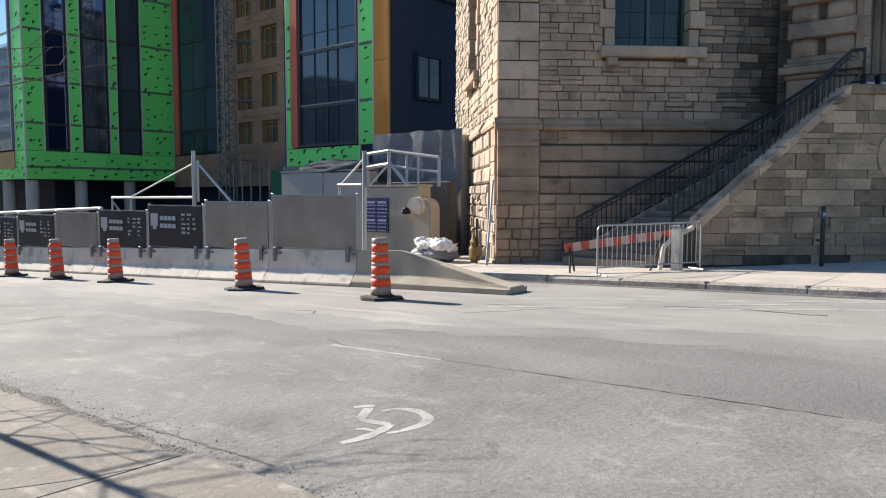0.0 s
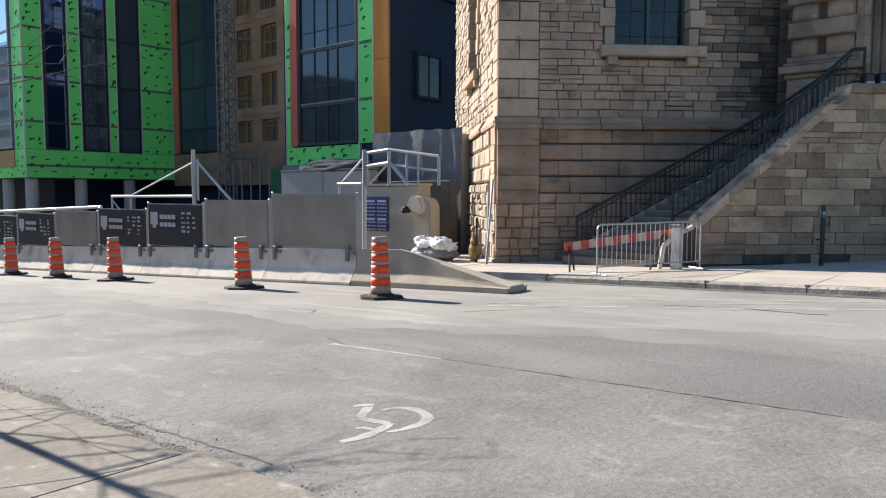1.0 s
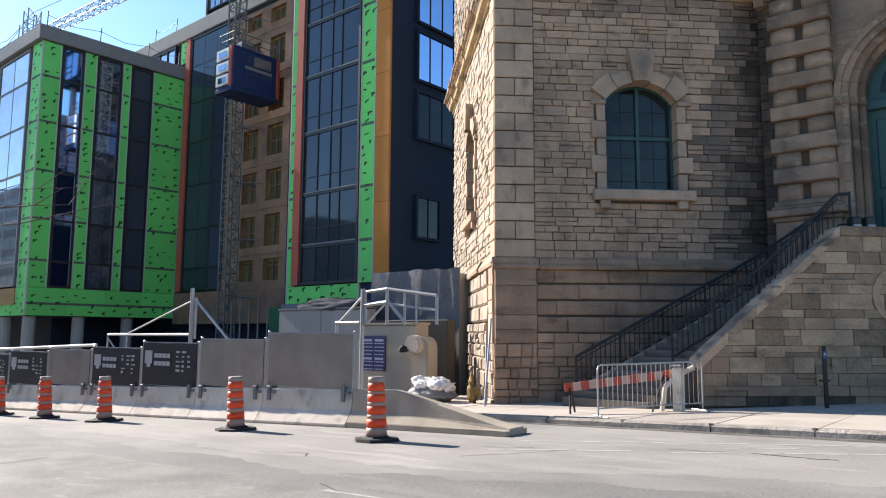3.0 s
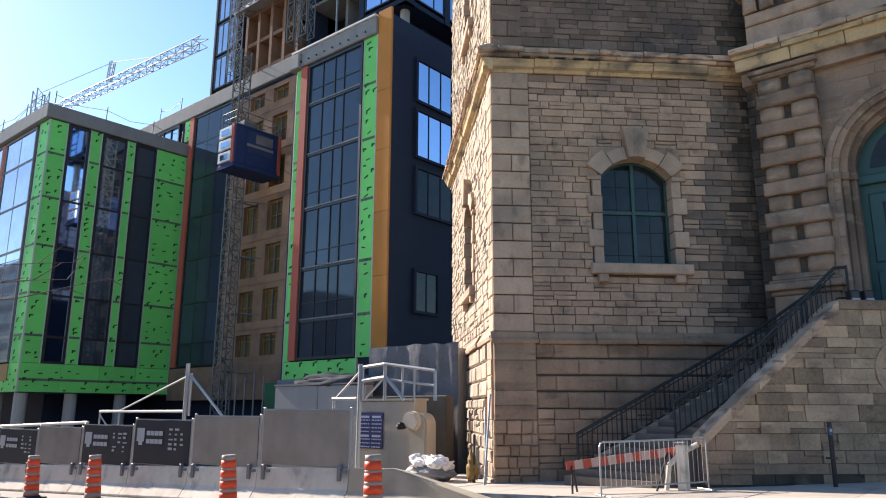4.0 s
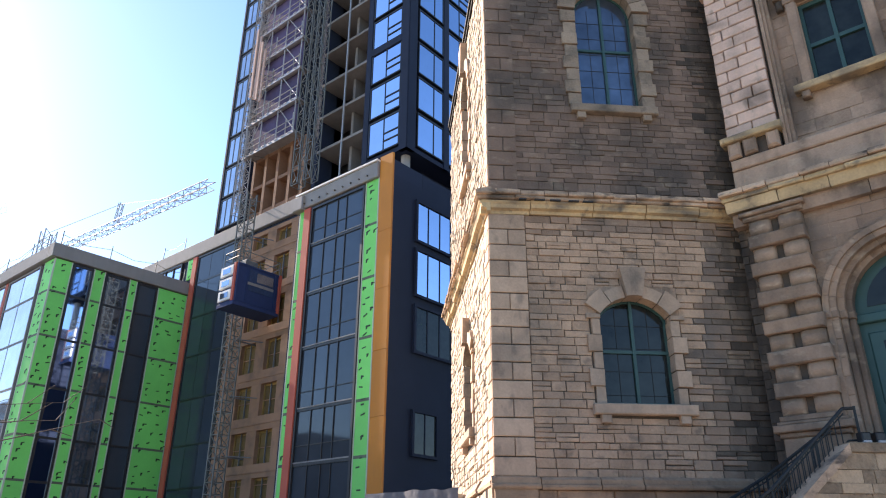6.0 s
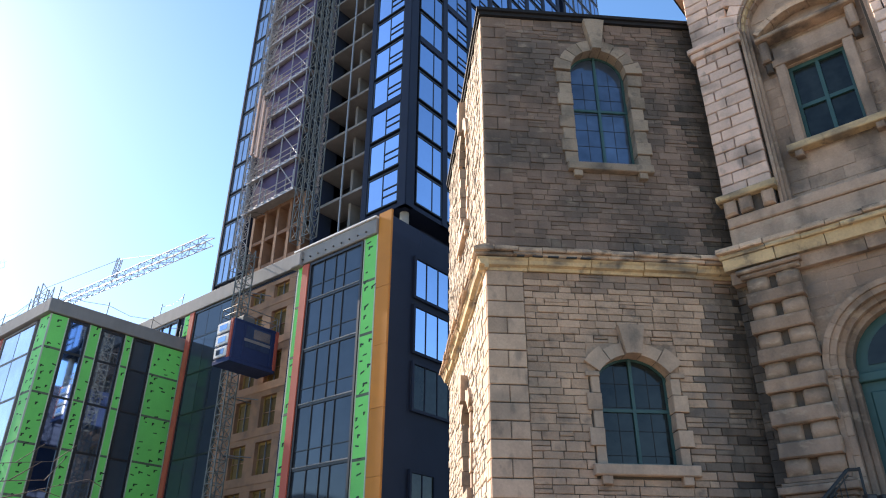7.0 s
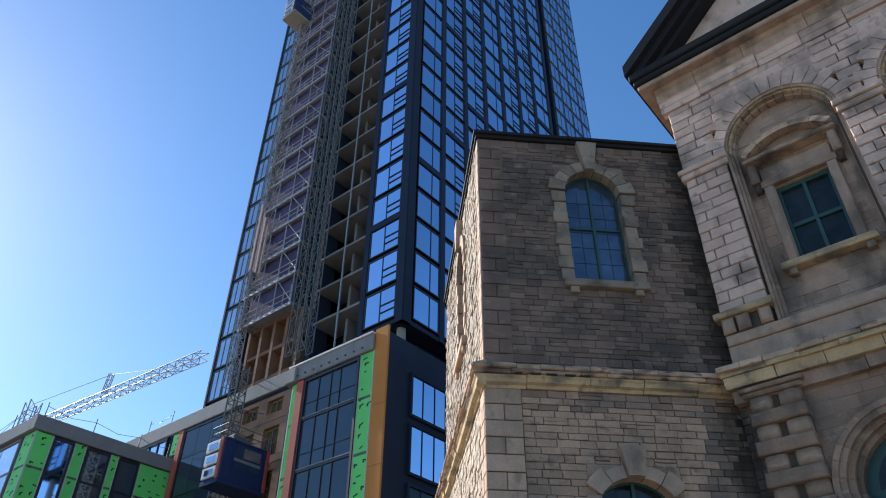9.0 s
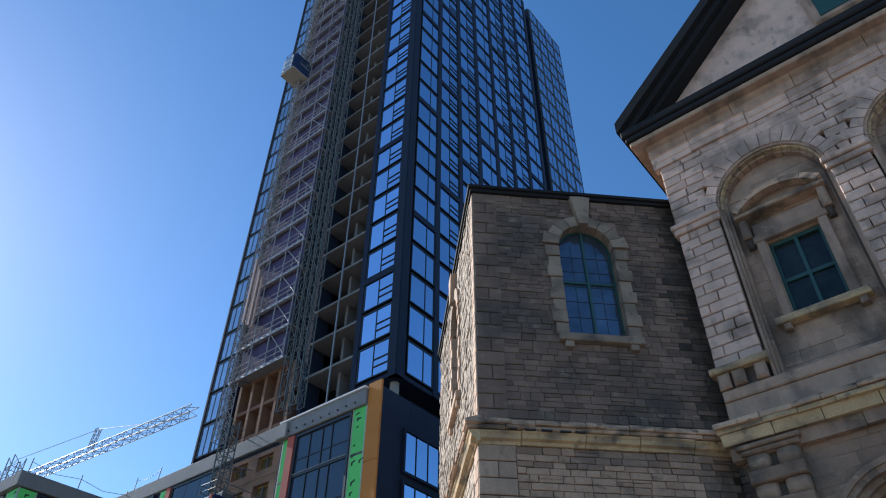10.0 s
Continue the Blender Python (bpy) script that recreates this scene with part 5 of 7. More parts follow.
def lattice(name, a, b, width, step, r, material, parent, label=""):
    """A four-legged lattice mast between two points."""
    bm = bmesh.new()
    a, b = Vector(a), Vector(b)
    d = (b - a).normalized()
    x = d.cross(Vector((0, 0, 1)))
    x = Vector((1, 0, 0)) if x.length < 0.1 else x.normalized()
    y = d.cross(x)
    cs = [(x * sx + y * sy) * width / 2 for sx, sy in ((-1, -1), (1, -1), (1, 1), (-1, 1))]
    for c in cs:
        tube(bm, a + c, b + c, r, 5)
    n = max(1, int((b - a).length / step))
    for i in range(n):
        p, q = a.lerp(b, i / n), a.lerp(b, (i + 1) / n)
        for j in range(4):
            c, e = cs[j], cs[(j + 1) % 4]
            tube(bm, p + c, p + e, r * 0.6, 4)
            tube(bm, p + (c if i % 2 else e), q + (e if i % 2 else c), r * 0.55, 4)
    return part(name, bm, material, parent, label)


MESHBLUE = mat("blue_grey_mesh", (0.035, 0.06, 0.12), 0.85, vary=0.3, scale=1.5, fine=6, bump=0.2, spec=0.2)
hoist = thing("construction_hoist", "construction hoist with lattice mast and a blue cage part way up", "hoist", (-43.4, 28.3, -1.7))
lattice("mast", (-43.4, 28.3, -2.0), (-43.4, 28.3, 27.5), 0.85, 0.75, 0.06, GREYSTEEL, hoist)
lattice("mast", (-45.6, 28.9, 26.7), (-45.6, 28.9, 104.0), 0.7, 0.75, 0.05, SCAFSTEEL, hoist)
for x in (-38.4, -37.0):
    lattice("mast", (x, 29.0, 26.8), (x, 29.0, 104.0), 0.72, 1.5, 0.05, GREYSTEEL, hoist)
for k in range(4):
    one("hanging_strip", WORLD, (-45.4 + 0.42 * k, -45.18 + 0.42 * k, 28.4 + 0.1 * (k % 2), 28.52 + 0.1 * (k % 2), 37.4 - 0.3 * k, 44.6 - 0.9 * k), PALEBOARD, hoist, 0.03)
for i in range(25):
    z = 4 + i * 4.0
    bm = bmesh.new()
    x = -43.4 if z < 26 else -45.6
    tube(bm, (x, 28.6, z), (x, 30.4, z), 0.05, 5)
    tube(bm, (x + 0.3, 28.6, z), (x + 1.2, 30.4, z), 0.04, 5)
    part("wall_tie", bm, DARKSTEEL, hoist)


def cage(parent, x0, x1, y0, y1, z, h=2.8, edge=REDSTRIP, under=BLUECAGE):
    """A hoist cage whose long side lies along y: sheet body, glazed band, edges, landing doors, floor and roof rail."""
    body = one("cage", WORLD, (x0, x1, y0, y1, z, z + h), BLUECAGE, parent, 0.05)
    fs = plane((x1, 0, 0), (0, 1, 0), (1, 0, 0))
    fe = plane((0, y0, 0), (1, 0, 0), (0, -1, 0))
    L = y1 - y0
    one("side_panel", fs, (y0 + 0.28 * L, y0 + 0.86 * L, z + 0.35 * h, z + 0.9 * h, 0.0, 0.03), MESHBLUE, body)
    one("side_window", fs, (y0 + 0.45 * L, y0 + 0.84 * L, z + 0.62 * h, z + 0.86 * h, 0.03, 0.05), STREETGLASS, body)
    one("side_band", fs, (y0 + 0.25 * L, y0 + 0.86 * L, z + 0.5 * h, z + 0.57 * h, 0.03, 0.05), PARAPET, body)
    for u in (y0 + 0.02, y0 + 0.22 * L, y0 + 0.88 * L):
        one("rib", fs, (u, u + 0.09, z, z + h, 0.0, 0.07), BLUECAGE, body)
    for v in (z, z + h - 0.12):
        one("rib", fs, (y0, y1, v, v + 0.12, 0.0, 0.06), BLUECAGE, body)
    one("edge_frame", fs, (y1 - 0.12, y1 + 0.1, z - 0.1, z + h, -0.2, 0.1), edge, body)
    one("edge_frame", fe, (x1 - 0.34, x1 - 0.1, z, z + h, -0.1, 0.1), edge, body)
    W = x1 - x0 - 0.35
    for k in range(3):
        v = z + 0.15 + k * h * 0.32
        one("landing_door", fe, (x0, x0 + W, v, v + h * 0.26, 0.0, 0.14), CRANEWHITE, body, 0.03)
        one("door_glass", fe, (x0 + 0.2 * W, x0 + 0.8 * W, v + h * 0.06, v + h * 0.2, 0.14, 0.155), STREETGLASS, body)
    one("floor_frame", WORLD, (x0 - 0.05, x1 + 0.08, y0 - 0.12, y1 + 0.05, z - 0.3, z), under, body, 0.05)
    bm = bmesh.new()
    top = [(x0 + 0.05, y0 + 0.05), (x1 - 0.05, y0 + 0.05), (x1 - 0.05, y1 - 0.05), (x0 + 0.05, y1 - 0.05)]
    for (a, b), (c, d) in zip(top, top[1:] + top[:1]):
        tube(bm, (a, b, z + h), (a, b, z + h + 1.0), 0.035, 5)
        for v in (0.5, 1.0):
            tube(bm, (a, b, z + h + v), (c, d, z + h + v), 0.03, 5)
    part("roof_rail", bm, GREYSTEEL, body)
    one("drive_unit", WORLD, (x0 + 0.5, x0 + 1.2, y0 + 1.0, y0 + 2.0, z + h, z + h + 0.7), GREYSTEEL, body, 0.06)
    return body


cage(hoist, -42.6, -40.8, 26.4, 30.0, 17.85)
cage(hoist, -46.6, -44.6, 27.0, 29.6, 72.4, 2.7, BLUECAGE, BEIGE)

# ---- tower crane ----
crane = thing("tower_crane", "pale grey tower crane with a long lattice jib behind the roofs", "crane", (-104.5, 36.0, -3.5))
lattice("mast", (-104.5, 36.0, -3.5), (-104.5, 36.0, 40.5), 1.8, 2.0, 0.1, CRANEGREY, crane)
lattice("jib", (-103.0, 36.2, 41.3), (-64.3, 37.0, 39.3), 0.95, 1.5, 0.06, CRANEGREY, crane)
lattice("counter_jib", (-106, 36.0, 41.3), (-117.0, 35.8, 41.3), 1.2, 1.6, 0.08, CRANEGREY, crane)
lattice("cat_head", (-104.5, 36.0, 40.5), (-104.5, 36.0, 45.2), 1.6, 1.2, 0.09, CRANEGREY, crane)
lattice("jib_mast", (-84.8, 36.6, 40.9), (-84.3, 36.6, 43.4), 0.5, 0.8, 0.05, CRANEGREY, crane)
one("cab", WORLD, (-103.6, -102.0, 34.6, 35.9, 38.6, 40.8), CRANEGREY, crane, 0.1)
one("counterweight", WORLD, (-116.5, -114.0, 35.2, 36.6, 39.4, 41.4), CONC, crane, 0.1)
for a, b in (((-84.4, 36.6, 43.3), (-72.0, 36.85, 40.2)), ((-84.4, 36.6, 43.3), (-104.5, 36.0, 45.0)), ((-104.5, 36.0, 45.0), (-115.0, 35.8, 41.8))):
    pipe("tie_bar", a, b, 0.04, CRANEGREY, crane, 5)
# ---- street furniture and works ----
RAILPAINT = mat("railing_paint", (0.01, 0.015, 0.017), 0.6, vary=0.15, bump=0.05)
STEPSTONE = mat("step_stone", (0.14, 0.122, 0.1), 0.9, vary=0.15, scale=2, fine=25, bump=0.3, obj=0.1)


def stair():
    """Splayed stone stair up to the church door, with side walls, coping and two railings."""
    st = thing("church_stair", "splayed stone stair with sloping side wall and dark iron railings", "stair", (-7, 18.5, -0.3))
    n0, n1 = Vector((-6.7, 17.34, 0.93)), Vector((-4.07, 19.97, 4.2))          # coping of the near wall
    far_line = [Vector((-10.3, 17.02, -0.35)), Vector((-10.0, 17.32, 0.0)), Vector((-6.38, 20.94, 2.75)), Vector((-4.7, 21.45, 3.95))]
    near_line = [Vector((-7.55, 17.85, 0.83)), Vector((-6.65, 18.41, 1.5)), Vector((-5.72, 18.98, 2.26)), Vector((-4.14, 20.42, 4.2))]

    def at_height(line, z):
        k = max(i for i in range(len(line) - 1) if z >= line[i].z or i == 0)
        p, q = line[k], line[k + 1]
        return p + (q - p) * ((z - p.z) / (q.z - p.z))
    near = lambda z: n0 + (n1 - n0) * ((z + 0.25 - n0.z) / (n1.z - n0.z)) + Vector((-S2, S2, 0)) * 0.4
    far = lambda z: at_height(far_line, z)
    steps = 24
    z0, z1 = -0.3, 3.95
    for i in range(steps):
        za, zb = z0 + (z1 - z0) * i / steps, z0 + (z1 - z0) * (i + 1) / steps
        a, b, c, d = near(za), far(za), far(zb), near(zb)
        over = (near(zb) - near(za)) * 0.12
        bm = bmesh.new()
        top = [a - over, b - over, c, d]
        low = -1.2
        poly(bm, [(p.x, p.y, low) for p in top] + [(p.x, p.y, zb) for p in top], BOXF)
        bmesh.ops.recalc_face_normals(bm, faces=bm.faces)
        part("step", bm, STEPSTONE, st)
    bm = bmesh.new()
    lp = [near(z1), far(z1), Vector((-4.9, 22.3, 0)), Vector((3.0, 22.3, 0)), Vector((3.0, 21.25, 0)), Vector((-2.95, 21.25, 0))]
    extrude(bm, Matrix.Identity(4), [(p.x, p.y) for p in lp][::-1], 3.5, 3.95)
    bmesh.ops.recalc_face_normals(bm, faces=bm.faces)
    part("landing", bm, STEPSTONE, st)
    # near side wall in coursed rubble
    fw = plane((n0.x, n0.y, 0), (S2, S2, 0), (S2, -S2, 0))
    ln = math.hypot(n1.x - n0.x, n1.y - n0.y)
    rise = (n1.z - n0.z) / ln
    wl_ = 6.0
    core = bmesh.new()
    extrude(core, fw, [(0.0, -0.9), (wl_, -0.9), (wl_, 4.0), (ln, 4.0), (0.0, n0.z - 0.2)], -0.5, -0.07)
    bmesh.ops.recalc_face_normals(core, faces=core.faces)
    part("side_wall", core, MORTAR, st)
    count = 0
    rest = bmesh.new()
    for s in masonry(fw, 0.0, wl_, -0.85, 3.98, [], (0.2, 0.42), (0.28, 0.9), 0.03, 101, 0.035, w=-0.02, gap=0.012):
        lim = lambda u: min(4.0, n0.z - 0.2 + rise * u)
        if s[2] > lim(s[1]) - 0.03:
            continue
        pts = [(s[0], s[2]), (s[1], s[2]), (s[1], min(s[3], lim(s[1]))), (s[0], max(s[2] + 0.01, min(s[3], lim(s[0]))))]
        if lim(s[0]) < s[2]:
            pts = [(s[0] + (s[2] - lim(s[0])) / rise, s[2])] + pts[1:3] + [(s[0] + (s[2] - lim(s[0])) / rise + 0.01, s[2] + 0.01)]
        top = (s[3] - n0.z + 0.2) / rise
        if s[3] < 4.0 and s[0] + 0.02 < top < s[1] - 0.02:
            pts = [q for q in pts if q[1] < s[3] - 0.001] + []
            pts = pts[:2] + [(s[1], s[3]), (top, s[3])] + pts[2:]
        b2 = bmesh.new()
        extrude(b2, fw, pts, s[4], s[5])
        bmesh.ops.recalc_face_normals(b2, faces=b2.faces)
        # stones get darker towards the foot of the wall
        part("stone", b2, SOOT_DARK if s[3] < 0.12 + 0.4 * noise.noise((s[0] * 1.3, 8.3, 0)) else PLINTH if s[3] < 0.7 + 0.9 * noise.noise((s[0] * 0.9, s[2] * 0.7, 3.3)) else TANSTONE, st)
    # right-hand return of the wall along the landing
    fr = plane((-2.88, 21.16, 0), (1, 0, 0), (0, -1, 0))
    one("return_wall", fr, (0.0, 6.0, -0.9, 4.0, -0.5, -0.07), MORTAR, st)
    lay(fr, masonry(fr, 0.0, 6.0, -0.6, 3.98, [], (0.24, 0.4), (0.32, 0.85), 0.02, 102, 0.014, w=-0.02), STONE, st)
    one("return_coping", fr, (-0.1, 6.0, 4.0, 4.22, -0.55, 0.06), TANSTONE, st, 0.03)
    # coping
    segs = 5
    for i in range(segs):
        a, b = ln * i / segs, ln * (i + 1) / segs
        bm = bmesh.new()
        q = lambda u: n0.z + rise * u
        extrude(bm, fw, [(a + 0.004, q(a) - 0.24), (b - 0.004, q(b) - 0.24), (b - 0.004, q(b)), (a + 0.004, q(a))], -0.56, 0.06)
        bmesh.ops.recalc_face_normals(bm, faces=bm.faces)
        part("coping", bm, WEATHERED, st)
    one("coping", fw, (ln, wl_, 3.98, 4.22, -0.56, 0.06), TANSTONE, st, 0.02)
    # ring ornament on the wall
    bm = bmesh.new()
    cu, cv = 5.2, 2.5
    for i in range(20):
        t0, t1 = 2 * math.pi * i / 20, 2 * math.pi * (i + 1) / 20
        poly(bm, [(*p, 0.05) for p in arc(cu, cv, 0.72, t0, t1, 1) + arc(cu, cv, 0.55, t1, t0, 1)], [(0, 1, 2, 3)], fw)
        poly(bm, [(*p, w) for p in arc(cu, cv, 0.72, t0, t1, 1) for w in (-0.02, 0.05)], [(0, 1, 3, 2)], fw)
        poly(bm, [(*p, w) for p in arc(cu, cv, 0.55, t0, t1, 1) for w in (-0.02, 0.05)], [(0, 2, 3, 1)], fw)
    bmesh.ops.remove_doubles(bm, verts=bm.verts, dist=0.001)
    bmesh.ops.recalc_face_normals(bm, faces=bm.faces)
    part("stone_ring", bm, TANSTONE, st)
    # railings
    up = Vector((0, 0, 1))
    for line, tall, per in ((far_line, 0.92, 0.135), (near_line, 0.9, 0.14)):
        for p, q in zip(line, line[1:]):
            if q.z < 0.1:
                continue
            rail = bmesh.new()
            for hgt, r in ((tall, 0.042), (tall - 0.12, 0.018), (0.12, 0.024)):
                tube(rail, p + up * hgt, q + up * hgt, r, 6)
            part("handrail", rail, RAILPAINT, st)
            pipe("newel_post", p, p + up * (tall + 0.04), 0.036, RAILPAINT, st)
            n = max(2, round((Vector((q.x, q.y, 0)) - Vector((p.x, p.y, 0))).length / per))
            for i in range(1, n):
                c = p.lerp(q, i / n)
                if i % 9 == 0:
                    pipe("newel_post", c, c + up * (tall + 0.03), 0.03, RAILPAINT, st)
                else:
                    pipe("baluster", c + up * 0.12, c + up * (tall - 0.02), 0.015, RAILPAINT, st, 5)
    e = near_line[-1]
    for hgt, r in ((0.9, 0.042), (0.12, 0.024)):
        pipe("landing_rail", e + up * hgt, e + Vector((0.25, 0.1, hgt)), r, RAILPAINT, st)
    pipe("newel_post", e + Vector((0.25, 0.1, 0)), e + Vector((0.25, 0.1, 0.95)), 0.036, RAILPAINT, st)
    # cheek wall under the far railing
    for p, q in zip(far_line[1:], far_line[2:]):
        bm = bmesh.new()
        d = (q - p).normalized()
        nrm = Vector((-d.y, d.x, 0)).normalized() * 0.18
        poly(bm, [(*(p - nrm)[:2], -1.0), (*(q - nrm)[:2], -1.0), (*(q + nrm)[:2], -1.0), (*(p + nrm)[:2], -1.0),
                  (*(p - nrm)[:2], p.z + 0.1), (*(q - nrm)[:2], q.z + 0.1), (*(q + nrm)[:2], q.z + 0.1), (*(p + nrm)[:2], p.z + 0.1)], BOXF)
        bmesh.ops.recalc_face_normals(bm, faces=bm.faces)
        part("cheek_wall", bm, DRESSED, st)
    for u in (4.25, 4.62):
        sp = thing("floodlight", "small black floodlight with a pale lens on the stair wall", "lamp", tuple(fw @ Vector((u, 4.22, -0.1))), "floodlights on the stair wall")
        one("body", fw, (u - 0.12, u + 0.12, 4.25, 4.48, -0.25, -0.02), BLACKMETAL, sp, 0.03)
        one("lens", fw, (u - 0.1, u + 0.1, 4.2, 4.28, -0.2, 0.02), WHITE, sp, 0.03)
    return st


stair()

# barriers with fence panels
B0, BD = Vector((-12.44, 11.29, 0)), Vector((-1, -0.0906, 0)).normalized()
PROFILE = [(0.0, 0.0), (0.6, 0.0), (0.62, 0.06), (0.4, 0.36), (0.35, 0.83), (0.23, 0.83), (0.18, 0.36), (0.0, 0.05)]


def street_frame(p, d):
    """u along d on the sloping street, v up, w to the camera's side; the origin on the road."""
    d = Vector((d.x, d.y, 0)).normalized()
    n = Vector((-d.y, d.x, 0))
    if n.y > 0:
        n = -n
    m = plane((p.x, p.y, gz(p.x, -0.13)), d, n)
    m[2][0] = G * d.x
    return m


def jersey_barrier(f, length):
    b = thing("jersey_barrier", "concrete road barrier with a sloped foot, stained grey", "barrier", tuple(f @ Vector((length / 2, 0, 0))), "row of road barriers")
    bm = bmesh.new()
    k = len(PROFILE)
    L0, L1 = 0.012, length - 0.012
    poly(bm, [(L0, v, w - 0.6) for w, v in PROFILE] + [(L1, v, w - 0.6) for w, v in PROFILE],
         [tuple(range(k)), tuple(range(2 * k - 1, k - 1, -1))] + [(i, k + i, k + (i + 1) % k, (i + 1) % k) for i in range(k)], f)
    bmesh.ops.recalc_face_normals(bm, faces=bm.faces)
    bmesh.ops.bevel(bm, geom=[e for e in bm.edges if e.calc_length() > 1], offset=0.015, segments=1, affect="EDGES")
    part("body", bm, BARRIER, b)
    for u in (0.22, length - 0.3):
        one("fence_bracket", f, (u, u + 0.1, 0.55, 0.9, -0.26, -0.17), DARKSTEEL, b, 0.01)
        one("bracket_arm", f, (u - 0.16, u, 0.72, 0.78, -0.26, -0.2), DARKSTEEL, b)
    return b


def fence_panel(f, length, z_top, kind):
    names = {"fabric": "steel fence panel covered in grey-brown mesh fabric", "banner": "fence panel with a black banner and white print"}
    p = thing("fence_panel", names[kind], "fence", tuple(f @ Vector((length / 2, 0.83, -0.3))), "fence panels on the barriers")
    g = f.copy()
    for r in range(3):
        g[r][0] = (f.to_3x3() @ Vector((1, 0, 0)))[r] if r < 2 else 0.0
    g[2][3] = 0.0
    zb = (f @ Vector((length / 2, 0.85, 0)))[2]
    b0, b1 = 0.06, length - 0.06
    for u in (b0, b1):
        one("post", g, (u - 0.03, u + 0.03, zb - 0.1, z_top + 0.04, -0.36, -0.3), STEEL, p, 0.01)
    for v in (zb + 0.02, z_top - 0.02):
        one("rail", g, (b0, b1, v - 0.02, v + 0.02, -0.35, -0.31), STEEL, p)
    rnd = random.Random(int(f[0][3] * 100))
    bm = bmesh.new()
    nx, ny = 22, 8
    grid = {}
    for i in range(nx + 1):
        for j in range(ny + 1):
            u, v = b0 + 0.03 + (b1 - b0 - 0.06) * i / nx, zb + 0.02 + (z_top - zb - 0.05) * j / ny
            sag = 0.012 * math.sin(u * 3.1 + 1.7 * math.sin(u)) + 0.006 * rnd.uniform(-1, 1)
            grid[i, j] = [bm.verts.new(g @ Vector((u, v - (0.008 * math.sin(u * 5) if j == ny else 0), -0.29 + sag * 0.6 + o))) for o in (0, -0.008)]
    for i in range(nx):
        for j in range(ny):
            for o in (0, 1):
                q = [grid[i, j][o], grid[i + 1, j][o], grid[i + 1, j + 1][o], grid[i, j + 1][o]]
                bm.faces.new(q if o == 0 else q[::-1]).smooth = True
    bmesh.ops.recalc_face_normals(bm, faces=bm.faces)
    cloth = part("cover", bm, FABRIC if kind == "fabric" else BANNER, p, "black printed banner" if kind == "banner" else "grey-brown mesh fabric")
    if kind == "banner":
        lo, w = zb, -0.27
        u = lambda x: b1 - (b1 - b0) * x if (g @ Vector((b1, 0, 0))).x < (g @ Vector((b0, 0, 0))).x else b0 + (b1 - b0) * x
        hgt = z_top - zb

        def bar(x0, x1, y0, y1):
            a, c = sorted((u(x0), u(x1)))
            bm2.append((a, c, lo + hgt * y0, lo + hgt * y1, w, w + 0.004))
        bm2 = []
        bar(0.06, 0.2, 0.5, 0.8)
        bar(0.1, 0.17, 0.42, 0.5)
        for y in (0.64, 0.46):
            for k in range(4):
                bar(0.24 + 0.075 * k, 0.305 + 0.075 * k, y, y + 0.1)
        for k in range(3):
            for y in (0.76, 0.66, 0.55, 0.44, 0.34):
                if rnd.random() < 0.8:
                    x = 0.64 + 0.1 * k
                    bar(x, x + rnd.uniform(0.03, 0.08), y, y + rnd.uniform(0.025, 0.06))
        bm = bmesh.new()
        for s in bm2:
            box(bm, g, *s)
        tagged(part("white_print", bm, WHITE, cloth), kind="stuff")
    return p


x_along = 0.0
TOPS = [1.53, 1.36, 1.24, 1.06, 0.96, 0.85, 0.72, 0.6, 0.48, 0.36]
KINDS = ["fabric", "fabric", "banner", "banner", "fabric", "banner", "banner", "fabric", "banner", "fabric"]
for i, (zt, kd) in enumerate(zip(TOPS, KINDS)):
    ln = 3.02 if i == 0 else 2.72
    f = street_frame(B0 + BD * x_along, BD)
    jersey_barrier(f, ln)
    fence_panel(f, ln, zt, kd)
    x_along += ln


def ramp_end():
    """The sloping end piece of the barrier row."""
    r = thing("barrier_end_ramp", "tapering concrete end piece of the barrier row", "barrier", (-10.3, 11.5, -0.5))
    f = street_frame(B0, Vector((1, 0.085, 0)))
    bm = bmesh.new()
    sec = []
    for u, h in ((0.012, 0.83), (1.25, 0.83), (1.6, 0.76), (3.9, 0.2), (4.25, 0.14)):
        t = 1 - h / 0.83
        lo, hi = 0.6 + 0.12 * t, (0.0 - 0.12 * t)
        sec.append([bm.verts.new(f @ Vector((u, v, w - 0.6))) for w, v in ((hi, 0.0), (lo, 0.0), (lo, min(0.12, h * 0.8)), (0.42 + 0.2 * t, h * 0.42 + 0.04 * t), (0.37 + 0.22 * t, h), (0.21 - 0.2 * t, h), (0.16 - 0.2 * t, h * 0.42 + 0.04 * t), (hi, min(0.12, h * 0.8)))])
    for a, b in zip(sec, sec[1:]):
        for i in range(8):
            bm.faces.new((a[i], a[(i + 1) % 8], b[(i + 1) % 8], b[i]))
    bm.faces.new(sec[0][::-1])
    bm.faces.new(sec[-1])
    bmesh.ops.recalc_face_normals(bm, faces=bm.faces)
    bmesh.ops.bevel(bm, geom=list(bm.edges), offset=0.012, segments=1, affect="EDGES")
    part("body", bm, mat("sandy_concrete", (0.4, 0.34, 0.255), 0.9, vary=0.14, scale=1.5, fine=40, bump=0.3, stain=(0.25, 0.21, 0.16, 0.6, 1.2)), r)


ramp_end()


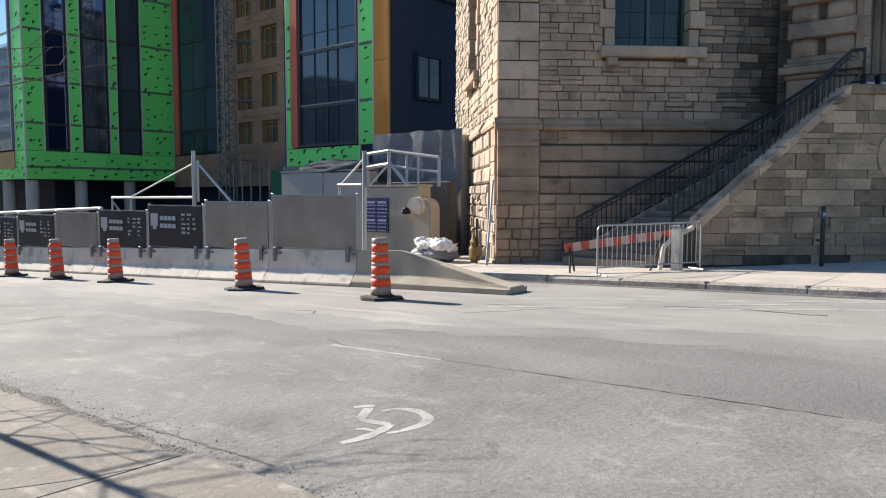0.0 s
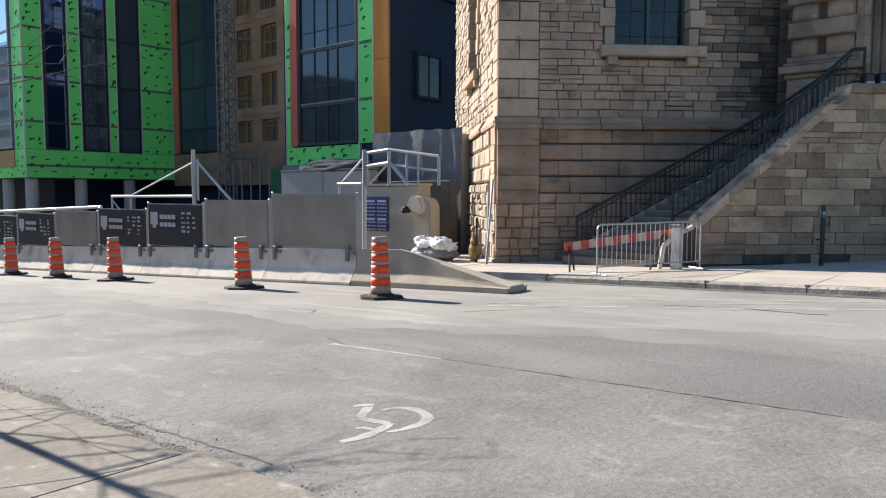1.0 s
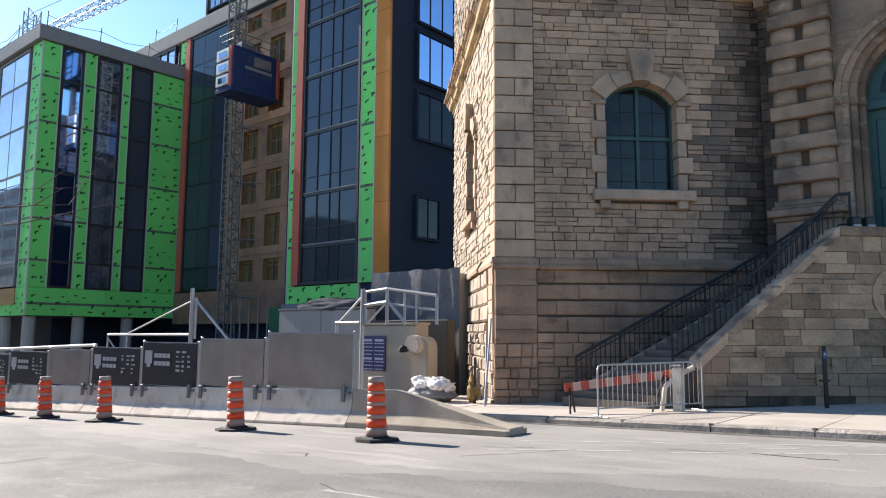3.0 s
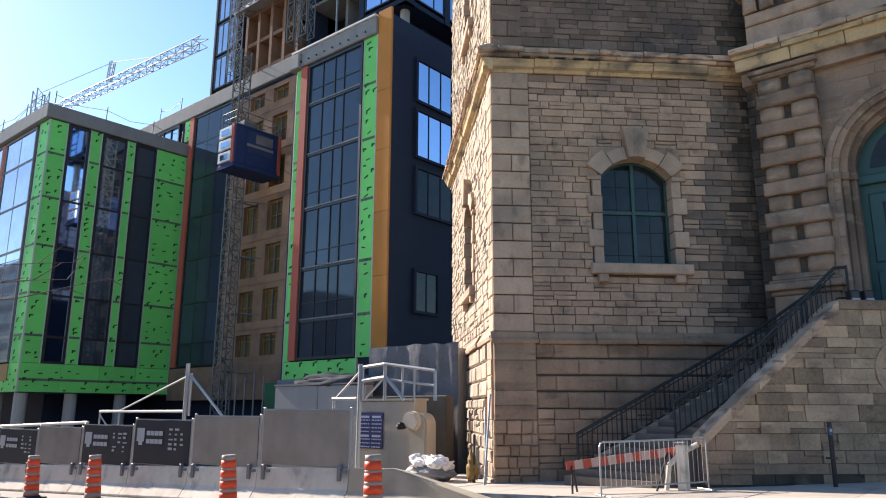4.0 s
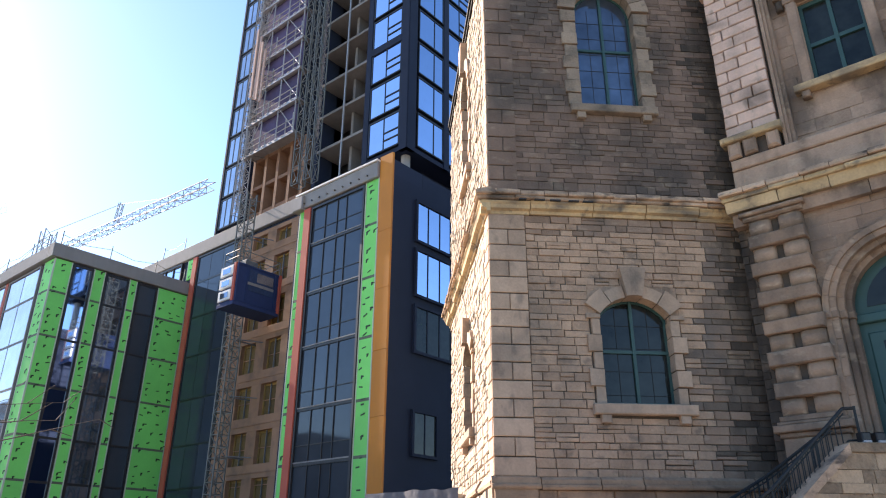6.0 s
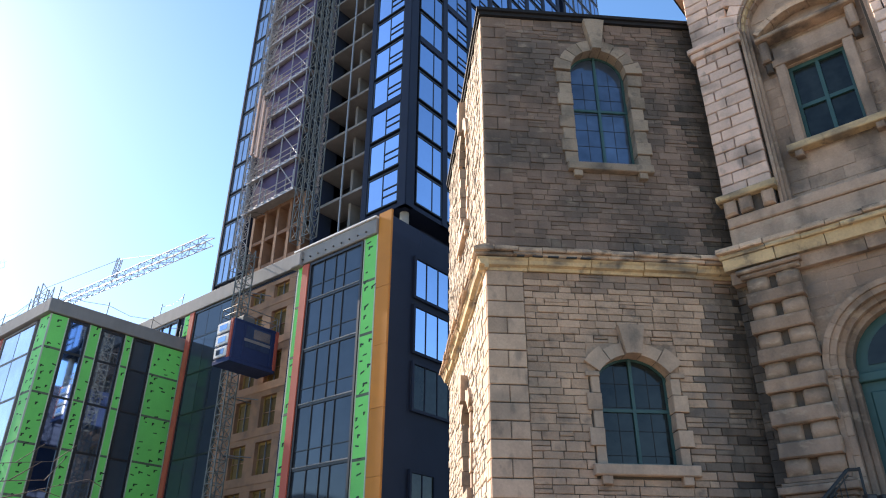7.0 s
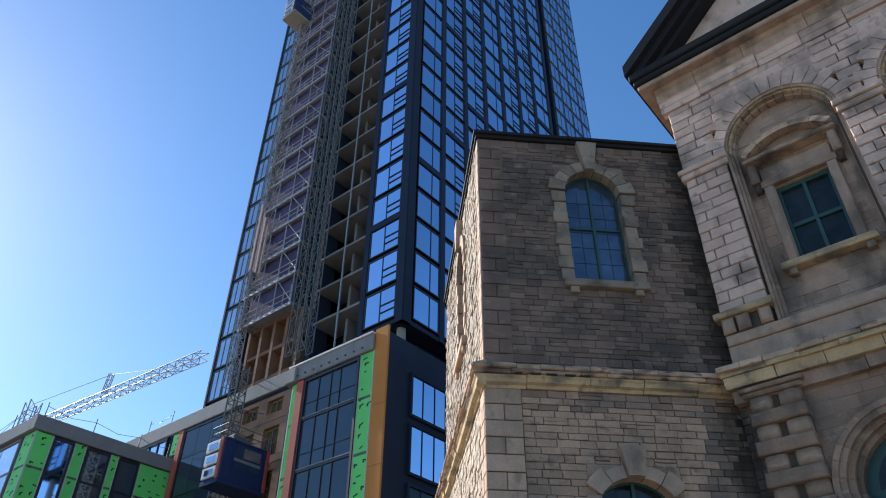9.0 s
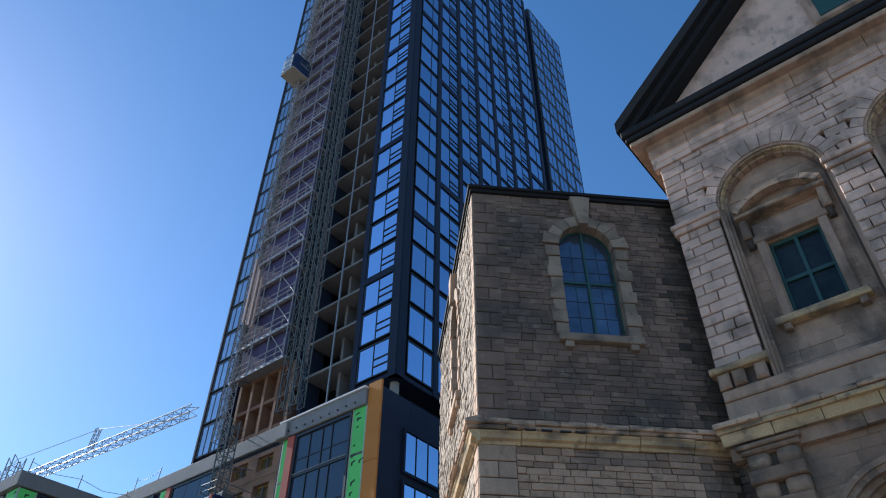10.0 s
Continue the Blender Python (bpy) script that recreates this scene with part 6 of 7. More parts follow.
def traffic_drum():
    """Slim orange delineator: rubber foot, tapered body with silver bands, cap and handle; at the origin."""
    c = thing("traffic_drum", "orange traffic drum with silver bands on a black rubber foot", "traffic cone", (0, 0, 0), "traffic drums along the barriers")
    bm = bmesh.new()
    for r0, z0, r1, z1 in ((0.47, 0.0, 0.45, 0.055), (0.3, 0.055, 0.24, 0.1)):
        rings = [[bm.verts.new((r * math.cos(math.pi / 4 * i + 0.39) * (1.06 if i % 4 < 2 else 0.97), 0.82 * r * math.sin(math.pi / 4 * i + 0.39), z)) for i in range(8)] for r, z in ((r0, z0), (r1, z1))]
        for i in range(8):
            bm.faces.new((rings[0][i], rings[0][(i + 1) % 8], rings[1][(i + 1) % 8], rings[1][i]))
        bm.faces.new(rings[1])
        bm.faces.new(rings[0][::-1])
    part("rubber_foot", bm, RUBBER, c, "black rubber foot")
    zs = [(0.1, REFLECT), (0.26, ORANGEPLASTIC), (0.41, REFLECT), (0.5, ORANGEPLASTIC), (0.65, REFLECT), (0.73, ORANGEPLASTIC), (0.87, REFLECT), (0.93, ORANGEPLASTIC), (1.08, CAPGREY), (1.19, None)]
    rad = lambda z: 0.205 - 0.05 * z
    for (z0, m), (z1, _) in zip(zs, zs[1:]):
        bm = bmesh.new()
        n = 20
        bulge = 0.004 if m is ORANGEPLASTIC else 0.0
        prof = [(rad(z0) + bulge, z0), (rad(z1) + bulge, z1)]
        rings = [[bm.verts.new((r * math.cos(2 * math.pi * i / n), r * math.sin(2 * math.pi * i / n), z)) for i in range(n)] for r, z in prof]
        for i in range(n):
            bm.faces.new((rings[0][i], rings[0][(i + 1) % n], rings[1][(i + 1) % n], rings[1][i])).smooth = True
        bm.faces.new(rings[1])
        bm.faces.new(rings[0][::-1])
        part("orange_band" if m is ORANGEPLASTIC else "cap" if m is CAPGREY else "silver_band", bm, m, c)
    return c


drum = traffic_drum()
DRUMS = [(-10.0, 9.88, 0, 0), (-14.32, 9.71, 20, 1.5), (-19.79, 9.3, 50, -1), (-22.72, 8.93, 10, 1), (-25.66, 8.7, 35, 0)]
for i, (x, y, a, tilt) in enumerate(DRUMS):
    m = pose(x, y, gz(x, -0.13) + 0.004, tilt, -2.1, a)
    if i == 0:
        drum.matrix_basis = m
    else:
        copy_thing(drum, m)

# ---- behind the fence ----
def tube_frame(name, label, lines, material=STEEL, cat="guard rail", group=""):
    lo = min((p for s in lines for p in s[:2]), key=lambda p: p[2])
    t = thing(name, label, cat, lo, group)
    for a, b, r in lines:
        pipe("tube", a, b, r, material, t, 8)
    return t


tube_frame("braced_post", "tall galvanised post with two slanting braces", [
    ((-23.6, 14, -1.0), (-23.6, 14, 3.1), 0.07), ((-23.35, 14, 1.3), (-23.35, 14, 2.75), 0.05),
    ((-23.6, 14, 2.65), (-28.3, 14, 1.45), 0.035), ((-23.4, 14, 2.7), (-21.2, 14, 1.25), 0.045),
    ((-29.9, 14, 1.43), (-23.7, 14, 1.45), 0.05), ((-29.9, 14, 1.43), (-29.9, 14, -1.15), 0.04), ((-28.3, 14, 1.45), (-28.3, 14, 0.9), 0.04),
    ((-29.9, 14, 1.3), (-29.1, 14, 0.8), 0.03), ((-21.2, 14, 1.3), (-21.2, 14, -0.9), 0.04)])
tube_frame("long_rail", "long galvanised rail running behind the fence", [((-30.0, 13.6, 1.0), (-42.0, 12.0, 0.55), 0.06), ((-30.0, 13.6, 1.05), (-30.0, 13.6, -1.2), 0.05), ((-41.5, 12.05, 0.57), (-41.5, 12.05, -1.65), 0.05)])
tube_frame("guard_frame", "galvanised guard frame on a braced post", [
    ((-14.83, 14, -0.55), (-14.8, 14, 2.75), 0.06), ((-14.7, 14, 2.66), (-13.85, 14, 2.72), 0.045), ((-14.7, 14, 2.3), (-13.85, 14, 2.36), 0.06),
    ((-13.85, 14, 2.72), (-13.85, 14, 1.75), 0.045), ((-13.85, 14, 2.4), (-13.15, 14, 1.78), 0.045), ((-14.8, 14, 2.55), (-15.8, 14, 1.8), 0.035),
    ((-13.85, 14, 2.72), (-12.25, 14.2, 2.5), 0.04), ((-13.85, 14.05, 2.32), (-12.25, 14.2, 2.12), 0.03), ((-12.25, 14.2, 2.5), (-12.25, 14.2, 1.75), 0.045),
    ((-13.3, 14.1, 2.62), (-13.3, 14.1, 1.75), 0.03), ((-12.9, 14.12, 2.55), (-12.9, 14.12, 1.75), 0.03), ((-14.7, 14, 2.66), (-14.7, 14, 1.75), 0.035), ((-14.6, 14, 1.8), (-13.95, 14, 2.3), 0.03),
    ((-15.9, 14, 1.82), (-14.9, 14, 1.82), 0.05), ((-15.85, 14, 1.8), (-15.85, 14, -0.55), 0.04)])
cabin = thing("site_cabin", "beige panelled site cabin beside the church", "cabin", (-18, 18.5, -0.6))
one("body", plane((0, 18.2, 0), (1, 0, 0), (0, -1, 0)), (-19.4, -16.6, -0.9, 1.83, -0.6, 0.0), BEIGE, cabin, 0.04)
one("roof_lip", plane((0, 18.2, 0), (1, 0, 0), (0, -1, 0)), (-19.45, -16.55, 1.83, 1.9, -0.65, 0.04), BEIGE, cabin)
notice = thing("site_notice", "navy site notice board with small white print", "sign", (-18.6, 18.15, 0.25))
fn = plane((0, 18.2, 0), (1, 0, 0), (0, -1, 0))
fn = fn @ Matrix.Translation((0, 1.5, 0)) @ Matrix.Diagonal((1.277, 1.277, 1.0, 1.0)) @ Matrix.Translation((0, -1.5, 0))
one("board", fn, (-15.0, -14.1, 0.5, 1.45, 0.03, 0.07), SIGNBLUE, notice)
rnd = random.Random(5)
bm = bmesh.new()
for cx in (-14.97, -14.53):
    for r in range(9):
        v = 1.36 - r * 0.1
        if r in (0, 5):
            box(bm, fn, cx + 0.03, cx + 0.36, v - 0.06, v, 0.07, 0.074)
        else:
            u = cx + 0.02
            while u < cx + 0.36:
                a = rnd.uniform(0.03, 0.1)
                box(bm, fn, u, min(u + a, cx + 0.39), v - 0.03, v, 0.07, 0.074)
                u += a + 0.025
tagged(part("print_bar", bm, mat("pale_print", (0.4, 0.42, 0.55), 0.7, vary=0.1, bump=0), notice), kind="stuff")


def lumpy(name, centre, size, material, parent, seed, rough=0.25, freq=2.5, sub=4):
    bm = bmesh.new()
    bmesh.ops.create_icosphere(bm, subdivisions=sub, radius=1.0)
    for v in bm.verts:
        n = 1 + rough * noise.noise(v.co * freq + Vector((seed, 0, 0))) + rough * 0.5 * noise.noise(v.co * freq * 2.3 + Vector((0, seed, 0)))
        v.co = Vector((v.co.x * size[0] * n, v.co.y * size[1] * n, max(-0.75, v.co.z) * size[2] * n)) + Vector(centre)
    for fc in bm.faces:
        fc.smooth = True
    return part(name, bm, material, parent)


sack = thing("bulk_sack", "grey bulk sack heaped with white plastic bags", "bag", (-14.75, 16.9, -0.52))
lumpy("sack_body", (-14.75, 16.9, -0.3), (0.85, 0.5, 0.28), TARP, sack, 3, 0.2)
for i in range(9):
    a = i * 0.7
    lumpy("white_bag", (-14.75 + 0.62 * math.cos(a * 2.1), 16.8 + 0.3 * math.sin(a * 1.7), -0.04 + 0.05 * (i % 3)), (0.27, 0.22, 0.16), BAG, sack, 10 + i, 0.6, 3.0, 3)
pump = thing("canvas_covered_pump", "piece of equipment under cream canvas with a rounded hood", "equipment", (-16.35, 18.1, -0.6))
fp = plane((-16.35, 18.35, 0), (1, 0, 0), (0, -1, 0))
bm = bmesh.new()
extrude(bm, fp, [(-0.38, -0.75), (0.38, -0.75)] + arc(0.0, 1.05, 0.38, 0.0, math.pi, 10), -0.25, 0.3)
bmesh.ops.recalc_face_normals(bm, faces=bm.faces)
bmesh.ops.bevel(bm, geom=[e for e in bm.edges if len(e.link_faces) == 2 and e.calc_face_angle(0) > 1.0], offset=0.05, segments=2, affect="EDGES")
part("cover", bm, BEIGE, pump)
bm = bmesh.new()
extrude(bm, fp, [(-0.52, 1.0), (0.05, 0.85)] + arc(-0.16, 1.12, 0.36, -0.2, math.pi, 10), 0.2, 0.5)
bmesh.ops.recalc_face_normals(bm, faces=bm.faces)
bmesh.ops.bevel(bm, geom=[e for e in bm.edges if len(e.link_faces) == 2 and e.calc_face_angle(0) > 1.0], offset=0.05, segments=2, affect="EDGES")
part("hood", bm, CREAM, pump)
lumpy("nozzle", (-16.85, 17.85, 1.0), (0.17, 0.15, 0.12), RUBBER, pump, 42, 0.5, 3, 3)
for i, (a, b, r) in enumerate((((-12.0, 15.9, -0.4), (-12.3, 16.6, 1.95), 0.03), ((-12.1, 16.1, -0.4), (-12.7, 16.9, 1.6), 0.025))):
    t = thing("leaning_pole", "pale pole leaning on the church wall", "pole", a, "poles leaning on the wall")
    pipe("shaft", a, b, r, STEEL, t, 8)
hyd = thing("standpipe", "thin dark standpipe with an ochre hose at the wall", "pipe", (-12.95, 16.7, -0.45))
pipe("riser", (-12.95, 16.7, -0.5), (-12.95, 16.7, 0.85), 0.035, BLACKMETAL, hyd, 8)
lumpy("hose", (-13.05, 16.75, -0.1), (0.16, 0.14, 0.4), PLY, hyd, 50, 0.6, 3, 3)
# concrete walls and covered stacks in the site
VOIDBOARD = mat("shaded_void_board", (0.07, 0.06, 0.05), 0.9, vary=0.25, bump=0.3)
DULLSHEET = mat("dull_grey_sheet", (0.07, 0.075, 0.085), 0.95, vary=0.4, scale=1.4, fine=8, bump=0.6, spec=0.1)
DARKTARP = mat("blue_grey_tarpaulin", (0.13, 0.13, 0.138), 0.6, vary=0.4, scale=1.2, fine=8, bump=0.5)
site_wall = thing("site_retaining_wall", "grey concrete retaining wall inside the site", "wall", (-23, 20, -0.8))
fy = plane((0, 19.6, 0), (1, 0, 0), (0, -1, 0))
# last section near-black: the shaded void beside the church painted onto it
for i, (a, b, t) in enumerate(((-26.0, -23.2, 2.5), (-23.2, -20.4, 2.47), (-20.4, -16.4, 2.02))):
    one("wall_section", fy, (a + 0.01, b - 0.01, -1.5, t, -0.4, 0.0), CONC if i < 2 else VOIDBOARD, site_wall, 0.03)
one("cap_board", fy, (-26.0, -20.4, 2.5, 2.56, -0.45, 0.05), PARAPET, site_wall)
stackc = thing("covered_stack", "grey tarpaulin over a tall stack inside the site", "tarpaulin", (-18.5, 21.5, -0.8))
bm = bmesh.new()
fz = plane((0, 20.6, 0), (1, 0, 0), (0, -1, 0))
gx = {}
for i in range(25):
    for j in range(11):
        u, v = -21.3 + 4.6 * i / 24, -1.0 + 4.95 * j / 10
        gx[i, j] = bm.verts.new(fz @ Vector((u, v + (0.12 * noise.noise((u * 1.3, 2, 0)) if j == 10 else 0), 0.1 * noise.noise((u * 2.2, v * 0.8, 1.0)))))
for i in range(24):
    for j in range(10):
        bm.faces.new((gx[i, j], gx[i + 1, j], gx[i + 1, j + 1], gx[i, j + 1])).smooth = True
part("sheet", bm, DARKTARP, stackc)
one("load", fz, (-21.2, -16.8, -1.2, 3.75, -1.6, -0.12), CONC, stackc)
heap = thing("tarpaulin_heap", "crumpled pale tarpaulin lying along the wall top", "tarpaulin", (-23.2, 20.2, 2.5))
lumpy("sheet", (-22.8, 20.1, 2.62), (2.4, 0.5, 0.34), DULLSHEET, heap, 60, 0.35, 2.0)
for i in range(5):
    t = thing("steel_prop", "thin dark steel prop standing in the site", "prop", (-38.5 + i * 0.9, 25.5, -1.6), "steel props")
    pipe("shaft", (-38.5 + i * 0.9, 25.5, -2.2), (-38.5 + i * 0.9, 25.5, 3.4 + 0.2 * (i % 2)), 0.05, DARKSTEEL, t, 6)
gb = thing("green_door_board", "tall dark green board in the ground-floor opening", "board", (-38.6, 29.0, -1.6))
one("board", plane((0, 28.9, 0), (1, 0, 0), (0, -1, 0)), (-39.3, -37.6, -2.2, 3.2, 0, 0.08), mat("green_board", (0.02, 0.13, 0.05), 0.7, vary=0.15, bump=0.1), gb)

# ---- far pavement things ----
def crowd_barrier(a, b, height=1.12):
    c = thing("crowd_barrier", "galvanised crowd-control barrier with upright bars", "barrier", tuple(a))
    up = Vector((0, 0, 1))
    d = (b - a).normalized()
    bm = bmesh.new()
    r = 0.021
    k = 0.1
    ring = [a + up * 0.02, a + up * (height - k), a + up * (height - 0.03) + d * 0.03, a + up * height + d * k, b + up * height - d * k, b + up * (height - 0.03) - d * 0.03, b + up * (height - k), b + up * 0.02]
    for p, q in zip(ring, ring[1:]):
        tube(bm, p, q, r, 8)
    tube(bm, a + up * 0.18, b + up * 0.18, 0.017, 8)
    part("frame", bm, STEEL, c)
    n = 22
    for i in range(1, n):
        p = a.lerp(b, i / n)
        pipe("bar", p + up * 0.18, p + up * height, 0.008, STEEL, c, 6)
    side = Vector((-d.y, d.x, 0)) * 0.3
    for p in (a + d * 0.06, b - d * 0.06):
        pipe("foot", p - side + up * 0.02, p + side + up * 0.02, 0.02, STEEL, c, 8)
    return c


pv = lambda x, y, dz=0.0: Vector((x, y, gz(x, 0.02 + dz)))
crowd_barrier(pv(-7.82, 14.45), pv(-6.45, 16.9))
board = thing("striped_barricade", "leaning barricade board with red and pale stripes", "barricade", tuple(pv(-8.8, 15.0)))
a, b = Vector((-8.95, 14.95, gz(-8.95, 0.6))), Vector((-6.95, 16.75, gz(-6.95, 0.88)))
d = (b - a).normalized()
fb = Matrix.Identity(4)
nn = d.cross(Vector((0, 0, 1))).normalized()
uu = nn.cross(d) if nn.cross(d).z > 0 else d.cross(nn)
for r in range(3):
    fb[r][0], fb[r][1], fb[r][2], fb[r][3] = d[r], uu[r], nn[r], a[r]
n = 14
L = (b - a).length
for i in range(n):
    bm = bmesh.new()
    u0, u1, sk = L * i / n, L * (i + 1) / n, 0.0
    box(bm, fb, u0, u1, -0.09, 0.1, -0.015, 0.015)
    part("red_stripe" if i % 2 == 0 else "pale_stripe", bm, REDPAINT if i % 2 == 0 else PALEBOARD, board)
for p, q in ((a + d * 0.12, pv(-8.75, 14.85)), (a + d * 0.15, pv(-8.95, 15.4)), (b - d * 0.35, pv(-7.35, 16.15)), (b - d * 0.3, pv(-7.0, 16.75))):
    pipe("leg", p, q, 0.025, RUBBER, board, 6)
stub = thing("broken_post", "short pale concrete post with a slanting arm", "post", tuple(pv(-6.9, 16.6)))
one("shaft", Matrix.Translation(pv(-6.9, 16.6)), (-0.1, 0.1, -0.1, 0.1, -0.05, 1.0), BARRIER, stub, 0.02)
one("cap", Matrix.Translation(pv(-6.9, 16.6)), (-0.12, 0.12, -0.12, 0.12, 1.0, 1.06), DARKSTEEL, stub, 0.02)
bm = bmesh.new()
for p, q in (((-7.25, 16.45, 0.0), (-7.18, 16.5, 0.55)), ((-7.18, 16.5, 0.55), (-6.95, 16.6, 0.78)), ((-6.85, 16.62, 0.85), (-6.55, 16.7, 1.0))):
    tube(bm, pv(*p), pv(*q), 0.06, 8)
part("arm", bm, BARRIER, stub)
bol = thing("bollard", "slim black bollard with a small blue and white plate", "bollard", tuple(pv(-4.25, 18.65)))
bz = gz(-4.25, 0.02)
pipe("shaft", (-4.25, 18.65, bz - 0.05), (-4.25, 18.65, bz + 1.42), 0.05, BLACKMETAL, bol, 12)
fo = plane((-4.25, 18.6, bz), (S2, S2, 0), (S2, -S2, 0))
one("plate", fo, (-0.05, 0.05, 1.12, 1.3, 0.03, 0.06), mat("blue_plate", (0.025, 0.08, 0.16), 0.5, vary=0.1, bump=0), bol)
one("white_mark", fo, (-0.028, 0.028, 1.2, 1.26, 0.06, 0.064), WHITE, bol)
one("collar", fo, (-0.09, 0.09, 0.6, 0.64, -0.1, 0.06), BLACKMETAL, bol)

# ---- road markings, cracks, litter ----
def ribbon(pts, width, z, material, name, label, cat, closed=False):
    bm = bmesh.new()
    pts = [Vector((*p, 0)) for p in pts]
    left, right = [], []
    for i, p in enumerate(pts):
        q = (pts[min(i + 1, len(pts) - 1)] - pts[max(i - 1, 0)]).normalized()
        nrm = Vector((-q.y, q.x, 0)) * (width[i] if isinstance(width, (list, tuple)) else width) / 2
        left.append(p + nrm)
        right.append(p - nrm)
    lv = [bm.verts.new((p.x, p.y, gz(p.x, z))) for p in left]
    rv = [bm.verts.new((p.x, p.y, gz(p.x, z))) for p in right]
    for i in range(len(pts) - 1):
        bm.faces.new((rv[i], rv[i + 1], lv[i + 1], lv[i]))
    return tagged(part(name, bm, material), label, cat, kind="structure")


def smooth(pts, n=6):
    """A rounded line through the points."""
    p = [Vector(q) for q in ([pts[0]] + list(pts) + [pts[-1]])]
    out = []
    for i in range(1, len(p) - 2):
        for k in range(n):
            t = k / n
            out.append(tuple(0.5 * (2 * p[i] + (p[i + 1] - p[i - 1]) * t + (2 * p[i - 1] - 5 * p[i] + 4 * p[i + 1] - p[i + 2]) * t * t + (3 * p[i] - p[i - 1] - 3 * p[i + 1] + p[i + 2]) * t ** 3)))
    return out + [tuple(pts[-1])]


def stroke(pts, w, z, label, taper=0.4):
    pts = smooth(pts)
    n = len(pts) - 1
    ws = [w * (taper + (1 - taper) * min(1, 4 * i / n, 4 * (n - i) / n)) * (1 + 0.25 * noise.noise((i * 0.6, w * 90, z * 900))) for i in range(n + 1)]
    ribbon(pts, ws, z, LINEPAINT, "wheelchair_marking", label, "road marking")


stroke([(-4.52, 4.13), (-4.47, 4.21), (-4.41, 4.27)], 0.075, -0.1274, "worn white wheelchair symbol painted on the asphalt", 0.7)
stroke([(-4.40, 4.19), (-4.31, 4.06), (-4.22, 3.92)], 0.09, -0.1271, "worn white bent body of the wheelchair symbol", 0.9)
stroke([(-4.21, 3.91), (-4.06, 3.92), (-3.91, 3.95)], 0.085, -0.1268, "worn white leg stroke of the wheelchair symbol", 0.7)
stroke([(-4.03, 3.70), (-3.98, 3.75), (-3.88, 3.75)], 0.05, -0.1265, "short worn white stroke of the wheelchair symbol", 0.5)
stroke([(-4.23, 4.18), (-4.19, 4.29), (-4.08, 4.35), (-3.94, 4.34), (-3.78, 4.25), (-3.71, 4.13), (-3.70, 4.01), (-3.72, 3.87), (-3.77, 3.77)], 0.09, -0.1271, "worn white wheel arc of the wheelchair symbol", 0.35)
stroke([(-3.90, 3.95), (-3.84, 3.75), (-3.83, 3.57), (-3.87, 3.41)], 0.1, -0.1262, "worn white foot stroke of the wheelchair symbol", 0.7)
ribbon([(-7.0, 6.03), (-6.2, 6.05), (-5.2, 6.07)], [0.1, 0.05, 0.035], -0.1272, PAINT, "lane_line", "thin remains of a white lane line", "road marking")
for pts in (((-7.49, 10.0), (-5.38, 10.98)), ((-4.78, 11.15), (-1.94, 12.49), (0.2, 13.4)), ((-7.66, 11.2), (-5.34, 12.21)), ((-4.27, 11.99), (-3.28, 12.52)), ((-5.0, 12.35), (-3.47, 12.92), (-2.09, 13.4))):
    ribbon(list(pts), 0.11, -0.1262, LINEPAINT, "slanting_line", "worn white slanting line near the kerb", "road marking")
rnd = random.Random(8)


def crack(x0, y0, x1, y1, w, n=14, wob=0.05):
    pts = [(x0 + (x1 - x0) * i / n + rnd.uniform(-wob, wob), y0 + (y1 - y0) * i / n + rnd.uniform(-wob, wob)) for i in range(n + 1)]
    ribbon(pts, [w * rnd.uniform(0.4, 1.3) for _ in pts], -0.1258, CRACK, "road_crack", "dark crack in the asphalt", "crack")


crack(-5.2, 6.07, -1.2, 6.08, 0.014, 40, 0.012)
crack(-0.8, 6.07, 3.5, 6.08, 0.008, 30, 0.012)
crack(-13.3, 4.2, -13.42, 5.35, 0.13, 8, 0.02)
crack(-6.0, 2.75, -3.9, 2.82, 0.025, 24, 0.015)
crack(-4.95, 11.45, -3.95, 11.62, 0.025, 12, 0.04)
crack(-3.95, 11.62, -2.5, 11.5, 0.045, 16, 0.05)
crack(-7.4, 6.3, -6.75, 6.05, 0.02, 6, 0.01)
crack(-7.3, 9.2, -6.2, 10.6, 0.02, 8, 0.08)
GUTTER = mat("gutter_dirt", (0.13, 0.12, 0.105), 0.95, vary=0.45, scale=2.5, fine=40, bump=1.0, grain=0.7, stain=(0.07, 0.062, 0.054, 0.85, 5.0))
pts = [(-14 + 0.08 * i, 2.56 + 0.02 * noise.noise((i * 0.3, 0, 0))) for i in range(200)]
ribbon(pts, [0.22 + 0.2 * noise.noise((i * 0.11, 5, 0)) + 0.12 * noise.noise((i * 0.6, 8, 0)) for i in range(200)], -0.128, GUTTER, "gutter_dirt", "dark grit and dirt collected along the kerb", "dirt")
# dark strip along the foot of the far kerb, with a wavering width
pts = [(-18 + 0.4 * i, 13.92 + 0.03 * noise.noise((i * 0.7, 9, 0))) for i in range(60)]
ribbon(pts, [0.24 + 0.12 * noise.noise((i * 0.9, 15, 0)) for i in range(60)], -0.1255, GUTTER, "gutter_dirt", "dark speckled strip along the foot of the far kerb", "dirt")
for a in ((-10.8, 7.7, -9.9, 8.1, 0.02), (-9.9, 8.1, -9.5, 7.8, 0.015), (-7.8, 10.2, -6.9, 10.5, 0.02)):
    crack(*a, 10, 0.07)
bm = bmesh.new()
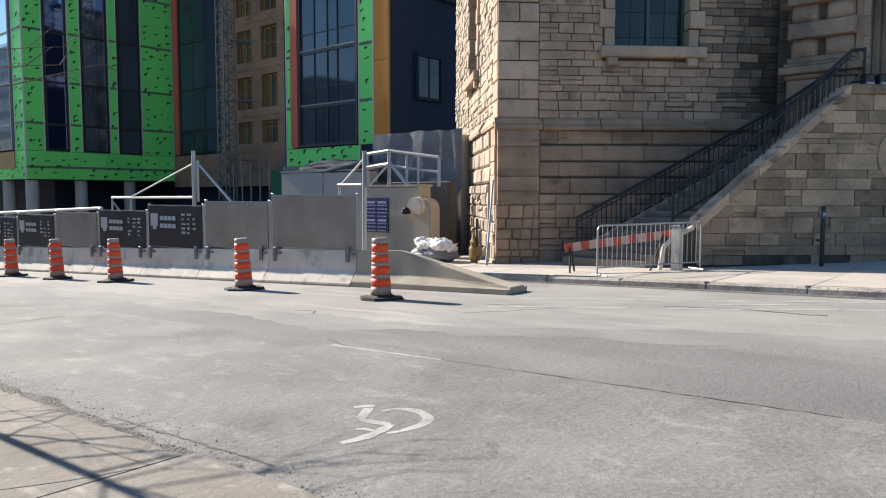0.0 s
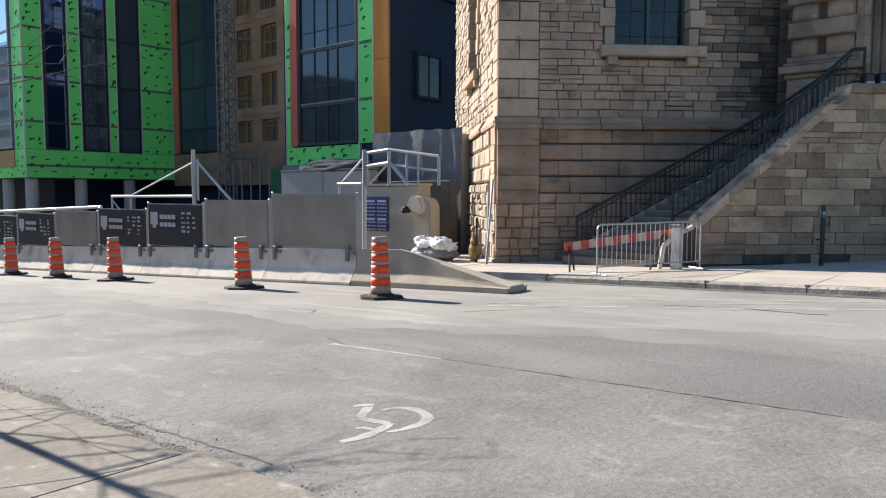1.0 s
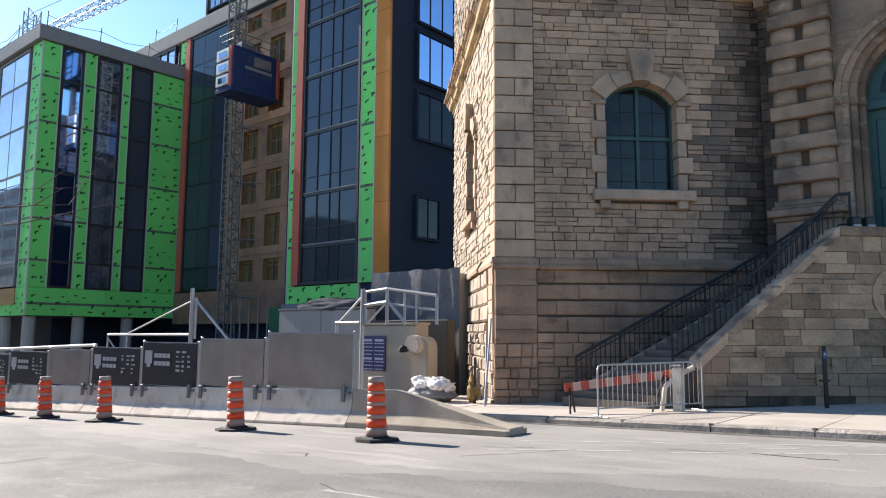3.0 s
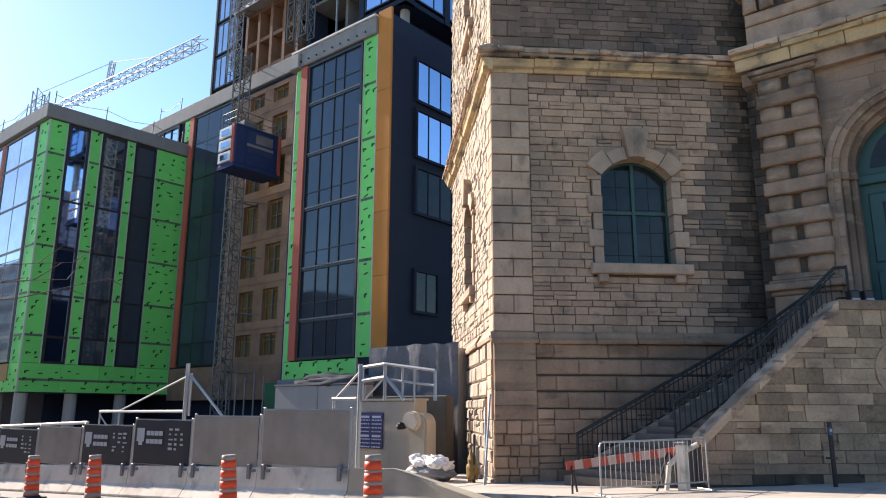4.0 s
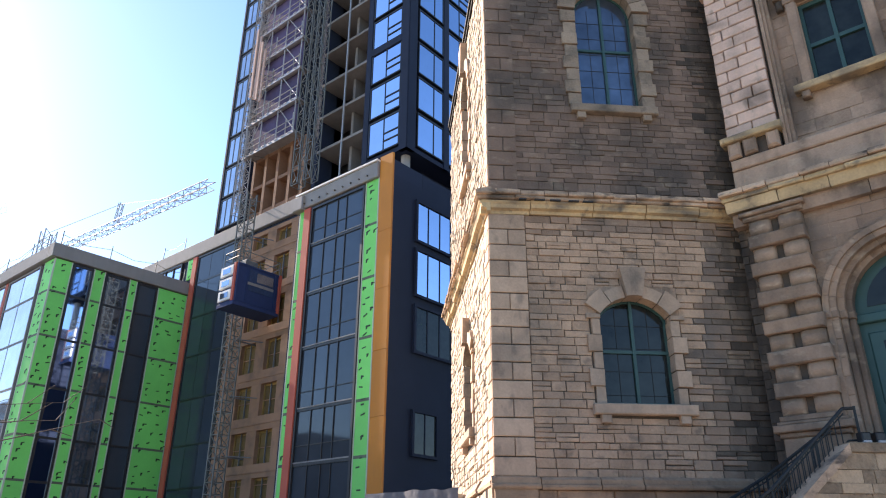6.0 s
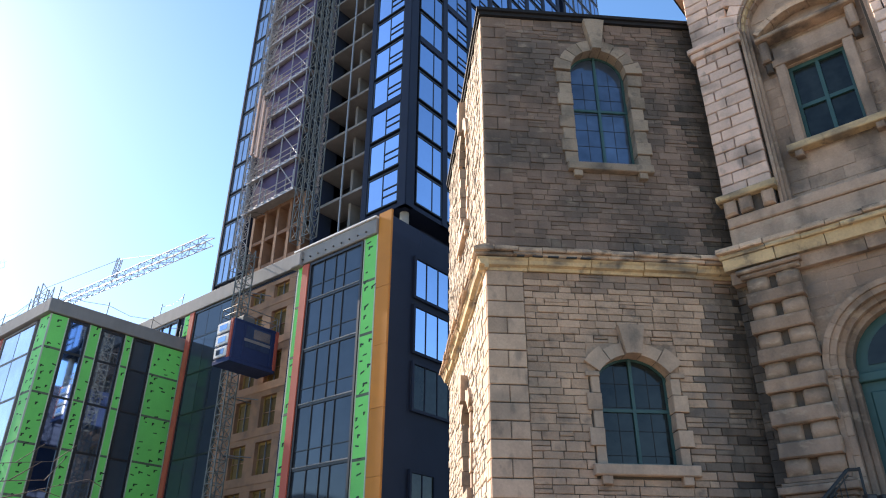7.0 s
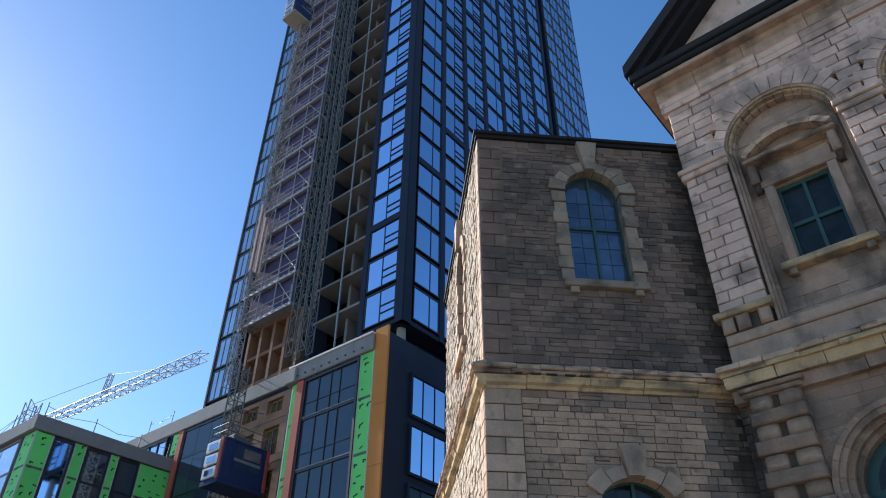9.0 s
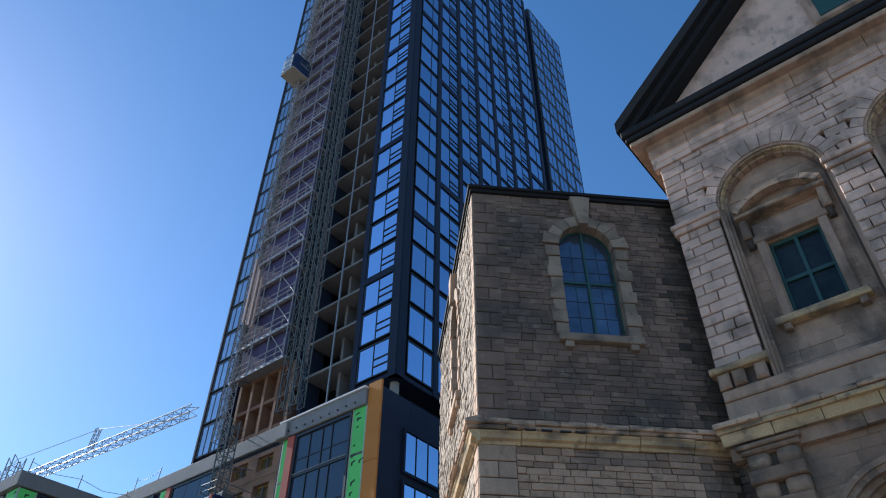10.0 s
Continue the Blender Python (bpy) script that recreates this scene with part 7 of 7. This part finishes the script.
for i in range(6500):
    near = rnd.random() < 0.8
    x = rnd.uniform(-9, -1.5) if near else rnd.uniform(-14, 2)
    y = 2.48 + abs(rnd.gauss(0, 0.28)) if near else rnd.choice((rnd.uniform(3, 13.6), rnd.uniform(2.6, 6), rnd.gauss(13.7, 0.2)))
    if not KERB_NEAR + 0.03 < y < KERB_FAR - 0.05:
        continue
    r = rnd.uniform(0.002, 0.0048) * (2.4 if rnd.random() < 0.025 else 1)
    c = Vector((x, y, gz(x, -0.129) + r * 0.3))
    vs = [bm.verts.new(c + Vector((r * math.cos(t) * rnd.uniform(0.7, 1.3), r * math.sin(t), rnd.uniform(-0.2, 0.2) * r))) for t in (0, 1.3, 2.5, 3.8, 5.0)]
    tp = bm.verts.new(c + Vector((0, 0, r * 0.7)))
    for j in range(5):
        bm.faces.new((vs[j], vs[(j + 1) % 5], tp))
GRIT = mat("road_grit", (0.27, 0.25, 0.225), 0.92, vary=0.3, island=0.5, bump=0.3)
tagged(part("grit", bm, GRIT), "small stones and grit scattered on the road", "gravel", kind="stuff")

# ---- pavements ----
near_pave = thing("pavement_near", "pale concrete pavement slabs", "pavement", (0, 1, 0), kind="structure")
far_pave = thing("pavement_far", "pale concrete pavement slabs along the church", "pavement", (-6, 16, 0), kind="structure")
bm = bmesh.new()
flat(bm, -60, 40, -8.0, KERB_NEAR - 0.35, -0.3, 0.0)
part("bed", bm, MORTAR, near_pave)
bm = bmesh.new()
flat(bm, -45, 40, KERB_FAR + 0.2, 26.0, -0.3, 0.0)
part("bed", bm, MORTAR, far_pave)


def broken_slab(x0, x1, y0, y1, ragged):
    """A cast slab whose street edge is chipped and worn round."""
    n = 36
    front = [(x0 + (x1 - x0) * k / n, y1 + ragged * (noise.noise((x0 + k * 0.33, y1, 0)) + 0.7 * noise.noise((x0 + k * 1.1, y1, 4)))) for k in range(n + 1)]
    bm = bmesh.new()
    rows = []
    for dy, z in ((None, 0.02), (-0.05, 0.02), (-0.012, 0.008), (0.008, -0.03), (0.012, -0.25)):
        rows.append([bm.verts.new((x, y0 if dy is None else y + dy * (1 + 0.8 * noise.noise((x * 5, 2, 0))), gz(x, z + (0.004 * noise.noise((x * 3, 6, z)) if dy else 0)))) for x, y in front])
    for r, q in zip(rows, rows[1:]):
        for k in range(n):
            bm.faces.new((r[k], r[k + 1], q[k + 1], q[k]))
    for k in (0, n):
        low = bm.verts.new((front[k][0], y0, gz(front[k][0], -0.25)))
        bm.faces.new([r[k] for r in rows] + [low])
    bmesh.ops.recalc_face_normals(bm, faces=bm.faces)
    return bm


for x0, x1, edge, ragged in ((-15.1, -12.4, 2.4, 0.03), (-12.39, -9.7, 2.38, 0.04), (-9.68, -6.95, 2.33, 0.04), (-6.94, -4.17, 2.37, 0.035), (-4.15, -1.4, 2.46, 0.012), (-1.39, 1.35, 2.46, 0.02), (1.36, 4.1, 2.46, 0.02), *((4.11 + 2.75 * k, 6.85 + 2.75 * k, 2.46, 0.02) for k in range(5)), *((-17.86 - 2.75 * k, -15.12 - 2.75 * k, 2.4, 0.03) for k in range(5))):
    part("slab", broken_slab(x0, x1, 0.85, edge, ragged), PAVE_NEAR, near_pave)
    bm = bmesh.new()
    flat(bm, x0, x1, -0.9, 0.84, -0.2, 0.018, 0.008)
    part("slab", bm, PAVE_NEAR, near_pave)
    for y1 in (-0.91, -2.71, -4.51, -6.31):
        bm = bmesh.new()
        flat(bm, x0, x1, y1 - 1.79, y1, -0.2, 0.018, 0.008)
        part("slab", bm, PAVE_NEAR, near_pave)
# fine dark lines along and across the near slab
for pts in ([(-6.9, 2.12), (-6.2, 2.1), (-5.4, 2.14), (-4.9, 2.08), (-4.17, 2.12)], [(-4.6, 1.2), (-4.3, 1.7), (-4.17, 2.05)]):
    line = smooth(pts, 8)
    ribbon([(x, y + 0.012 * noise.noise((x * 6, 1, 0))) for x, y in line], 0.018, 0.0225, CRACK, "slab_crack", "fine dark line across the pavement slab", "crack")
for i in range(14):
    x0 = -16.2 + 1.83 * i
    gap = 0.03 if i % 2 == 0 else 0.008
    for y0, y1 in ((KERB_FAR + 0.24, 16.1), (16.11, 18.4), (18.41, 21.0)):
        bm = bmesh.new()
        flat(bm, x0 + gap, x0 + 1.83, y0, y1, -0.2, 0.02 + rnd.uniform(-0.005, 0.005), 0.008)
        part("slab", bm, PAVE, far_pave)
for i in range(16):
    bm = bmesh.new()
    x0, o, h = -19.9 + 1.83 * i, rnd.uniform(-0.015, 0.015), rnd.uniform(-0.012, 0.006)
    flat(bm, x0 + 0.012, x0 + 1.818, KERB_FAR + o, KERB_FAR + 0.23 + o, -0.3, 0.02 + h, 0.045)
    part("kerb_stone", bm, KERB, far_pave)

# ---- bare street tree beside the camera, whose shadow falls on the pavement ----
tree = thing("bare_tree", "leafless young street tree with thin branches", "tree", (-8.9, 1.68, gz(-8.9, 0.02)))
bm = bmesh.new()
rnd = random.Random(21)


def limb(p, d, length, r, depth):
    segs = 4
    for i in range(segs):
        q = p + d * length / segs
        k = 0.07 if depth == 3 else 0.15
        tube(bm, p, q, r * (1 - k * i), 6, r * (1 - k * (i + 1)))
        p = q
        wob = 0.12 if depth < 3 else 0.015
        d = (d + Vector((rnd.uniform(-wob, wob), rnd.uniform(-wob, wob), rnd.uniform(0, 0.1)))).normalized()
        if depth and i > 0:
            for _ in range(2):
                a = rnd.uniform(0, 6.28)
                s = Vector((math.cos(a), math.sin(a), rnd.uniform(0.3, 0.9))).normalized()
                limb(p, (d * 0.6 + s).normalized(), length * 0.3, r * 0.3, depth - 1)


limb(Vector((-8.9, 1.68, gz(-8.9, 0.0))), Vector((0, 0, 1)), 4.2, 0.046, 3)
for h, reach, out, rise, r in ((3.0, 1.9, 0.1, 0.45, 0.016), (3.15, 1.5, -0.3, 0.2, 0.012), (2.7, 2.0, 0.9, 0.5, 0.013), (3.3, 1.8, 0.5, 0.1, 0.011), (1.9, 0.75, -0.3, 0.15, 0.012), (1.6, 0.8, 0.3, 0.3, 0.01), (2.2, 0.9, -0.6, 0.25, 0.012), (2.4, 1.0, 0.2, 0.4, 0.012), (1.5, -0.7, 0.3, 0.3, 0.01), (2.1, -0.9, -0.2, 0.5, 0.012)):
    p = Vector((-8.9, 1.68, gz(-8.9, h)))
    for k in range(5):
        q = p + Vector((out / 5 + rnd.uniform(-0.05, 0.05), reach / 5, rise / 5 + rnd.uniform(-0.05, 0.05)))
        tube(bm, p, q, r * (1 - 0.16 * k), 5, r * (0.84 - 0.16 * k))
        e = q + Vector((rnd.uniform(-0.2, 0.2), 0.25 * (1 if reach > 0 else -1), rnd.uniform(-0.05, 0.35)))
        tube(bm, q, e, r * 0.5, 5, r * 0.25)
        p = q
part("trunk", bm, BARK, tree)

# ---- the far side behind the camera, plain, to close the place ----
back = thing("facing_building", "plain masonry building across the pavement", "building", (-10, -12, 0), kind="structure")
fbk = plane((0, -8.2, 0), (1, 0, 0), (0, 1, 0))
bm = bmesh.new()
box(bm, fbk, -70, 60, -3.5, 8.5, -10, 0)
part("wall", bm, PLAIN, back)
for r in range(2):
    for c in range(24):
        x = -66 + c * 5
        one("window", fbk, (x, x + 1.8, 1.0 + r * 3.2, 3.0 + r * 3.2, -0.1, 0.02), GLASS, back)
# taller blocks, out of view, added to darken low reflections in the podium glass
for x0, x1, top, dep in ((-118, -74, 17.0, 12), (-150, -119, 27.0, 16), (-196, -151, 22.0, 14), (-250, -197, 31.0, 18)):
    fb2 = plane((0, -8.6, 0), (1, 0, 0), (0, 1, 0))
    one("wall", fb2, (x0, x1, -9.0, top, -dep, 0), PLAIN, back)
    for r in range(int((top + 2) // 3.4)):
        for c in range(int((x1 - x0 - 2) // 3.2)):
            x, z = x0 + 1.6 + c * 3.2, -1.0 + r * 3.4
            one("window", fb2, (x, x + 1.7, z, z + 2.1, -0.1, 0.03), GLASS, back)
